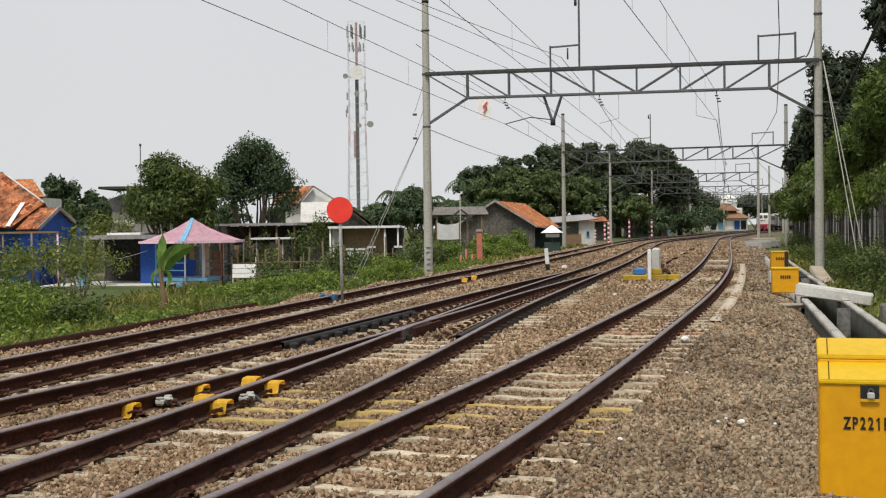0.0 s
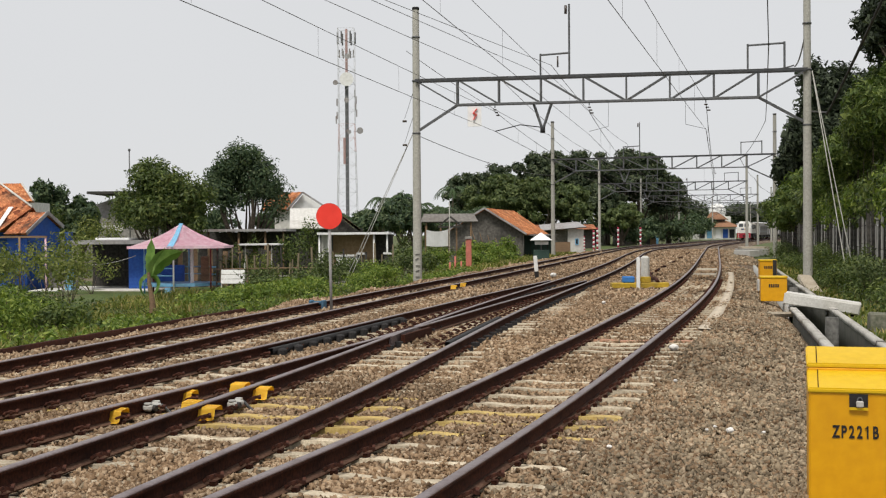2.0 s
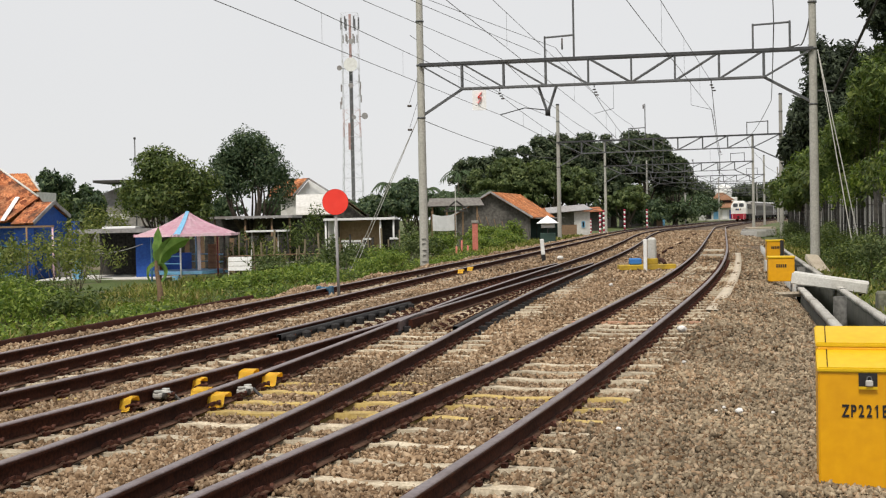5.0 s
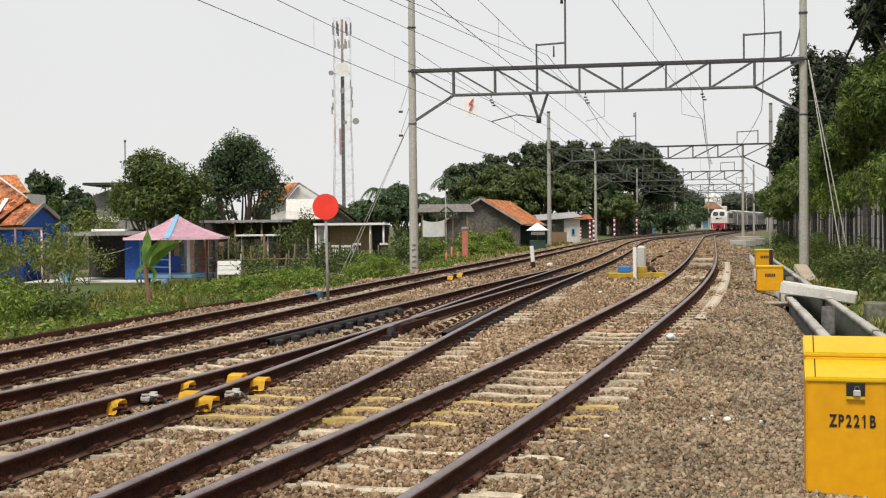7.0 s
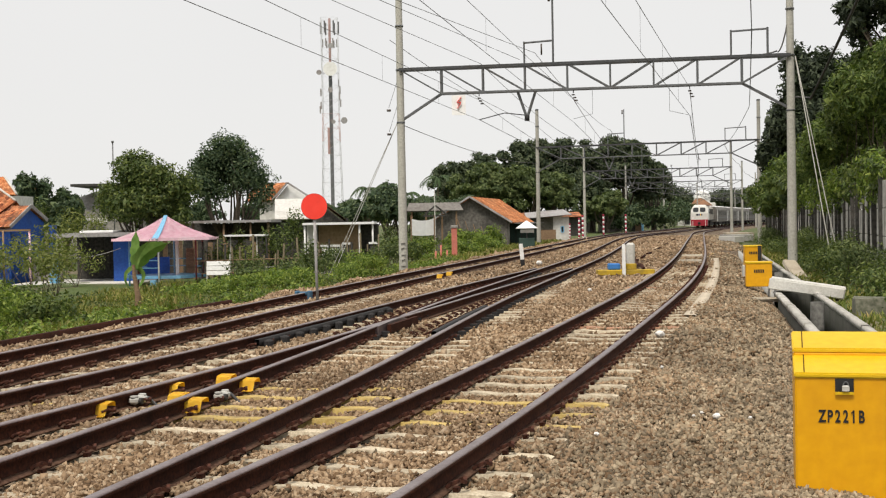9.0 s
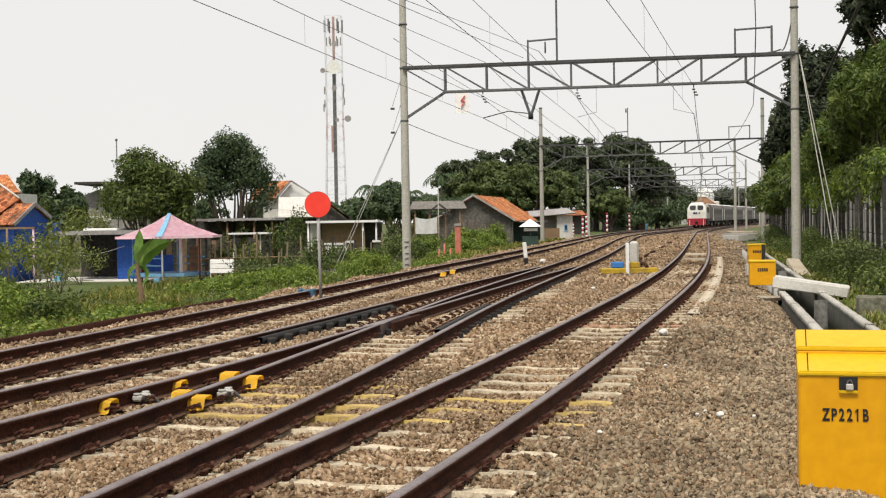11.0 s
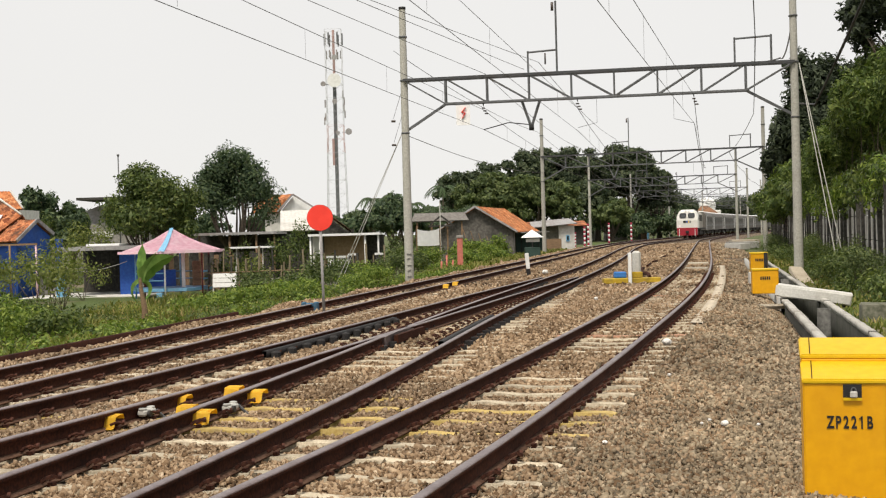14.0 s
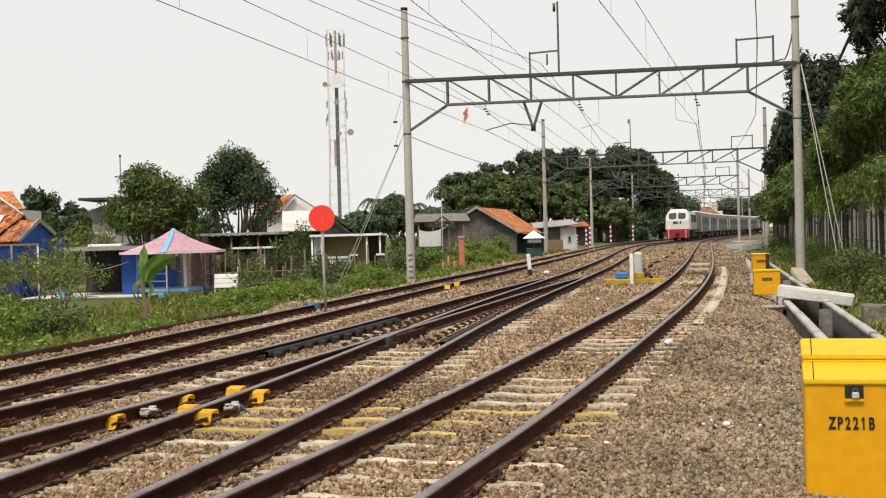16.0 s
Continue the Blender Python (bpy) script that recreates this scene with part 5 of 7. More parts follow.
tank = thing("water_tank", Matrix.Translation((-30.3, 96.5, 4.35)), "orange plastic water tank on the block house", "water tank")
box_part("stand", (-0.5, 0.5, -0.4, 0.4, -5.6, 0), GREY_WALL, tank, "grey block stand")
rod_part("shell", (0, 0, 0), (0, 0, 0.7), 0.34, RED_SIGN, tank, sides=18)
rod_part("cap", (0, 0, 0.7), (0, 0, 0.88), 0.31, RED_SIGN, tank, sides=18, r2=0.1)
mast = thing("antenna_mast", Matrix.Translation((-21.9, 88, -1.2)), "thin grey antenna mast above the trees", "antenna mast")
rod_part("mast", (0, 0, 0), (0, 0, 8.9), 0.045, STEEL_GREY, mast, sides=8)
rod_part("lamp", (0, 0, 8.9), (0, 0, 9.05), 0.09, STEEL_GREY, mast, sides=8)

# dark open lean-to beside the blue house
lt = thing("lean_to", Matrix(), "dark open lean-to with a concrete roof and pale floor", "shelter")
box_part("roof_slab", (-18.2, -14.0, 60.5, 66, 1.1, 1.3), SHEET_GREY, lt, "grey roof edge")
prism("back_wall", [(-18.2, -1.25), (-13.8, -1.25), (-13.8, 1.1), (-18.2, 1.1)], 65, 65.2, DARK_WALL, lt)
prism("blue_end", [(-15.4, -1.2), (-14.2, -1.2), (-14.2, 0.9), (-15.4, 0.9)], 61.5, 61.7, BLUE, lt, "blue end panel")
box_part("blue_drum", (-18.3, -17.9, 60.4, 60.8, -1.2, 0.2), BLUE_LIGHT, lt)
for x in (-18.0, -14.1):
    rod_part("post", (x, 60.8, -1.25), (x, 60.8, 1.1), 0.07, GREY_WALL, lt, sides=8)
box_part("floor_slab", (-20, -13.6, 59.3, 65, -1.32, -1.16), CONCRETE_PALE, lt, "pale concrete apron")
box_part("white_sheet", (-17.1, -15.4, 61.6, 65, 1.3, 1.42), CLOTH_WHITE, lt, "white plastic sheet on the roof", bevel=0.02)


MAROON = worn("maroon_post_paint", (0.1, 0.02, 0.025), (0.17, 0.04, 0.04), (0.06, 0.03, 0.03))


def pavilion(x, y, z):
    ob = thing("pavilion", Matrix.Translation((x, y, z)), "small raised pavilion with a faded pink canopy and blue railings", "pavilion")
    n, r = 6, 2.62
    pk = Vector((0, 0, 3.28))
    for i in range(n):
        a0, a1 = math.tau * (i + 0.5) / n, math.tau * (i + 1.5) / n
        e0, e1 = Vector((r * math.cos(a0), r * math.sin(a0), 2.18)), Vector((r * math.cos(a1), r * math.sin(a1), 2.18))
        bm = bmesh.new()
        m = 8
        g = []
        for j in range(m + 1):
            row = []
            for k in range(7):
                q = e0.lerp(e1, k / 6).lerp(pk, j / m)
                q.z += -0.1 * math.sin(j / m * math.pi) + 0.02 * math.sin(k * 2.0 + j)
                row.append(bm.verts.new(q))
            g.append(row)
        for j in range(m):
            for k in range(6):
                bm.faces.new((g[j][k], g[j][k + 1], g[j + 1][k + 1], g[j + 1][k]))
        bmesh.ops.solidify(bm, geom=bm.faces[:], thickness=0.015)
        panel = part("canopy_panel", bm, PINK, ob, "faded pink cloth")
        if i == 3:
            bm = bmesh.new()
            for j in range(m):
                q0, q1 = g_pos(e1, pk, j / m), g_pos(e1, pk, (j + 1) / m)
                beam(bm, q0, q1, 0.3 * (1 - 0.5 * j / m), 0.02)
            part("canopy_stripe", bm, BLUE_LIGHT, panel, "light blue stripe")
        rod_part("valance", e0, e1, 0.02, PINK, ob, sides=4, h=0.12)
    for i in range(n):
        a0 = math.tau * (i + 0.5) / n
        px, py = 1.8 * math.cos(a0), 1.8 * math.sin(a0)
        rod_part("post", (px, py, -0.1), (px, py, 2.15), 0.04, (MAROON, BLUE_LIGHT, MAROON, BLUE_LIGHT, WHITE_PAINT, MAROON)[i], ob, sides=8)
        a1 = math.tau * (i + 1.5) / n
        qx, qy = 1.8 * math.cos(a1), 1.8 * math.sin(a1)
        if i != 4:
            rod_part("rail", (px, py, 1.2), (qx, qy, 1.2), 0.03, BLUE_LIGHT, ob, sides=6)
            rod_part("rail", (px, py, 0.85), (qx, qy, 0.85), 0.025, BLUE_LIGHT, ob, sides=6)
    bm = bmesh.new()
    bmesh.ops.create_cone(bm, cap_ends=True, segments=6, radius1=1.95, radius2=1.95, depth=0.14, matrix=Matrix.Translation((0, 0, 0.42)) @ Matrix.Rotation(math.radians(30), 4, "Z"))
    part("deck", bm, BLUE_LIGHT, ob, "blue painted deck")
    box_part("bench_back", (-1.35, -0.1, 1.1, 1.2, 0.5, 1.3), BLUE, ob, "blue seat back")
    box_part("door_panel", (0.75, 1.15, 0.9, 1.0, 0.5, 1.7), WOOD, ob, "brown door panel")
    box_part("centre_post", (0.5, 0.64, -0.4, -0.26, 0.3, 2.2), WHITE_PAINT, ob)
    box_part("step", (-0.35, -0.1, -2.1, -1.7, 0, 0.3), BLUE_LIGHT, ob)
    return ob


def g_pos(e, pk, t):
    q = e.lerp(pk, t)
    q.z += -0.1 * math.sin(t * math.pi) + 0.02
    return q


pavilion(-12.0, 58, -1.22)

bd = thing("white_board", pose(-9.25, 56.0, -1.15, -8, 0, -4), "white painted board bench on thin legs in the grass", "board")
for i in range(3):
    box_part("plank", (-0.55, 0.55, -0.02, 0.02, 0.42 + i * 0.22, 0.62 + i * 0.22), WHITE_PAINT, bd, bevel=0.006)
for x in (-0.53, 0.53):
    rod_part("leg", (x, 0.04, -0.1), (x, 0.04, 1.4 if x > 0 else 1.0), 0.025, CONCRETE_PALE, bd, sides=6)

# long low canopy and dark yard behind the pavilion
yc = thing("yard_canopy", Matrix(), "low grey sheet canopy over a dark yard on thin posts", "canopy")
box_part("sheet", (-13.0, -8.2, 68, 73, 1.72, 1.86), SHEET_GREY, yc, "weathered grey sheet")
box_part("lower_sheet", (-9.6, -7.6, 60, 62, 1.0, 1.08), CLOTH_WHITE, yc, "white sheet edge")
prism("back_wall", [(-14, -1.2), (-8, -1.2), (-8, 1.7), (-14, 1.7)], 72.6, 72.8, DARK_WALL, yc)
for x in (-12.6, -10.9, -9.4, -8.4):
    rod_part("post", (x, 68.3, -1.2), (x, 68.3, 1.72), 0.06, WOOD, yc, sides=8)
for x in (-9.3, -8.0):
    rod_part("thin_post", (x, 60.3, -1.2), (x, 60.3, 1.0), 0.035, CONCRETE_PALE, yc, sides=6)

# dark boards set here so the pavilion's interior reads dark
yw = thing("yard_wall", Matrix(), "dark board wall closing the yard behind the pavilion", "wall", kind="structure")
for i in range(30):
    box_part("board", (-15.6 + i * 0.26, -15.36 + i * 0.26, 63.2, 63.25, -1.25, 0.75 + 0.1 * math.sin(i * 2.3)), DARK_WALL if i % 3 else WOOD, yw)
wire_line("cable", (-17.9, 60.6, 0.1), (-14.3, 58.5, 0.55), 0.18, 0.016, SHEET_GREY, lt)

# white gabled house with an orange roof behind
wh = thing("white_house", Matrix(), "whitewashed house with an orange tile roof and white side", "house")
prism("wall", [(-10.9, -1.1), (-7.7, -1.1), (-7.7, 3.2), (-10.9, 3.2)], 84, 91, WHITE_WALL, wh)
prism("gable", [(-9.9, 3.2), (-7.5, 3.2), (-7.6, 3.5), (-8.9, 4.35)], 83.9, 84.1, CLOTH_WHITE, wh, "pale gable")
roof_plane("roof", [(-11.8, 83.6, 3.25), (-9.9, 83.6, 3.25), (-8.9, 83.6, 4.45), (-11.8, 88, 4.45)], TILE_BRIGHT, wh, "clean orange tiles")
for a, b in (((-10.0, 3.25), (-8.9, 4.45)), ((-7.3, 3.4), (-8.9, 4.45))):
    rod_part("barge_board", (a[0], 83.5, a[1]), (b[0], 83.5, b[1]), 0.05, SHEET_GREY, wh, sides=4, h=0.12)
roof_plane("white_roof", [(-9.0, 76.5, 1.9), (-5.6, 76.5, 1.9), (-7.0, 82, 3.3), (-9.6, 82, 3.3)], worn("dusty_white_sheet", (0.46, 0.45, 0.42), (0.6, 0.585, 0.55), (0.28, 0.25, 0.21), 6, 0.8, 0.6, 0.8), wh, "white sheet roof", depth=0.02)
# the gable's shade is put into its dark colour
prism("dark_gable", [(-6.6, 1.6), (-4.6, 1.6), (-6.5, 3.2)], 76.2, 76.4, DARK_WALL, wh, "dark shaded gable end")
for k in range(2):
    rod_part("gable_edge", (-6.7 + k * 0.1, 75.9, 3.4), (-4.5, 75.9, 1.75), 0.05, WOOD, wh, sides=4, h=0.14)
# wall coloured near black for the shade under trees and fence
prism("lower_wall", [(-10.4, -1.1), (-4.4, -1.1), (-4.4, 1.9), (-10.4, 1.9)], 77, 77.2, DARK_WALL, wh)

# veranda house with timber wall
PLY = worn("tan_plywood", (0.34, 0.23, 0.13), (0.46, 0.33, 0.2), (0.2, 0.13, 0.075), 8, 1.0, 0.5, 0.8)
vh = thing("veranda_house", Matrix(), "timber-walled veranda house under a flat white sheet roof", "house")
box_part("roof_sheet", (-6.1, -2.3, 64.2, 69, 1.5, 1.62), CLOTH_WHITE, vh, "white sheet roof")
prism("timber_wall", [(-5.4, -1.1), (-3.2, -1.1), (-3.2, 1.5), (-5.4, 1.5)], 66, 66.15, PLY, vh, "brown timber wall")
for i in range(10):
    rod_part("wall_batten", (-5.35 + i * 0.235, 65.98, -1.0), (-5.35 + i * 0.235, 65.98, 1.48), 0.025, PLY, vh, sides=4, h=0.03)
prism("white_end", [(-6.0, -1.1), (-5.45, -1.1), (-5.45, 1.5), (-6.0, 1.5)], 65.6, 65.8, WHITE_WALL, vh)
# dark sheet drawn for the shade inside the room
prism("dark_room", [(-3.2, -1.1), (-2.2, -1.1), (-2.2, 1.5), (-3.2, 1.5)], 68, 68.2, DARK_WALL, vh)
for x in (-6.0, -5.5, -3.1, -2.4):
    rod_part("post", (x, 64.4, -1.1), (x, 64.4, 1.5), 0.05, WHITE_PAINT, vh, sides=8)
for i in range(9):
    rod_part("baluster", (-5.0 + i * 0.13, 63.5, -0.45), (-5.0 + i * 0.13, 63.5, 0.35), 0.045, WHITE_PAINT, vh, sides=8)
box_part("balustrade_rail", (-5.1, -3.85, 63.4, 63.6, 0.35, 0.45), WHITE_PAINT, vh)
box_part("balustrade_base", (-5.3, -2.0, 63.35, 63.65, -1.1, -0.45), GREY_WALL, vh)
for x in (-3.75, -2.35):
    box_part("gate_pier", (x - 0.14, x + 0.14, 63.35, 63.65, -0.45, 0.45), DARK_WALL, vh)
    box_part("pier_cap", (x - 0.22, x + 0.22, 63.28, 63.72, 0.45, 0.55), WHITE_PAINT, vh)

# yard fence of uneven stakes
fence = thing("yard_fence", Matrix(), "uneven weathered timber and bamboo yard fence", "fence")
random.seed(11)
BAMBOO = worn("grey_bamboo", (0.16, 0.13, 0.085), (0.3, 0.25, 0.16), (0.07, 0.06, 0.045))
for i in range(34):
    x = -10.2 + i * 0.25 + random.uniform(-0.06, 0.06)
    h = random.uniform(0.9, 1.9) if i % 3 else random.uniform(1.6, 2.3)
    rod_part("stake", (x, 57.2 + 0.06 * i, -1.25), (x + random.uniform(-0.1, 0.1), 57.2 + 0.06 * i, -1.2 + h), random.uniform(0.03, 0.06), BAMBOO if i % 4 else DARK_WALL, fence, sides=6)
for z in (-0.7, -0.1):
    rod_part("fence_rail", (-10.2, 57.15, z), (-1.9, 59.2, z + 0.05), 0.03, WOOD, fence, sides=6)
tagged(box_part("low_wall", (-9.8, -0.8, 60, 60.2, -1.25, -0.5), GREY_WALL, None), "low bare block wall in front of yards", "wall", kind="structure")

# garden shelter with cloth banner and red pillar
SHEET_BROWN = worn("brown_weathered_sheet", (0.11, 0.1, 0.09), (0.2, 0.185, 0.165), (0.07, 0.05, 0.04), 5, 0.7, 0.6, 0.8)
sh = thing("garden_shelter", Matrix(), "open timber shelter with a grey sheet roof", "shelter")
roof_plane("roof", [(-0.8, 84, 2.35), (3.2, 84, 2.35), (3.0, 87, 2.95), (-0.6, 87, 2.95)], SHEET_BROWN, sh, depth=0.02)
for x in (-0.4, 0.6, 1.7, 2.7):
    rod_part("post", (x, 84.2, -1.0), (x, 84.2, 2.3), 0.07, WOOD, sh, sides=6)
for a, b in (((0.5, 2.1), (1.25, 2.7)), ((2.0, 2.1), (1.25, 2.7)), ((0.4, 2.0), (2.1, 2.0))):
    rod_part("gable_timber", (a[0], 83.8, a[1]), (b[0], 83.8, b[1]), 0.05, DARK_WALL, sh, sides=4, h=0.12)
rod_part("flagpole", (1.2, 83.6, -1.0), (1.2, 83.6, 3.7), 0.04, CONCRETE_PALE, sh, sides=6)
bm = bmesh.new()
g = [[bm.verts.new((-0.35 + 1.3 * i / 10, 72 + 0.02 * math.sin(i * 1.1 + j * 0.3), 1.65 - 0.9 * j / 6 + 0.12 * (i / 10 - 0.5) ** 2 * 4 * (1 if j == 0 else 0.3))) for i in range(11)] for j in range(7)]
for j in range(6):
    for i in range(10):
        bm.faces.new((g[j][i], g[j][i + 1], g[j + 1][i + 1], g[j + 1][i]))
bmesh.ops.solidify(bm, geom=bm.faces[:], thickness=0.025)
cloth = thing("cloth_banner", Matrix(), "white cloth hung between two thin poles", "banner")
part("cloth", bm, CLOTH_WHITE, cloth)
for x in (-0.4, 1.0):
    rod_part("pole", (x, 72, -1.1), (x, 72, 1.95), 0.03, WOOD, cloth, sides=6)
rp = thing("red_pillar", Matrix.Translation((1.95, 65, -0.75)), "faded red square pillar with a stained top", "pillar")
PILLAR = worn("faded_red_paint", (0.45, 0.12, 0.09), (0.55, 0.2, 0.15), (0.2, 0.1, 0.08))
box_part("shaft", (-0.15, 0.15, -0.15, 0.15, -0.1, 1.95), PILLAR, rp, bevel=0.02)
box_part("cap", (-0.19, 0.19, -0.19, 0.19, 1.95, 2.1), GREY_WALL, rp, "stained cap", bevel=0.02)
for k, x in enumerate((0.9, 1.2, 1.55)):
    st = thing("garden_post", Matrix.Translation((x, 64 + k, -0.8)), "short orange garden post in the grass", "post", "garden posts")
    rod_part("shaft", (0, 0, -0.1), (0.03, 0, 0.8 + 0.3 * (k % 2)), 0.05, PILLAR, st, sides=7)

# gable house by the line: long orange slope facing the tracks
WALL_STAINED = worn("soot_stained_render", (0.075, 0.07, 0.062), (0.16, 0.15, 0.135), (0.03, 0.03, 0.027), 5, 0.7, 0.7, 0.92)
gh = thing("gable_house", Matrix(), "dark weathered house with a long orange tile slope towards the tracks", "house")
prism("gable_wall", [(0.9, -0.6), (6.9, -0.6), (6.9, 1.5), (3.95, 3.35), (0.9, 1.5)], 92, 92.2, WALL_STAINED, gh, "dark stained gable wall")
prism("side_wall", [(6.7, -0.6), (6.9, -0.6), (6.9, 1.5), (6.7, 1.5)], 92.2, 95, WALL_STAINED, gh)
roof_plane("roof", [(7.15, 91.6, 1.42), (9.9, 103, 1.42), (7.0, 103, 3.4), (3.95, 91.6, 3.42)], TILE_BRIGHT, gh, "faded orange clay tiles")
roof_plane("roof", [(0.6, 91.6, 1.42), (3.6, 103, 1.42), (7.0, 103, 3.4), (3.95, 91.6, 3.42)], TILE, gh)
rod_part("barge_board", (3.95, 91.55, 3.45), (0.6, 91.55, 1.45), 0.05, SHEET_GREY, gh, sides=4, h=0.14)
rod_part("barge_board", (3.95, 91.55, 3.45), (7.15, 91.55, 1.45), 0.05, SHEET_GREY, gh, sides=4, h=0.14)
GREEN_DARK = worn("dark_green_shutter", (0.03, 0.06, 0.05), (0.05, 0.09, 0.075), (0.02, 0.025, 0.02))
prism("shop_front", [(7.1, -0.5), (9.3, -0.5), (9.3, 1.25), (7.1, 1.4)], 94.5, 94.7, GREEN_DARK, gh, "dark green shutters")
box_part("awning", (6.9, 9.7, 92.9, 94.6, 1.35, 1.42), SHEET_GREY, gh)
rod_part("post", (7.0, 93.0, -0.5), (7.0, 93.0, 1.4), 0.06, CONCRETE_PALE, gh, sides=8)
for i in range(5):
    rod_part("shutter_batten", (7.2 + i * 0.45, 94.45, -0.5), (7.2 + i * 0.45, 94.45, 1.25), 0.04, DARK_WALL, gh, sides=4, h=0.04)
for k in range(4):
    rod_part("leaning_stick", (5.2 - k * 0.5, 91.2, -0.5), (4.8 - k * 0.6, 91.7, 1.2 + 0.2 * k), 0.03, WOOD, gh, sides=5)

wg = thing("white_shed", Matrix(), "white-walled shed with a grey lean-to roof beside the line", "shed")
prism("wall", [(10.9, -0.5), (12.9, -0.5), (12.9, 2.0), (10.9, 1.7)], 108, 108.2, GREY_WALL, wg)
prism("white_wall", [(12.0, -0.5), (13.4, -0.5), (13.4, 1.9), (12.0, 1.9)], 107, 107.15, WHITE_WALL, wg, "white rendered wall")
roof_plane("roof", [(9.6, 106.5, 1.75), (13.6, 106.5, 2.05), (13.4, 111, 2.55), (9.8, 111, 2.3)], SHEET_GREY, wg, depth=0.02)
prism("fence_panel", [(10.6, -0.5), (12.0, -0.5), (12.0, 0.75), (10.6, 0.75)], 105, 105.1, WOOD, wg, "pale board fence")
window(wg, 12.8, 106.97, 0.5, 0.25, 0.5, BLUE_LIGHT)

pa = thing("parasol_stall", Matrix.Translation((7.2, 80, -0.45)), "small dark stall under a white parasol", "stall")
bm = bmesh.new()
bmesh.ops.create_cone(bm, cap_ends=False, segments=8, radius1=0.75, radius2=0.03, depth=0.5, matrix=Matrix.Translation((0, 0, 1.75)))
bmesh.ops.solidify(bm, geom=bm.faces[:], thickness=0.02)
part("parasol", bm, CLOTH_WHITE, pa, "white peaked parasol")
rod_part("pole", (0, 0, -0.1), (0, 0, 2.0), 0.03, STEEL_GREY, pa, sides=8)
box_part("counter", (-0.5, 0.5, -0.3, 0.3, 0, 0.85), GREEN_DARK, pa, bevel=0.03)
box_part("banner", (-0.45, 0.45, -0.36, -0.34, 1.2, 1.42), CLOTH_WHITE, pa, "pale cloth strip")

CRIMSON = worn("crimson_paint", (0.3, 0.02, 0.05), (0.38, 0.035, 0.07), (0.2, 0.05, 0.06))
for k, (x, y, h) in enumerate([(17.1, 128, 2.2), (17.9, 131, 2.5), (22.0, 143, 2.6), (26.2, 152, 2.6), (16.2, 129, 1.6)]):
    sp = thing("striped_post", Matrix.Translation((x, y, -0.4)), "red and white striped crossing post", "crossing post", "striped posts at the crossing")
    for i in range(10):
        rod_part("band", (0, 0, -0.1 + (h + 0.1) * i / 10), (0, 0, -0.1 + (h + 0.1) * (i + 1) / 10), 0.11, CRIMSON if i % 2 else WHITE_PAINT, sp, sides=12)
for k, (x0, x1, y, z, mat) in enumerate([(29.5, 33.0, 195, 2.6, GREY_WALL), (33.2, 35.6, 192, 2.4, WOOD), (26, 29.2, 198, 2.8, WHITE_WALL), (36.0, 38.2, 204, 2.8, BLUE_LIGHT), (12, 20, 150, 2.0, DARK_WALL)]):
    so = thing("roadside_stall", Matrix(), "small roadside stall with a sheet roof under the big trees", "stall", "roadside stalls")
    prism("wall", [(x0, -0.4), (x1, -0.4), (x1, z), (x0, z)], y, y + 2.5, mat, so)
    roof_plane("roof", [(x0 - 0.4, y - 0.8, z), (x1 + 0.4, y - 0.8, z), (x1 + 0.4, y + 2.8, z + 0.6), (x0 - 0.4, y + 2.8, z + 0.6)], SHEET_GREY if k % 2 else TILE, so, depth=0.02)
    # dark plate drawn for the shade inside the doorway
    box_part("doorway", (x0 + 0.5, x0 + 1.4, y - 0.03, y - 0.005, -0.35, z - 0.5), DARK_WALL, so, "dark doorway")

# far station building with a tiered roof
stn = thing("station_building", Matrix(), "far station building with a tiered brown tile roof and pale walls", "building")
prism("wall", [(73.0, -0.4), (83.5, -0.4), (83.5, 3.0), (73.0, 3.0)], 332, 340, WHITE_WALL, stn)
roof_plane("roof", [(71.8, 330.5, 3.0), (84.6, 330.5, 3.0), (81.0, 335.5, 5.0), (75.4, 335.5, 5.0)], TILE_BROWN, stn, pitch=0.6, course=0.8)
roof_plane("upper_roof", [(75.2, 333, 5.1), (81.6, 333, 5.1), (79.4, 336, 7.2), (77.6, 336, 7.2)], TILE_BROWN, stn, pitch=0.6, course=0.8)
prism("clerestory", [(75.8, 4.6), (81.0, 4.6), (81.0, 5.3), (75.8, 5.3)], 334, 336, DARK_WALL, stn)
for i, (x, mt) in enumerate([(74.2, GLASS_DARK), (76.2, BLUE_LIGHT), (78.6, CLOTH_WHITE), (80.6, BLUE), (82.4, GLASS_DARK)]):
    box_part("shopfront", (x - 0.7, x + 0.7, 331.85, 331.99, 0.0, 2.4), mt, stn)


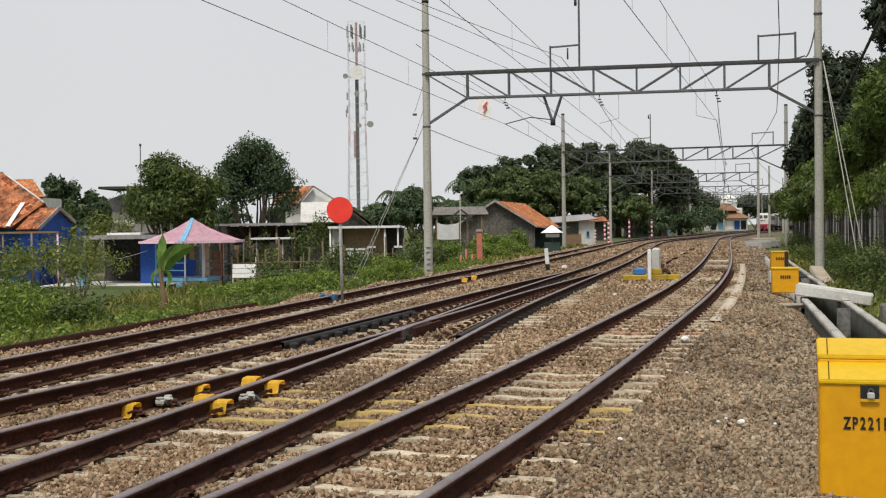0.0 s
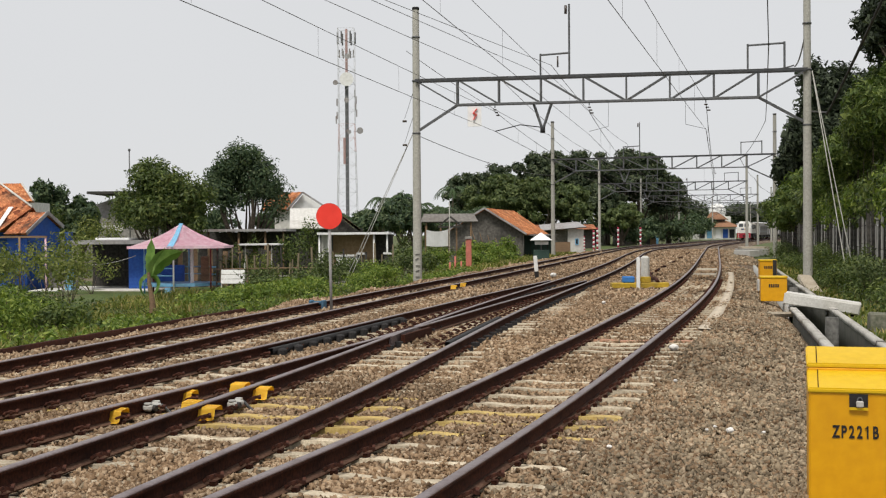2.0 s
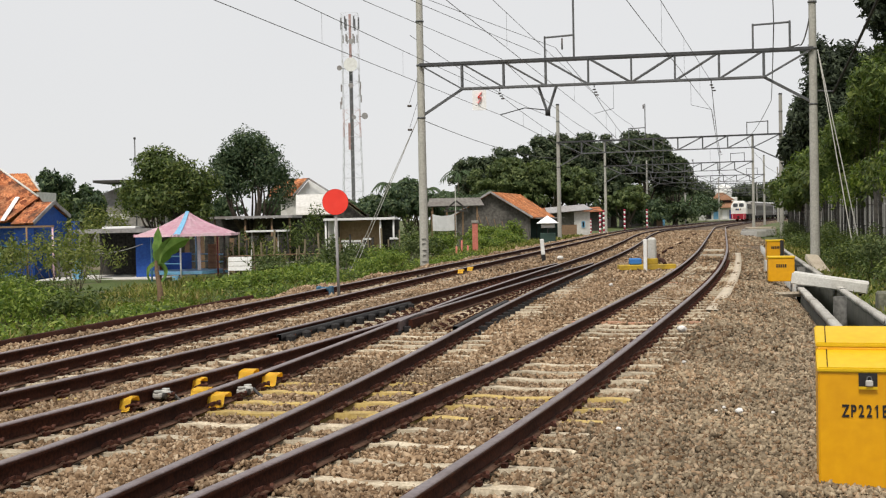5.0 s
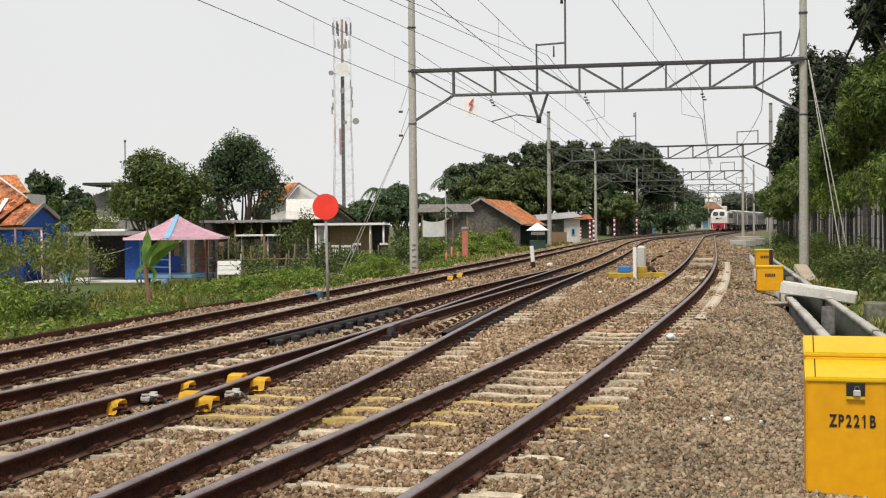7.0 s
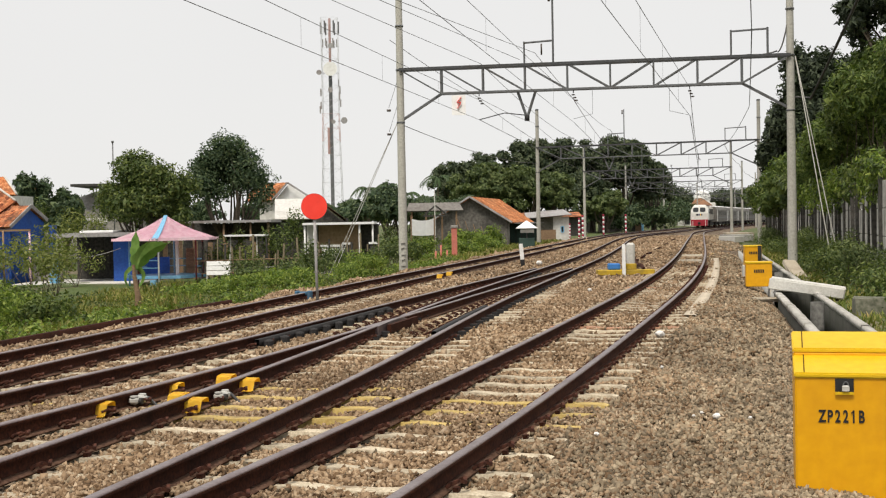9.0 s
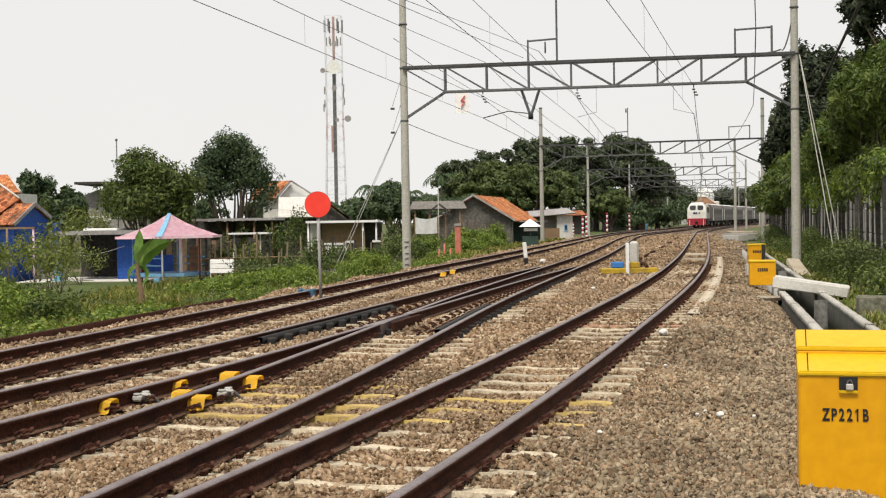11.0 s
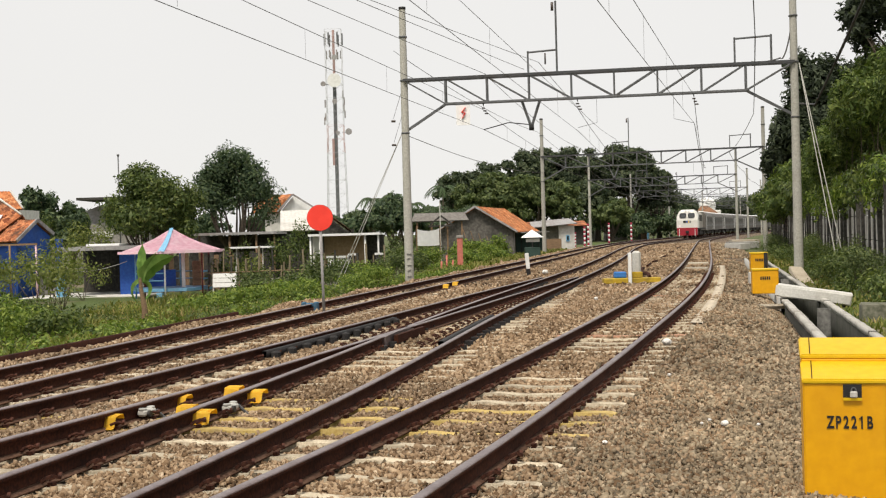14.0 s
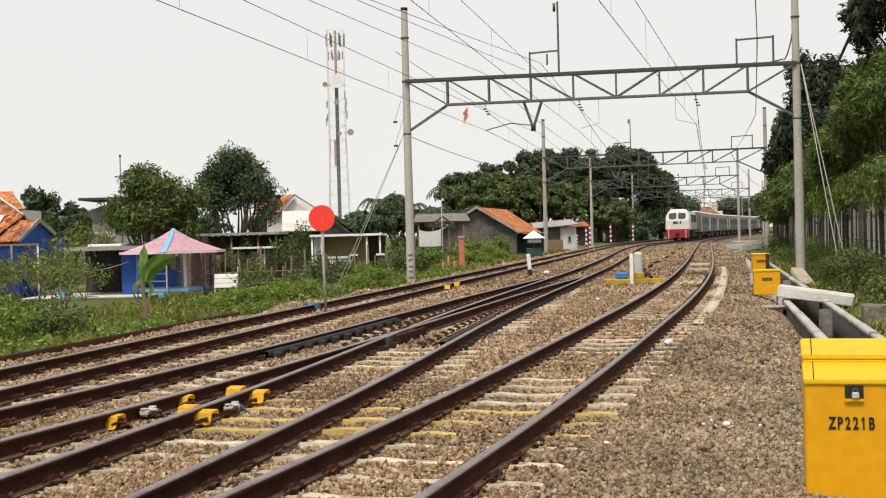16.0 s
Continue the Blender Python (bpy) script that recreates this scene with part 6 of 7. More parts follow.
# lattice mast of the phone network
def tower(x, y, z, h):
    """Slender square lattice round a dark cable core, with aerials at the head and dishes on the way up."""
    ob = thing("phone_mast", Matrix.Translation((x, y, z)), "tall red and white lattice phone mast with dishes and panels", "mast")
    M_WHITE = worn("mast_white", (0.5, 0.51, 0.53), (0.6, 0.61, 0.63), rough=0.6)
    M_RED = worn("mast_red", (0.46, 0.3, 0.28), (0.54, 0.36, 0.34), rough=0.6)
    levels = 16
    half = lambda t: 1.75 + 1.1 * max(0.0, 0.5 - t)
    for i in range(levels):
        t0, t1_ = i / levels, (i + 1) / levels
        bm = bmesh.new()
        a0, a1 = half(t0), half(t1_)
        c0 = [(-a0, -a0), (a0, -a0), (a0, a0), (-a0, a0)]
        c1 = [(-a1, -a1), (a1, -a1), (a1, a1), (-a1, a1)]
        for k in range(4):
            beam(bm, (*c0[k], h * t0), (*c1[k], h * t1_), 0.09)
            beam(bm, (*c0[k], h * t0), (*c1[(k + 1) % 4], h * t1_), 0.045)
            beam(bm, (*c1[k], h * t1_), (*c1[(k + 1) % 4], h * t1_), 0.045)
        part("lattice_stage", bm, M_RED if i in (7, 8) else M_WHITE, ob)
    rod_part("cable_ladder", (0, 0, 0), (0, 0, h * 0.76), 0.75, STEEL_GREY, ob, "dark cable ladder in the core", sides=4, h=0.5)
    rod_part("core_pole", (0, 0, h * 0.76), (0, 0, h), 0.3, M_RED, ob, "red core pole", sides=6)
    rod_part("red_core", (-0.55, -0.3, h * 0.38), (-0.55, -0.3, h * 0.5), 0.3, M_RED, ob, sides=6)
    for k in range(6):
        a = math.tau * k / 6
        px_, py_ = 1.9 * math.cos(a), 1.9 * math.sin(a)
        box_part("panel_aerial", (px_ - 0.16, px_ + 0.16, py_ - 0.1, py_ + 0.1, h * 0.93, h * 0.985), STEEL_GREY, ob, bevel=0.04)
        box_part("panel_aerial", (px_ * 0.8 - 0.14, px_ * 0.8 + 0.14, py_ - 0.1, py_ + 0.1, h * 0.87, h * 0.905), SHEET_GREY, ob, bevel=0.04)
    for zz, dx in ((0.58, -2.2), (0.6, -2.0), (0.64, 2.0), (0.67, 2.1), (0.7, 1.8), (0.61, 2.2), (0.66, -2.0)):
        box_part("panel_aerial", (dx - 0.14, dx + 0.14, -1.6, -1.4, h * zz - 0.8, h * zz + 0.8), SHEET_GREY, ob, bevel=0.04)
    for zz, dx, r in ((0.765, 0.1, 1.5), (0.75, -2.3, 0.55), (0.53, 2.9, 0.7), (0.67, 0.1, 0.55), (0.87, 0.3, 0.6), (0.525, 0.6, 0.45)):
        rod_part("dish", (dx, -1.9, h * zz), (dx, -1.3, h * zz), r, WHITE_PAINT if r > 1 else SHEET_GREY, ob, "round dish", sides=18, r2=r * 0.75)
        rod_part("dish_arm", (dx, -1.3, h * zz), (dx * 0.5, 0, h * zz), 0.06, STEEL_GREY, ob, sides=6)


tower(-18.2, 262, -1.0, 47.0)

dome = thing("white_dome", Matrix.Translation((82.7, 350, 0.5)), "far white dome on a low pale building", "dome")
box_part("drum", (-3.2, 3.2, -3, 3, -1.0, 5.6), WHITE_WALL, dome, bevel=0.2)
bm = bmesh.new()
bmesh.ops.create_uvsphere(bm, u_segments=24, v_segments=12, radius=2.4)
part("shell", bm, WHITE_PAINT, dome, "smooth white shell", smooth=True).location = (0, 0, 7.0)
rod_part("neck", (0, 0, 5.5), (0, 0, 6.5), 2.2, WHITE_PAINT, dome, sides=20)


# ---- things beside and on the tracks ----
sg = thing("stop_board", Matrix.Translation((-2.2, 25.9, -0.2)), "plain red disc board on a grey pole in the outer track", "railway sign")
rod_part("post", (0.03, 0, -0.15), (0, 0, 1.85), 0.03, SHEET_GREY, sg, "grey pole", sides=10)
rod_part("disc", (0, -0.055, 2.07), (0, -0.035, 2.07), 0.275, RED_SIGN, sg, "plain red disc", sides=48)
rod_part("rim", (0, -0.034, 2.07), (0, -0.02, 2.07), 0.28, STEEL_GREY, sg, sides=48)


def axle_counter(m, label):
    """Bent yellow cover plate fixed to a rail."""
    ob = thing("rail_cover", m, label, "rail cover", "yellow covers on the rails")
    bm = bmesh.new()
    prof = [(-0.12, -0.11), (-0.075, -0.105), (-0.065, -0.09), (-0.035, -0.02), (-0.02, -0.01), (0.085, 0.0), (0.1, -0.012), (0.105, -0.045)]
    a = [bm.verts.new((x, -0.08, z)) for x, z in prof]
    b = [bm.verts.new((x, 0.08, z)) for x, z in prof]
    for i in range(len(prof) - 1):
        bm.faces.new((a[i], a[i + 1], b[i + 1], b[i]))
    bmesh.ops.solidify(bm, geom=bm.faces[:], thickness=0.012)
    part("bent_plate", bm, ORANGE_YELLOW, ob)
    return ob


def wheel_sensor(m):
    ob = thing("wheel_sensor", m, "grey cast wheel sensor with a black cable clamped to the rail", "wheel sensor", "wheel sensors")
    box_part("housing", (-0.045, 0.045, -0.11, 0.11, -0.085, -0.02), CONCRETE_PALE, ob, "grey cast housing", bevel=0.02)
    for y in (-0.075, 0.075):
        rod_part("cap", (0, y, -0.03), (0, y, -0.01), 0.035, CONCRETE, ob, sides=12)
    rod_part("bolt", (0.03, -0.05, -0.06), (0.07, -0.05, -0.06), 0.03, BLACK, ob, sides=8)
    rod_part("cable", (0.03, 0.12, -0.05), (0.12, 0.2, -0.18), 0.014, STEEL_GREY, ob, sides=6)


def on_rail(line, y, side, du, z=-0.04):
    x, yy = line.beside(y, side * HALF + du)
    return pose(float(x), float(yy), z, 0, 0, line.turn(y))


for x, y, z in ((-2.68, 10.5, -0.03), (-2.31, 11.7, -0.03), (-2.16, 11.2, -0.06), (-1.88, 10.55, -0.02), (-1.92, 12.45, -0.05), (-1.6, 11.85, -0.02)):
    axle_counter(pose(x - 0.085, y, z, 0, 0, 74), "orange-yellow bent steel cover beside a rail")
wheel_sensor(pose(-2.56, 11.0, -0.03, 0, 0, -16))
wheel_sensor(pose(-1.83, 11.15, -0.03, 0, 0, -14))
axle_counter(on_rail(T4, 35.0, 1, 0.16, 0.0) @ pose(0, 0, 0, 0, 0, 90), "small yellow cover beside the outer rail")
axle_counter(on_rail(T4, 36.2, 1, 0.2, 0.02) @ pose(0, 0, 0, 0, 0, 90), "small yellow cover beside the outer rail")
axle_counter(on_rail(T1, 50.5, 1, 0.25, 0.0), "small yellow cover beside the near rail")
axle_counter(on_rail(T1, 50.5, 1, -0.3, 0.0), "small yellow cover beside the near rail")

stake = thing("marker_stake", pose(3.84, 44.4, -0.2, 0, -5, 0), "leaning white marker stake with a black foot", "marker stake")
box_part("upper", (-0.07, 0.07, -0.06, 0.06, 0.28, 0.86), WHITE_PAINT, stake, "white upper part", bevel=0.015)
box_part("foot", (-0.072, 0.072, -0.062, 0.062, -0.1, 0.28), BLACK, stake, "black foot", bevel=0.01)

pm = thing("point_machine", Matrix.Translation((6.2, 36.2, -0.12)), "yellow base frame with grey point indicator and blue box", "point machine")
box_part("base_frame", (-0.85, 0.85, -0.22, 0.22, -0.06, 0.1), YELLOW_DIRTY, pm, "dirty yellow base frame", bevel=0.02)
box_part("blue_box", (-0.52, -0.17, -0.16, 0.16, 0.1, 0.29), worn("blue_steel_box", (0.03, 0.14, 0.4), (0.05, 0.2, 0.5)), pm, "blue steel box", bevel=0.03)
box_part("indicator", (0.04, 0.29, -0.1, 0.12, 0.2, 0.9), CONCRETE_PALE, pm, "pale grey rounded box", bevel=0.06)
box_part("bracket", (0.0, 0.32, -0.14, 0.16, 0.1, 0.28), YELLOW_DIRTY, pm, bevel=0.02)
box_part("white_post", (-0.15, -0.05, -0.4, -0.3, -0.1, 0.86), WHITE_PAINT, pm, "white marker post", bevel=0.015)
bm = bmesh.new()
prev = Vector((0.55, 0.0, 0.1))
for k in range(1, 13):
    q = Vector((0.55 + k * 0.085, k * 0.62, 0.12 + 0.12 * math.sin(k * 0.7) * (1 if k > 9 else 0.3)))
    beam(bm, prev, q, 0.06, None, 8)
    prev = q
part("pipe", bm, RAIL_SIDE, pm, "rusty bent pipe")
for k, (x, y) in enumerate([(8.5, 47.0), (9.5, 51), (10.9, 57), (12.7, 64), (15.8, 77), (19.2, 91)]):
    lr = thing("rail_offcut", pose(x, y, -0.12, 0, 0, -14 - 2 * k), "short rusty scrap of rail lying on ballast", "scrap", "rusty rail scraps")
    rod_part("bar", (0, -0.8, 0), (0, 0.8, 0.06 * (k % 2)), 0.05, RAIL_SIDE, lr, sides=6)

# concrete crossing panels and edge strip by the near track
EDGE_PALE = worn("pale_dusty_edging", (0.44, 0.375, 0.285), (0.56, 0.485, 0.38), (0.25, 0.2, 0.15), 20, 2, 0.5, 0.92)
panel_run = thing("track_edging", Matrix(), "pale concrete edging strip beside the near track", "edging", kind="structure")
sweep("edging", T1, np.arange(20.5, 50, 0.8), 0.99, [(-0.1, -0.4), (0.1, -0.4), (0.1, -0.152), (-0.1, -0.148)], EDGE_PALE, panel_run)
for y in (46.5, 53):
    x, yy = T1.beside(y, 0)
    pn = box_part("crossing_panel", (-0.45, 0.45, -0.8, 0.8, -0.3, -0.12), EDGE_TAN, panel_run, bevel=0.02)
    pn.matrix_basis = pose(float(x), float(yy), 0, 0, 0, T1.turn(y))

# old rail lying along the edge of the grass
old = thing("loose_rail", Matrix(), "old dark rail lying along the edge of the grass", "rail")
sweep("bar", T4, np.arange(6, 27, 1.0), (np.array([0, 14, 27]), np.array([-2.15, -2.15, -2.1])), [(-0.05, -0.35), (0.05, -0.35), (0.05, -0.12), (-0.05, -0.12)], RAIL_SIDE, old)
tb = thing("rail_clamp", on_rail(T4, 26.5, -1, 0.0, -0.12), "blue steel rail clamp on the outer rail", "rail clamp")
BLUE_DULL = worn("dull_blue_steel", (0.04, 0.11, 0.18), (0.07, 0.16, 0.25))
for dx in (-0.16, 0.12):
    box_part("jaw", (dx - 0.04, dx + 0.04, -0.1, 0.1, -0.1, 0.16), BLUE_DULL, tb, bevel=0.02)
box_part("bar", (-0.12, 0.08, -0.05, 0.05, 0.06, 0.14), BLUE_DULL, tb, bevel=0.02)

for k, (x, y, r) in enumerate([(2.37, 9.68, 0.032), (3.3, 16.6, 0.065), (2.3, 9.9, 0.016), (2.2, 9.75, 0.015), (2.62, 9.6, 0.016), (4.55, 45.5, 0.12), (3.9, 27.6, 0.05), (1.3, 9.0, 0.02), (2.6, 13.0, 0.022)]):
    bm = bmesh.new()
    bmesh.ops.create_icosphere(bm, subdivisions=2, radius=r)
    for v in bm.verts:
        v.co *= 1 + 0.25 * noise.noise(v.co * (2.0 / r) + Vector((k, 0, 0)))
        v.co.z *= 0.75
    ob = mesh_object("pale_stone", bm, PEBBLE_WHITE)
    ob.location = (x, y, -0.14 + r * 0.4)
    tagged(ob, "single pale stone lying on the grey ballast", "stone", "pale stones")


# ---- overhead wires and fittings ----
def over(line, y):
    return float(line.at(min(max(y, line.y[0]), line.y[-1])))


def portal_y(k, x):
    (lx, ly), (rx, ry) = PORTALS[k][:2]
    t = (x - lx) / (rx - lx)
    return ly + (ry - ly) * t


# heights of contact and messenger wires at the first supports
HEIGHTS = {"near": ((5.05, 5.1, 5.1), (6.1, 6.1, 6.1)), "middle": ((5.3, 5.0, 5.1), (6.12, 5.82, 6.1)), "outer": ((5.6, 5.2, 5.3), (6.35, 5.92, 6.2))}
SAG = 0.45
for line, nm in ((T1, "near"), (T2, "middle"), (T4, "outer")):
    sup = [{"near": (-3.25, -2.0), "middle": (-5.34, -3.0), "outer": (-10.4, -3.0)}[nm]]
    for k in range(len(PORTALS)):
        y = sum(PORTALS[k][j][1] for j in (0, 1)) / 2
        for _ in range(3):
            x = over(line, y)
            y = portal_y(k, x)
        sup.append((x + (0.15 if line is T1 and k == 0 else 0.0 if line is T2 and k == 0 else 0.42 if line is T4 and k == 0 else 0.25 if k % 2 else -0.2), y))
    for k in range(len(sup) - 1):
        (xa, ya), (xb, yb) = sup[k], sup[k + 1]
        hc, hm = HEIGHTS[nm]
        ca, cb = hc[min(k, 2)], hc[min(k + 1, 2)]
        ma, mb = hm[min(k, 2)], hm[min(k + 1, 2)]
        cat = thing("catenary", Matrix(), "thin dark contact wire with messenger wire and droppers over the track", "overhead wire", "overhead wires")
        thick = 0.007 + 0.00011 * max(ya, 10)
        wire_line("contact_wire", (xa, ya, ca), (xb, yb, cb), 0.03, thick, WIRE, cat)
        wire_line("messenger_wire", (xa, ya, ma), (xb, yb, mb), SAG if k else 0.1, thick, WIRE, cat)
        for j in range(1, 8):
            t = j / 8
            x, y = xa + (xb - xa) * t, ya + (yb - ya) * t
            if y > 14:
                rod_part("dropper", (x, y, ca + (cb - ca) * t), (x, y, ma + (mb - ma) * t - 4 * (SAG if k else 0.1) * t * (1 - t)), thick * 0.6, WIRE, cat, sides=4)
    for k in range(1, len(sup)):
        x, y = sup[k]
        fit = thing("wire_support", Matrix.Translation((x, y, 0)), "insulator and steady arm under the portal beam", "insulator", "wire supports")
        rod_part("hanger", (0, 0, 6.2), (0, 0, 6.05), 0.02, STEEL_DARK, fit, sides=6)
        for j in range(3):
            rod_part("insulator_disc", (0.05 * j, 0, 6.0 - 0.1 * j), (0.05 * j, 0, 5.96 - 0.1 * j), 0.06, PORCELAIN, fit, sides=10)
        s = 1 if line is not T1 else -1
        if line is T4 and k == 1:
            rod_part("steady_arm", (0, 0, 5.2), (0.9, -0.15, 5.42), 0.018, STEEL_DARK, fit, sides=6)
            rod_part("steady_arm", (0.9, -0.15, 5.42), (1.75, -0.3, 5.3), 0.018, STEEL_DARK, fit, sides=6)
            continue
        rod_part("steady_arm", (0, 0, 5.12), (0.7 * s, 0.1, 5.3), 0.007, STEEL_DARK, fit, sides=6)
        rod_part("steady_arm", (0.7 * s, 0.1, 5.3), (0.7 * s, 0.1, 6.2), 0.006, STEEL_GREY, fit, sides=6)

# feeders on the pole tops
runs = {"west": [(-0.9, 44.5, 8.2), (8.9, 92, 9.0), (18.8, 138, 9.0), (31.5, 184, 9.0), (46.2, 231, 9.0), (62.7, 280, 9.0)],
        "east": [(-1.0, -3, 8.9), (11.75, 42.1, 8.0), (24.1, 87.2, 9.5), (33.8, 132.3, 9.5), (47.6, 178.3, 9.5), (62.0, 225.2, 9.5), (79.0, 272.4, 9.5)],
        "mid": [(-17.46, -3, 8.17), (4.32, 43.6, 7.53), (14.5, 90.2, 8.2), (24.6, 135.8, 8.2), (37.2, 182, 8.2), (52, 229, 8.2), (68.6, 277, 8.2)],
        "mid2": [(-14.52, -3, 7.75), (2.39, 44, 7.22), (12.0, 91, 7.6), (22.6, 136.5, 7.6)],
        "mid3": [(-14.94, -3, 7.85), (3.78, 43.6, 7.29)],
        "return": [(-0.4, 44.4, 5.05), (9.2, 91.9, 5.9)]}
for nm, pts in runs.items():
    for k in range(len(pts) - 1):
        fw = thing("feeder_wire", Matrix(), "dark feeder wire strung between portal poles", "overhead wire", "feeder wires")
        wire_line("strand", pts[k], pts[k + 1], 0.1 if pts[k][1] < 0 and nm != "east" else 0.35, (0.016 if nm == "east" else 0.009) + 0.0001 * max(pts[k][1], 0), WIRE, fw)
# frames on the first portal beams
for k in range(4):
    fn = spots[k]
    for t0, t1_, h0, h1 in ((0.33, 0.405, 0.9, 2.6), (0.855, 0.945, 1.0, 1.0)):
        fr = thing("feeder_bracket", Matrix(), "grey steel bracket frame standing on the portal beam", "bracket", "feeder brackets")
        a, b = fn(t0, 7.1), fn(t1_, 7.1)
        rod_part("upright", a, a + Vector((0, 0, h0 - 0.05)), 0.035, STEEL_GREY, fr, sides=6)
        rod_part("upright", b, b + Vector((0, 0, h1)), 0.04, STEEL_GREY, fr, sides=6)
        rod_part("crossbar", a + Vector((0, 0, h0 - 0.1)), b + Vector((0, 0, h0 - 0.05)), 0.035, STEEL_GREY, fr, sides=6)
        if h1 > 2:
            rod_part("insulator", a.lerp(b, 0.6) + Vector((0, 0, h0 - 0.15)), a.lerp(b, 0.6) + Vector((0, 0, 0.35)), 0.03, PORCELAIN, fr, sides=8)
        if h1 > 2:
            rod_part("tip_insulator", b + Vector((-0.12, 0, h1 - 0.05)), b + Vector((-0.12, 0, h1 - 0.35)), 0.05, PORCELAIN, fr, sides=8)
    vh_ = thing("v_hanger", Matrix(), "grey steel V-shaped hanger under the portal beam", "hanger", "V hangers")
    a, b, c = fn(0.312, 6.15), fn(0.358, 6.15), fn(0.335, 5.2)
    rod_part("arm", a, c, 0.05, STEEL_GREY, vh_, sides=6)
    rod_part("arm", b, c, 0.05, STEEL_GREY, vh_, sides=6)
    rod_part("clamp", c + Vector((0, 0, -0.1)), c + Vector((0, 0, 0.1)), 0.09, STEEL_DARK, vh_, sides=8)
# warning plate under the first beam
wp = thing("warning_plate", Matrix(), "small white warning plate with a red flash hung under the beam", "sign")
c = spots[0](0.155, 5.72)
box_part("plate", (c.x - 0.25, c.x + 0.25, c.y - 0.31, c.y - 0.29, c.z - 0.36, c.z + 0.36), CLOTH_WHITE, wp)
for k, (x0, z0, x1, z1) in enumerate([(0.09, 0.28, -0.06, 0.1), (-0.06, 0.1, 0.08, 0.08), (0.08, 0.08, -0.05, -0.12)]):
    rod_part("flash", (c.x + x0, c.y - 0.33, c.z + z0), (c.x + x1, c.y - 0.33, c.z + z1), 0.09, RED_SIGN, wp, "red flash", sides=4, h=0.02)
for dx in (-0.24, 0.24):
    rod_part("hanger", (c.x + dx, c.y - 0.28, c.z + 0.34), (c.x + dx, c.y - 0.1, 6.2), 0.012, STEEL_GREY, wp, sides=4)

# stays and the heavy service cable
gy = thing("pole_stay", Matrix(), "pair of thin steel stays from the pole to the ground", "stay wire", "pole stays")
for dx in (0, 0.45):
    wire_line("stay", (13.2, 41.9, 7.05), (14.15 + dx * 0.6, 41.0, -0.5), 0.0, 0.02, CONCRETE_PALE, gy)
gy2 = thing("pole_stay", Matrix(), "pair of pale stays from the outer pole to the grass", "stay wire", "pole stays")
for dx in (0, 0.16):
    wire_line("stay", (-0.62, 44.5, 5.3), (-3.5 + dx, 44.2, -0.85), 0.0, 0.012, CONCRETE, gy2)
for dz in (5.62, 4.75):
    si = thing("stay_insulator", Matrix.Translation((-0.98, 44.4, dz)), "dark round insulator beside the outer pole", "insulator", "stay insulators")
    rod_part("disc", (0, 0, -0.035), (0, 0, 0.035), 0.08, PORCELAIN, si, sides=12)
    rod_part("wire", (0, 0, 0.09), (0.36, 0.1, 1.2), 0.012, WIRE, si, sides=4)
sc = thing("service_cable", Matrix(), "heavy black service cable from the pole bracket", "cable")
wire_line("strand", (13.75, 42, 5.55), (8.3, 18, 8.4), 0.15, 0.045, BLACK, sc)
rod_part("bracket", (13.1, 42, 5.65), (13.8, 42, 5.6), 0.03, STEEL_GREY, sc, sides=6)
wire_line("jumper", (12.62, 42, 7.2), (13.0, 42, 8.4), 0.25, 0.025, WIRE, sc)
wire_line("jumper", (11.6, 42.1, 7.15), (12.6, 42, 7.25), 0.06, 0.025, WIRE, sc)


# ---- train: front of each car at its origin, body along +y ----
def loft(bm, sections):
    """Skin over outlines of equal point count; ends closed."""
    rings = [[bm.verts.new(p) for p in s] for s in sections]
    n = len(rings[0])
    for a, b in zip(rings, rings[1:]):
        for i in range(n):
            bm.faces.new((a[i], a[(i + 1) % n], b[(i + 1) % n], b[i]))
    bm.faces.new(rings[0])
    bm.faces.new(rings[-1][::-1])
    bmesh.ops.recalc_face_normals(bm, faces=bm.faces)


def outline(y, w, z0, z1, shoulder, inset):
    return [(-w, y, z0), (w, y, z0), (w, y, z1 - shoulder), (w - inset, y, z1 - shoulder * 0.3), (w - inset * 2, y, z1),
            (-w + inset * 2, y, z1), (-w + inset, y, z1 - shoulder * 0.3), (-w, y, z1 - shoulder)]


def bogie(parent, y, axles):
    bg = box_part("bogie", (-1.05, 1.05, y - 0.9 * axles, y + 0.9 * axles, 0.35, 0.8), STEEL_DARK, parent, "dark bogie frame", bevel=0.06)
    for k in range(axles):
        yy = y + (k - (axles - 1) / 2) * 1.6
        for s in (-1, 1):
            rod_part("wheel", (s * 0.5, yy, 0.46), (s * 0.64, yy, 0.46), 0.46, RAIL_SIDE, bg, sides=20)
    return bg


# cream paint darkened: the shade on the hood is in this colour
HOOD = worn("shade_toned_cream_hood", (0.26, 0.24, 0.2), (0.36, 0.335, 0.285), (0.1, 0.09, 0.075), 5, 0.7, 0.6, 0.6)
# grey-blue base colour carries part of the sky's reflection
GLASS_CAB = worn("sky_reflection_grey_glass", (0.06, 0.068, 0.074), (0.1, 0.11, 0.118), rough=0.15, bump=0, spec=0.6)


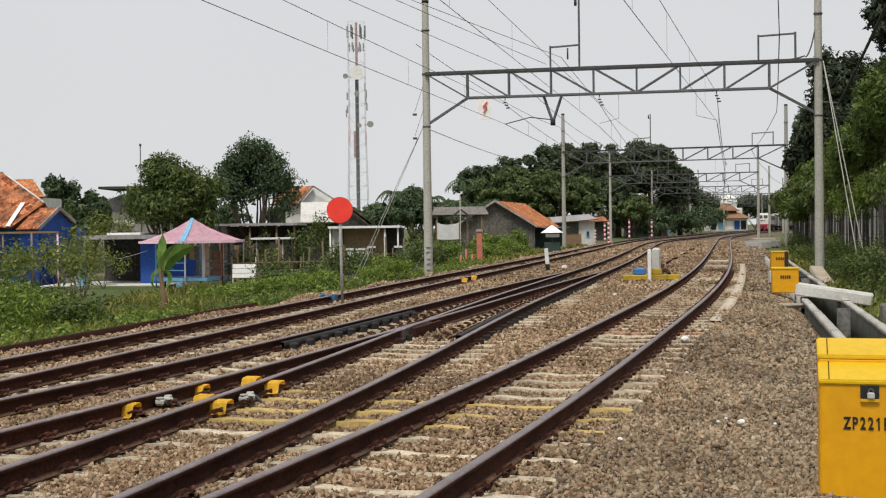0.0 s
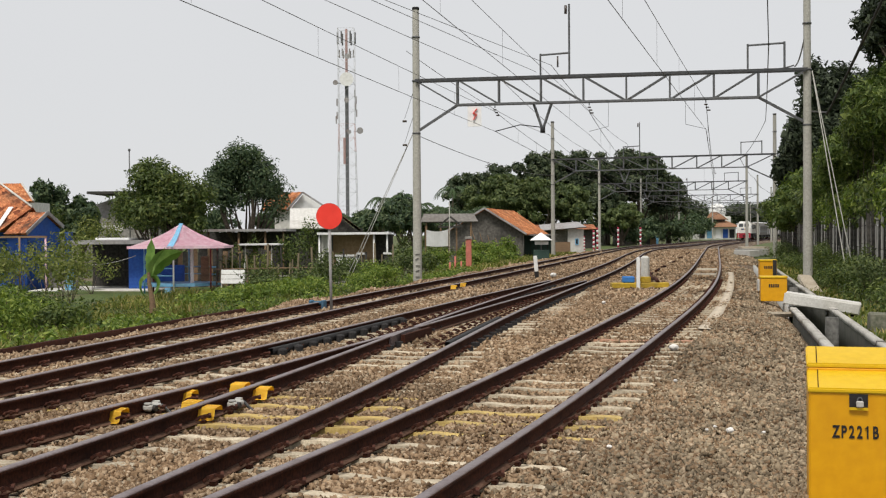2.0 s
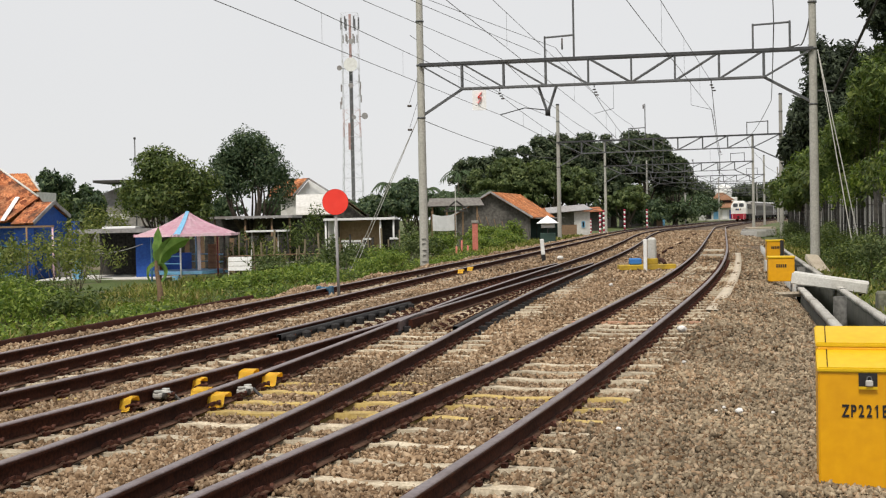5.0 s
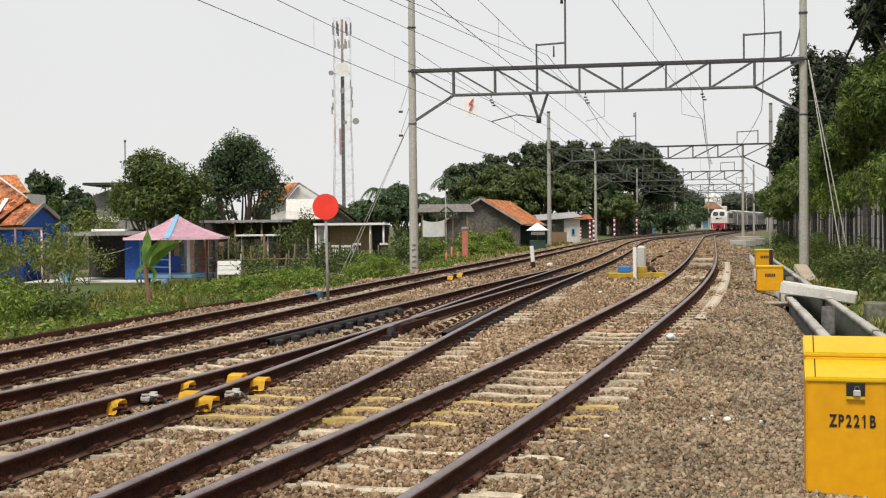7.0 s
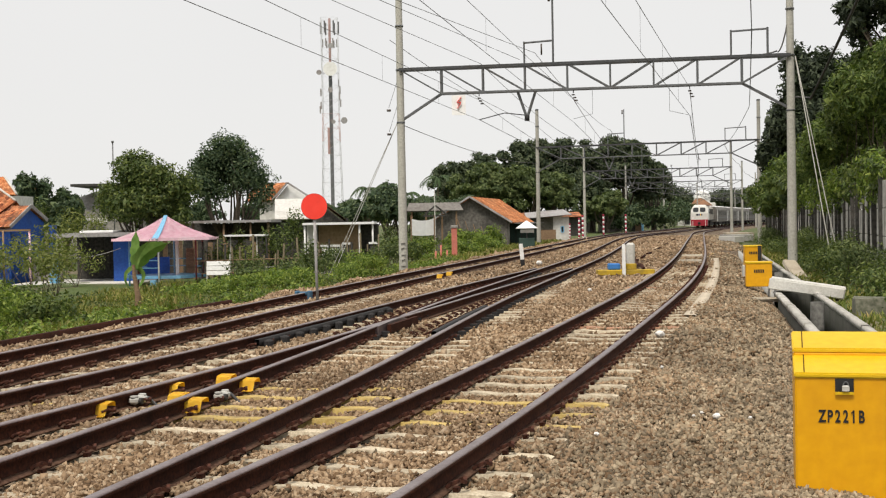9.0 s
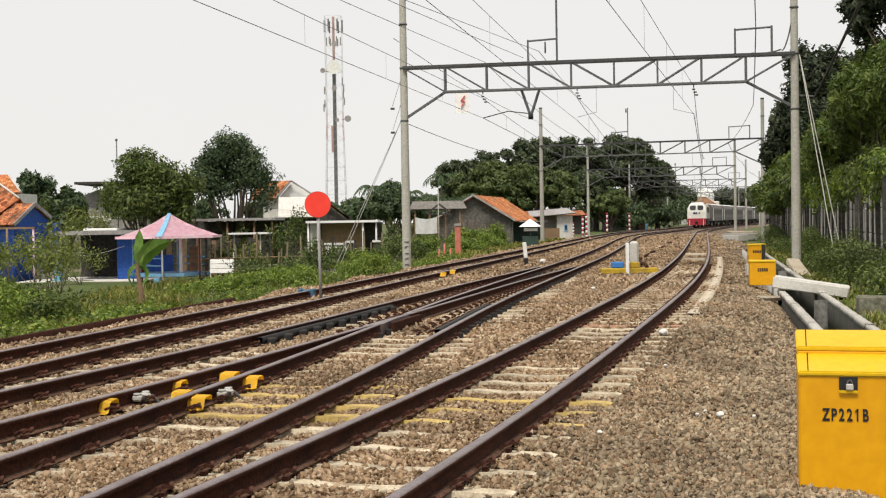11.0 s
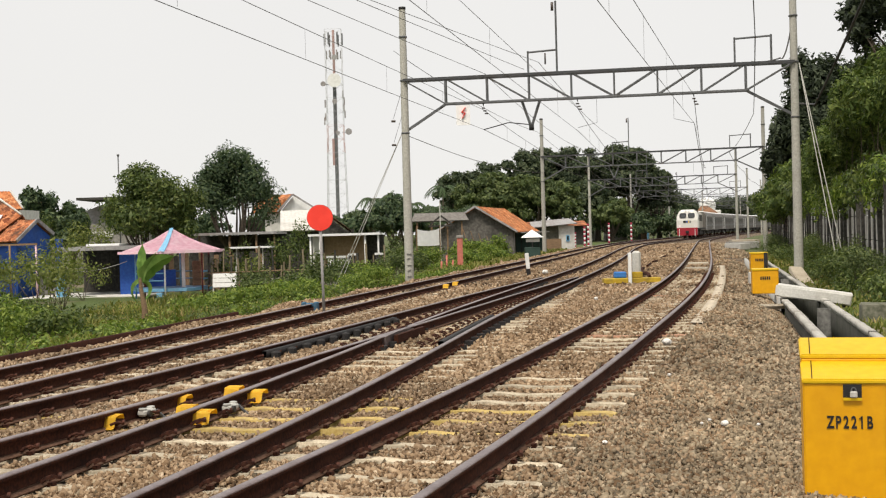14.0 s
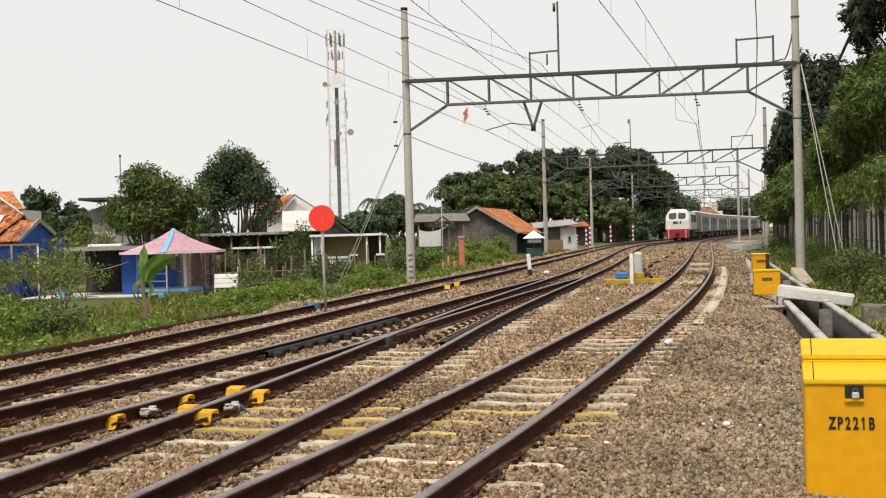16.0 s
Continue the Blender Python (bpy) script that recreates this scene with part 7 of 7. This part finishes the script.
def loco():
    ob = thing("locomotive", Matrix(), "cream-white diesel locomotive with a red front skirt and dark cab windows", "locomotive")
    bm = bmesh.new()
    loft(bm, [outline(0.0, 1.3, 1.35, 2.35, 0.05, 0.03), outline(0.02, 1.36, 1.3, 2.45, 0.06, 0.03), outline(0.32, 1.36, 1.3, 3.35, 0.8, 0.24),
              outline(0.55, 1.38, 1.3, 3.7, 0.85, 0.32), outline(2.6, 1.38, 1.3, 3.72, 0.85, 0.32), outline(2.62, 1.3, 1.3, 3.6, 0.6, 0.26)])
    cab = part("cab", bm, TRAIN_WHITE, ob, "cream-white cab")
    bm = bmesh.new()
    loft(bm, [outline(2.63, 1.05, 1.3, 3.5, 0.4, 0.2), outline(15.0, 1.05, 1.3, 3.5, 0.4, 0.2), outline(15.5, 0.95, 1.3, 3.2, 0.4, 0.2)])
    part("hood", bm, HOOD, ob, "cream engine hood, toned down for its shaded side")
    box_part("roof_gear", (-0.6, 0.6, 4, 13, 3.5, 3.68), STEEL_DARK, ob, "dark roof grilles", bevel=0.05)
    for k in range(5):
        box_part("side_grille", (-1.07, 1.07, 4.2 + 2 * k, 5.6 + 2 * k, 2.2, 3.1), STEEL_DARK, ob)
    # windscreen panes with rounded corners, lying on the sloping front
    for s in (-1, 1):
        bm = bmesh.new()
        pts = []
        for i in range(20):
            a = math.tau * i / 20
            ca, sa = math.cos(a), math.sin(a)
            pts.append((0.44 * math.copysign(abs(ca) ** 0.5, ca), 0.35 * math.copysign(abs(sa) ** 0.55, sa)))
        z = 2.92
        f = [bm.verts.new((s * 0.54 + p, -0.028 + 0.02 + (z + q - 2.45) * 0.333 - 0.03, z + q)) for p, q in pts]
        bm.faces.new(f)
        bmesh.ops.solidify(bm, geom=bm.faces[:], thickness=0.02)
        part("windscreen", bm, GLASS_CAB, cab, "grey rounded windscreen")
    for i, (w, c) in enumerate([(0.2, BLACK), (0.16, BLACK), (0.2, BLUE), (0.14, ORANGE_YELLOW), (0.16, BLACK)]):
        box_part("emblem_bar", (-0.5 + i * 0.2, -0.5 + i * 0.2 + w, -0.03, -0.005, 1.98, 2.26), c, cab)
    bm = bmesh.new()
    loft(bm, [[(-1.25, -0.25, 0.35), (1.25, -0.25, 0.35), (1.32, -0.12, 1.34), (-1.32, -0.12, 1.34)], [(-1.3, 0.8, 0.35), (1.3, 0.8, 0.35), (1.32, 0.8, 1.34), (-1.32, 0.8, 1.34)]])
    part("pilot", bm, TRAIN_RED, ob, "red front skirt")
    box_part("walkway", (-1.38, 1.38, 0.8, 15.6, 1.12, 1.3), STEEL_DARK, ob, "dark frame edge", bevel=0.02)
    box_part("coupler", (-0.2, 0.2, -0.55, -0.1, 0.62, 0.95), STEEL_DARK, ob, bevel=0.05)
    for s in (-1, 1):
        rod_part("buffer_beam_step", (s * 1.0, -0.3, 0.25), (s * 1.0, -0.3, 1.2), 0.04, WHITE_PAINT, ob, sides=6)
        rod_part("headlamp", (s * 0.22, 0.33, 3.5), (s * 0.22, 0.24, 3.5), 0.11, CLOTH_WHITE, ob, sides=12)
        box_part("side_window", (s * 1.39, s * 1.405, 1.0, 2.0, 2.35, 3.0), GLASS_DARK, cab)
        box_part("tail_lamp", (s * 0.95 - 0.09, s * 0.95 + 0.09, -0.02, 0.0, 1.5, 1.68), CLOTH_WHITE, cab)
        box_part("fuel_tank", (s * 0.5, s * 1.2, 6.3, 9.3, 0.35, 1.1), STEEL_DARK, ob, bevel=0.1)
    bogie(ob, 3.2, 3)
    bogie(ob, 12.3, 3)
    return ob


GLASS_COACH = worn("brown_tinted_glass", (0.03, 0.026, 0.022), (0.05, 0.044, 0.038), rough=0.5, bump=0, spec=0.15)


def coach():
    ob = thing("passenger_coach", Matrix(), "silver-grey passenger coach with a dark window band", "coach", "coaches of the train")
    bm = bmesh.new()
    loft(bm, [outline(0.25, 1.4, 0.95, 3.5, 0.55, 0.2), outline(0.35, 1.46, 0.9, 3.55, 0.6, 0.22), outline(19.85, 1.46, 0.9, 3.55, 0.6, 0.22), outline(19.95, 1.4, 0.95, 3.5, 0.55, 0.2)])
    body = part("body", bm, SILVER, ob)
    bm = bmesh.new()
    loft(bm, [outline(0.6, 0.95, 3.5, 3.68, 0.12, 0.1), outline(19.6, 0.95, 3.5, 3.68, 0.12, 0.1)])
    part("roof", bm, CLOTH_WHITE, ob, "pale roof panel")
    for s in (-1, 1):
        for k in range(9):
            y = 2.3 + k * 1.75
            box_part("window", (s * 1.455, s * 1.475, y, y + 1.25, 2.05, 2.75), GLASS_COACH, body)
        for y in (0.9, 18.3):
            box_part("door", (s * 1.455, s * 1.47, y, y + 0.8, 1.0, 2.9), CLOTH_WHITE, body, "pale door")
        box_part("stripe", (s * 1.455, s * 1.468, 0.5, 19.7, 1.55, 1.72), STEEL_GREY, body, "darker grey stripe")
    box_part("underframe_box", (-1.1, 1.1, 7, 13, 0.4, 0.92), STEEL_DARK, ob, bevel=0.05)
    bogie(ob, 3.0, 2)
    bogie(ob, 17.2, 2)
    box_part("gangway", (-0.5, 0.5, -0.1, 0.3, 1.05, 3.0), BLACK, ob, "black gangway bellows")
    return ob


engine = loco()
coaches = [coach()]
for k in range(6):
    coaches.append(copy_thing(coaches[0], Matrix()))


# ---- sleepers, clips and ballast stones ----
def sleeper_mesh(name, length, mat):
    bm = bmesh.new()
    h = length / 2
    prof = [(-0.11, -0.36), (0.11, -0.36), (0.068, -0.156), (-0.068, -0.156)]
    secs = [[(x, a, z - dz) for a, z in prof] for x, dz in ((-h, 0.012), (-h + 0.05, 0.0), (-0.35, 0.0), (-0.15, 0.012), (0.15, 0.012), (0.35, 0.0), (h - 0.05, 0.0), (h, 0.012))]
    rings = [[bm.verts.new(p) for p in s] for s in secs]
    for a, b in zip(rings, rings[1:]):
        for i in range(4):
            bm.faces.new((a[i], a[(i + 1) % 4], b[(i + 1) % 4], b[i]))
    bm.faces.new(rings[0])
    bm.faces.new(rings[-1][::-1])
    bmesh.ops.recalc_face_normals(bm, faces=bm.faces)
    me = bpy.data.meshes.new(name)
    bm.to_mesh(me)
    bm.free()
    me.materials.append(mat)
    return me


def clip_mesh():
    """Bent spring clip with its cast shoulder, on the rail foot."""
    bm = bmesh.new()
    box(bm, 0.08, 0.115, -0.03, 0.03, -0.175, -0.128)
    path = [(0.05, -0.05, -0.122), (0.085, -0.06, -0.094), (0.13, -0.045, -0.078), (0.155, 0.0, -0.098), (0.135, 0.05, -0.08), (0.095, 0.06, -0.1), (0.055, 0.035, -0.122)]
    for a, b in zip(path, path[1:]):
        beam(bm, a, b, 0.021, 0.021)
    me = bpy.data.meshes.new("clip")
    bm.to_mesh(me)
    bm.free()
    me.materials.append(CLIP_STEEL)
    return me


S_GREY, S_YEL, S_RED = sleeper_mesh("sleeper", 2.0, SLEEPER), sleeper_mesh("sleeper_painted", 2.0, SLEEPER_YELLOW), sleeper_mesh("sleeper_dusted", 2.0, SLEEPER_RED)
BEARER = sleeper_mesh("long_bearer", 3.2, SLEEPER)
CLIP = clip_mesh()
clip_verts = np.array([v.co[:] for v in CLIP.vertices])
clip_quads = np.array([p.vertices[:] for p in CLIP.polygons])
far_v, far_f, fc_v, fc_f = [], [], [], []
sl_v = np.array([v.co[:] for v in S_GREY.vertices])
sl_q = np.array([p.vertices[:] for p in S_GREY.polygons])
own_clips = 0
sleeper_spots = []
PITCH = 0.6
for line, parent, y0, y1, near in ((T1, t1, 3.5, 130, 40), (T2, t2, 4.5, 130, 34), (T3, t3, 5.0, 17.2, 20), (T4, t4, 8, 130, 34)):
    # the same pitch goes on behind the viewer
    for k in range(1, 18):
        yb = float(line.y_of(float(line.s_of(y0)) - PITCH * k))
        if yb > -9:
            sl = new("sleeper", S_GREY)
            sl.parent, sl.matrix_basis = parent, pose(float(line.at(yb)), yb, 0, 0, 0, line.turn(yb))
    s = float(line.s_of(y0))
    i = 0
    while True:
        y = float(line.y_of(s))
        if y > y1:
            break
        x, turn = float(line.at(y)), line.turn(y)
        jig = random.uniform(-1.2, 1.2)
        bearer = line is T2 and 17.0 < y < 32
        m = pose(x - (0.45 if bearer else 0), y, random.uniform(-0.006, 0.004), 0, 0, turn + jig)
        paint = (line is T1 and 9.5 < y < 11.3) or (line is T2 and 10.2 < y < 12.6) or (line is T3 and 10.5 < y < 11.3)
        red = line is T1 and (17.8 < y < 18.4 or 28.4 < y < 29)
        if y < near:
            sl = new("sleeper", S_YEL if paint else S_RED if red else BEARER if bearer else S_GREY)
            sl.parent, sl.matrix_basis = parent, m
            for u in (-HALF, HALF):
                for flip in (0, 180):
                    cm = pose(u, 0, 0, 0, 0, flip)
                    if own_clips < 290 and y < 24:
                        c = new("clip", CLIP)
                        c.parent, c.matrix_basis = sl, cm
                        own_clips += 1
                    else:
                        fc_f.append(clip_quads + len(fc_v) * len(clip_verts))
                        fc_v.append(clip_verts @ np.array((m @ cm).to_3x3()).T + np.array((m @ cm).translation))
        else:
            far_f.append(sl_q + len(far_v) * len(sl_v))
            m = m @ Matrix.Translation((0, 0, -0.052))
            far_v.append(sl_v @ np.array(m.to_3x3()).T + np.array(m.translation))
        s += PITCH
        i += 1
tagged(raw_mesh("far_sleepers", np.concatenate(far_v), np.concatenate(far_f), SLEEPER), "distant concrete sleepers half buried in ballast", "sleepers", kind="stuff")
tagged(raw_mesh("far_clips", np.concatenate(fc_v), np.concatenate(fc_f), CLIP_STEEL), "rusty rail clips along the tracks", "rail clips", kind="stuff")

# turnout: check rails, frog block and dark chairs
frog = thing("turnout_frog", pose(-0.52, 18.2, -0.02, 0, 0, -13.5), "worn brown steel frog where two rails meet", "turnout frog")
bm = bmesh.new()
loft(bm, [[(-0.1, -0.75, -0.13), (0.1, -0.75, -0.13), (0.1, -0.75, 0.015), (-0.1, -0.75, 0.015)], [(-0.06, 0.2, -0.13), (0.06, 0.2, -0.13), (0.05, 0.2, 0.02), (-0.05, 0.2, 0.02)],
          [(-0.05, 1.2, -0.13), (0.05, 1.2, -0.13), (0.04, 1.2, 0.015), (-0.04, 1.2, 0.015)]])
part("nose", bm, RAIL_HEAD, frog)
for s in (-1, 1):
    rod_part("wing_rail", (s * 0.14, -0.3, -0.06), (s * 0.17, 1.3, -0.06), 0.06, RAIL_SIDE, frog, sides=4, h=0.12)
ck = thing("check_rail", Matrix(), "dark check rail with block chairs beside the running rail", "check rail")
sweep("bar", T3, np.arange(16.0, 22.2, 0.5), -HALF + 0.11, [(-0.03, -0.13), (0.03, -0.13), (0.035, -0.04), (-0.035, -0.04)], STEEL_DARK, ck)
for k in range(11):
    x, y = T3.beside(16.2 + k * 0.56, -HALF + 0.19)
    ch = box_part("chair", (-0.05, 0.05, -0.08, 0.08, -0.2, -0.06), STEEL_DARK, ck, bevel=0.02)
    ch.matrix_basis = pose(float(x), float(y), 0, 0, 0, T3.turn(18))
ck2 = thing("check_rail", Matrix(), "dark check rail with block chairs beside the running rail", "check rail")
sweep("bar", T2, np.arange(16.5, 22.0, 0.5), HALF - 0.11, [(-0.03, -0.13), (0.03, -0.13), (0.035, 0.0), (-0.035, 0.0)], STEEL_DARK, ck2)
for k in range(34):
    y = 17 + k * 0.6
    for line, u in ((T2, HALF + 0.1), (T3, -HALF - 0.1), (T2, -HALF + 0.1)):
        if y > 37.5:
            continue
        x, yy = line.beside(y, u)
        ch = box_part("slide_chair", (-0.06, 0.06, -0.05, 0.05, -0.17, -0.1), STEEL_DARK, ck2)
        ch.matrix_basis = pose(float(x), float(yy), 0, 0, 0, line.turn(y))


def scatter_stones(name, count, ya, yb, size, seed, power=1.0):
    """Crushed stones with flat broken faces, thick between the sleepers, clear of the rails."""
    r = np.random.default_rng(seed)
    y = ya + (yb - ya) * r.random(count) ** power
    x0, x1 = np.maximum(left_edge(y) + 0.05, -0.40 * y), np.minimum(right_edge(y) - 0.1, 0.40 * y)
    x = x0 + (x1 - x0) * r.random(count)
    keep = np.ones(count, bool)
    drop = np.zeros(count)
    for line, lim in ((T1, 500), (T2, 500), (T3, 17.4), (T4, 500)):
        s, u = line.offset_of(x, np.minimum(y, line.y[-1] - 1))
        inside = y < lim
        for q in (-HALF, HALF):
            keep &= ~(inside & (np.abs(u - q) < 0.085))
        y0 = {id(T1): 3.5, id(T2): 4.5, id(T3): 5.0, id(T4): 8.0}[id(line)]
        ph = np.abs((s - line.s_of(y0) + PITCH / 2) % PITCH - PITCH / 2)
        on = inside & (np.abs(u) < 1.02) & (ph < 0.086)
        bare = 0.07 if line is T1 else 0.3 if line is T2 else 0.65
        keep &= ~(on & (r.random(count) > np.where(np.abs(u) < 0.45, bare * 1.6, bare)))
        keep &= ~(inside & (np.abs(np.abs(u) - HALF) < 0.17) & (ph < 0.14))
        drop = np.where(inside & (np.abs(u) < 1.0), 0.012, drop)
    x, y, drop = x[keep], y[keep], drop[keep]
    n = len(x)
    z = bed_z(x, y) + 0.006 + 0.04 * r.random(n) - drop * 0.4
    chip = np.array([(0, 0.9, -0.5), (-0.78, -0.5, -0.5), (0.78, -0.5, -0.5), (0.1, 0.7, 0.5), (-0.66, -0.42, 0.5), (0.66, -0.42, 0.5)]) * 0.72
    sides = np.array([(0, 2, 1), (3, 4, 5), (0, 1, 4), (0, 4, 3), (1, 2, 5), (1, 5, 4), (2, 0, 3), (2, 3, 5)])
    sz = size * (0.55 + 0.8 * r.random(n)) * (1 + 0.5 * (r.random(n) < 0.07))
    dims = sz[:, None] * np.stack([0.75 + 0.45 * r.random(n), 0.95 + 0.5 * r.random(n), 0.6 + 0.45 * r.random(n)], 1)
    v = chip[None] + (r.random((n, 6, 3)) - 0.5) * 0.42
    v = v * dims[:, None, :]
    q = r.normal(size=(n, 4))
    q /= np.linalg.norm(q, axis=1)[:, None]
    w, a, b, c = q.T
    R = np.stack([np.stack([1 - 2 * (b * b + c * c), 2 * (a * b - c * w), 2 * (a * c + b * w)], -1),
                  np.stack([2 * (a * b + c * w), 1 - 2 * (a * a + c * c), 2 * (b * c - a * w)], -1),
                  np.stack([2 * (a * c - b * w), 2 * (b * c + a * w), 1 - 2 * (a * a + b * b)], -1)], 1)
    v = np.einsum("nij,nkj->nki", R, v) + np.stack([x, y, z], 1)[:, None, :]
    f = (np.arange(n)[:, None, None] * 6 + sides[None]).reshape(-1, 3)
    ob = raw_mesh(name, v.reshape(-1, 3), f, STONE)
    # fresher grey stone on the shoulder outside the near track
    ob.data.materials.append(STONE_GREY)
    s, u = T1.offset_of(x, np.minimum(y, T1.y[-1] - 1))
    grey = r.random(n) < np.interp(u, [0.4, 1.2, 2.2], [0.05, 0.5, 0.75])
    ob.data.polygons.foreach_set("material_index", np.repeat(grey.astype(np.int32), 8))
    return tagged(ob, "loose grey-brown crushed stones of the track bed", "ballast stones", kind="stuff")


scatter_stones("ballast_stones", 140000, 5.2, 13.5, 0.03, 1, 1.1)
scatter_stones("ballast_stones_beyond", 80000, 13.5, 30, 0.041, 2, 1.25)
scatter_stones("ballast_stones_far", 20000, 30, 62, 0.065, 3, 1.2)
scatter_stones("ballast_stones_distant", 12000, 62, 118, 0.11, 4, 1.1)


# ---- the train comes up the middle track at an even pace ----
def motions():
    start = float(T2.s_of(257.5))
    speed = 7.6
    for i, car in enumerate([engine] + coaches):
        back = 0 if i == 0 else 16.6 + 20.4 * (i - 1)
        long = 15.6 if i == 0 else 20.0
        rows = []
        for t in range(0, 17):
            s = start - speed * t + back
            y1, y2 = float(T2.y_of(s + 2.5)), float(T2.y_of(s + long - 2.5))
            x1, x2 = float(T2.at(y1)), float(T2.at(y2))
            a = math.atan2(x2 - x1, y2 - y1)
            rows.append((t, pose(x1 - 2.5 * math.sin(a), y1 - 2.5 * math.cos(a), 0, 0, 0, -math.degrees(a))))
        walk(car, rows)


motions()
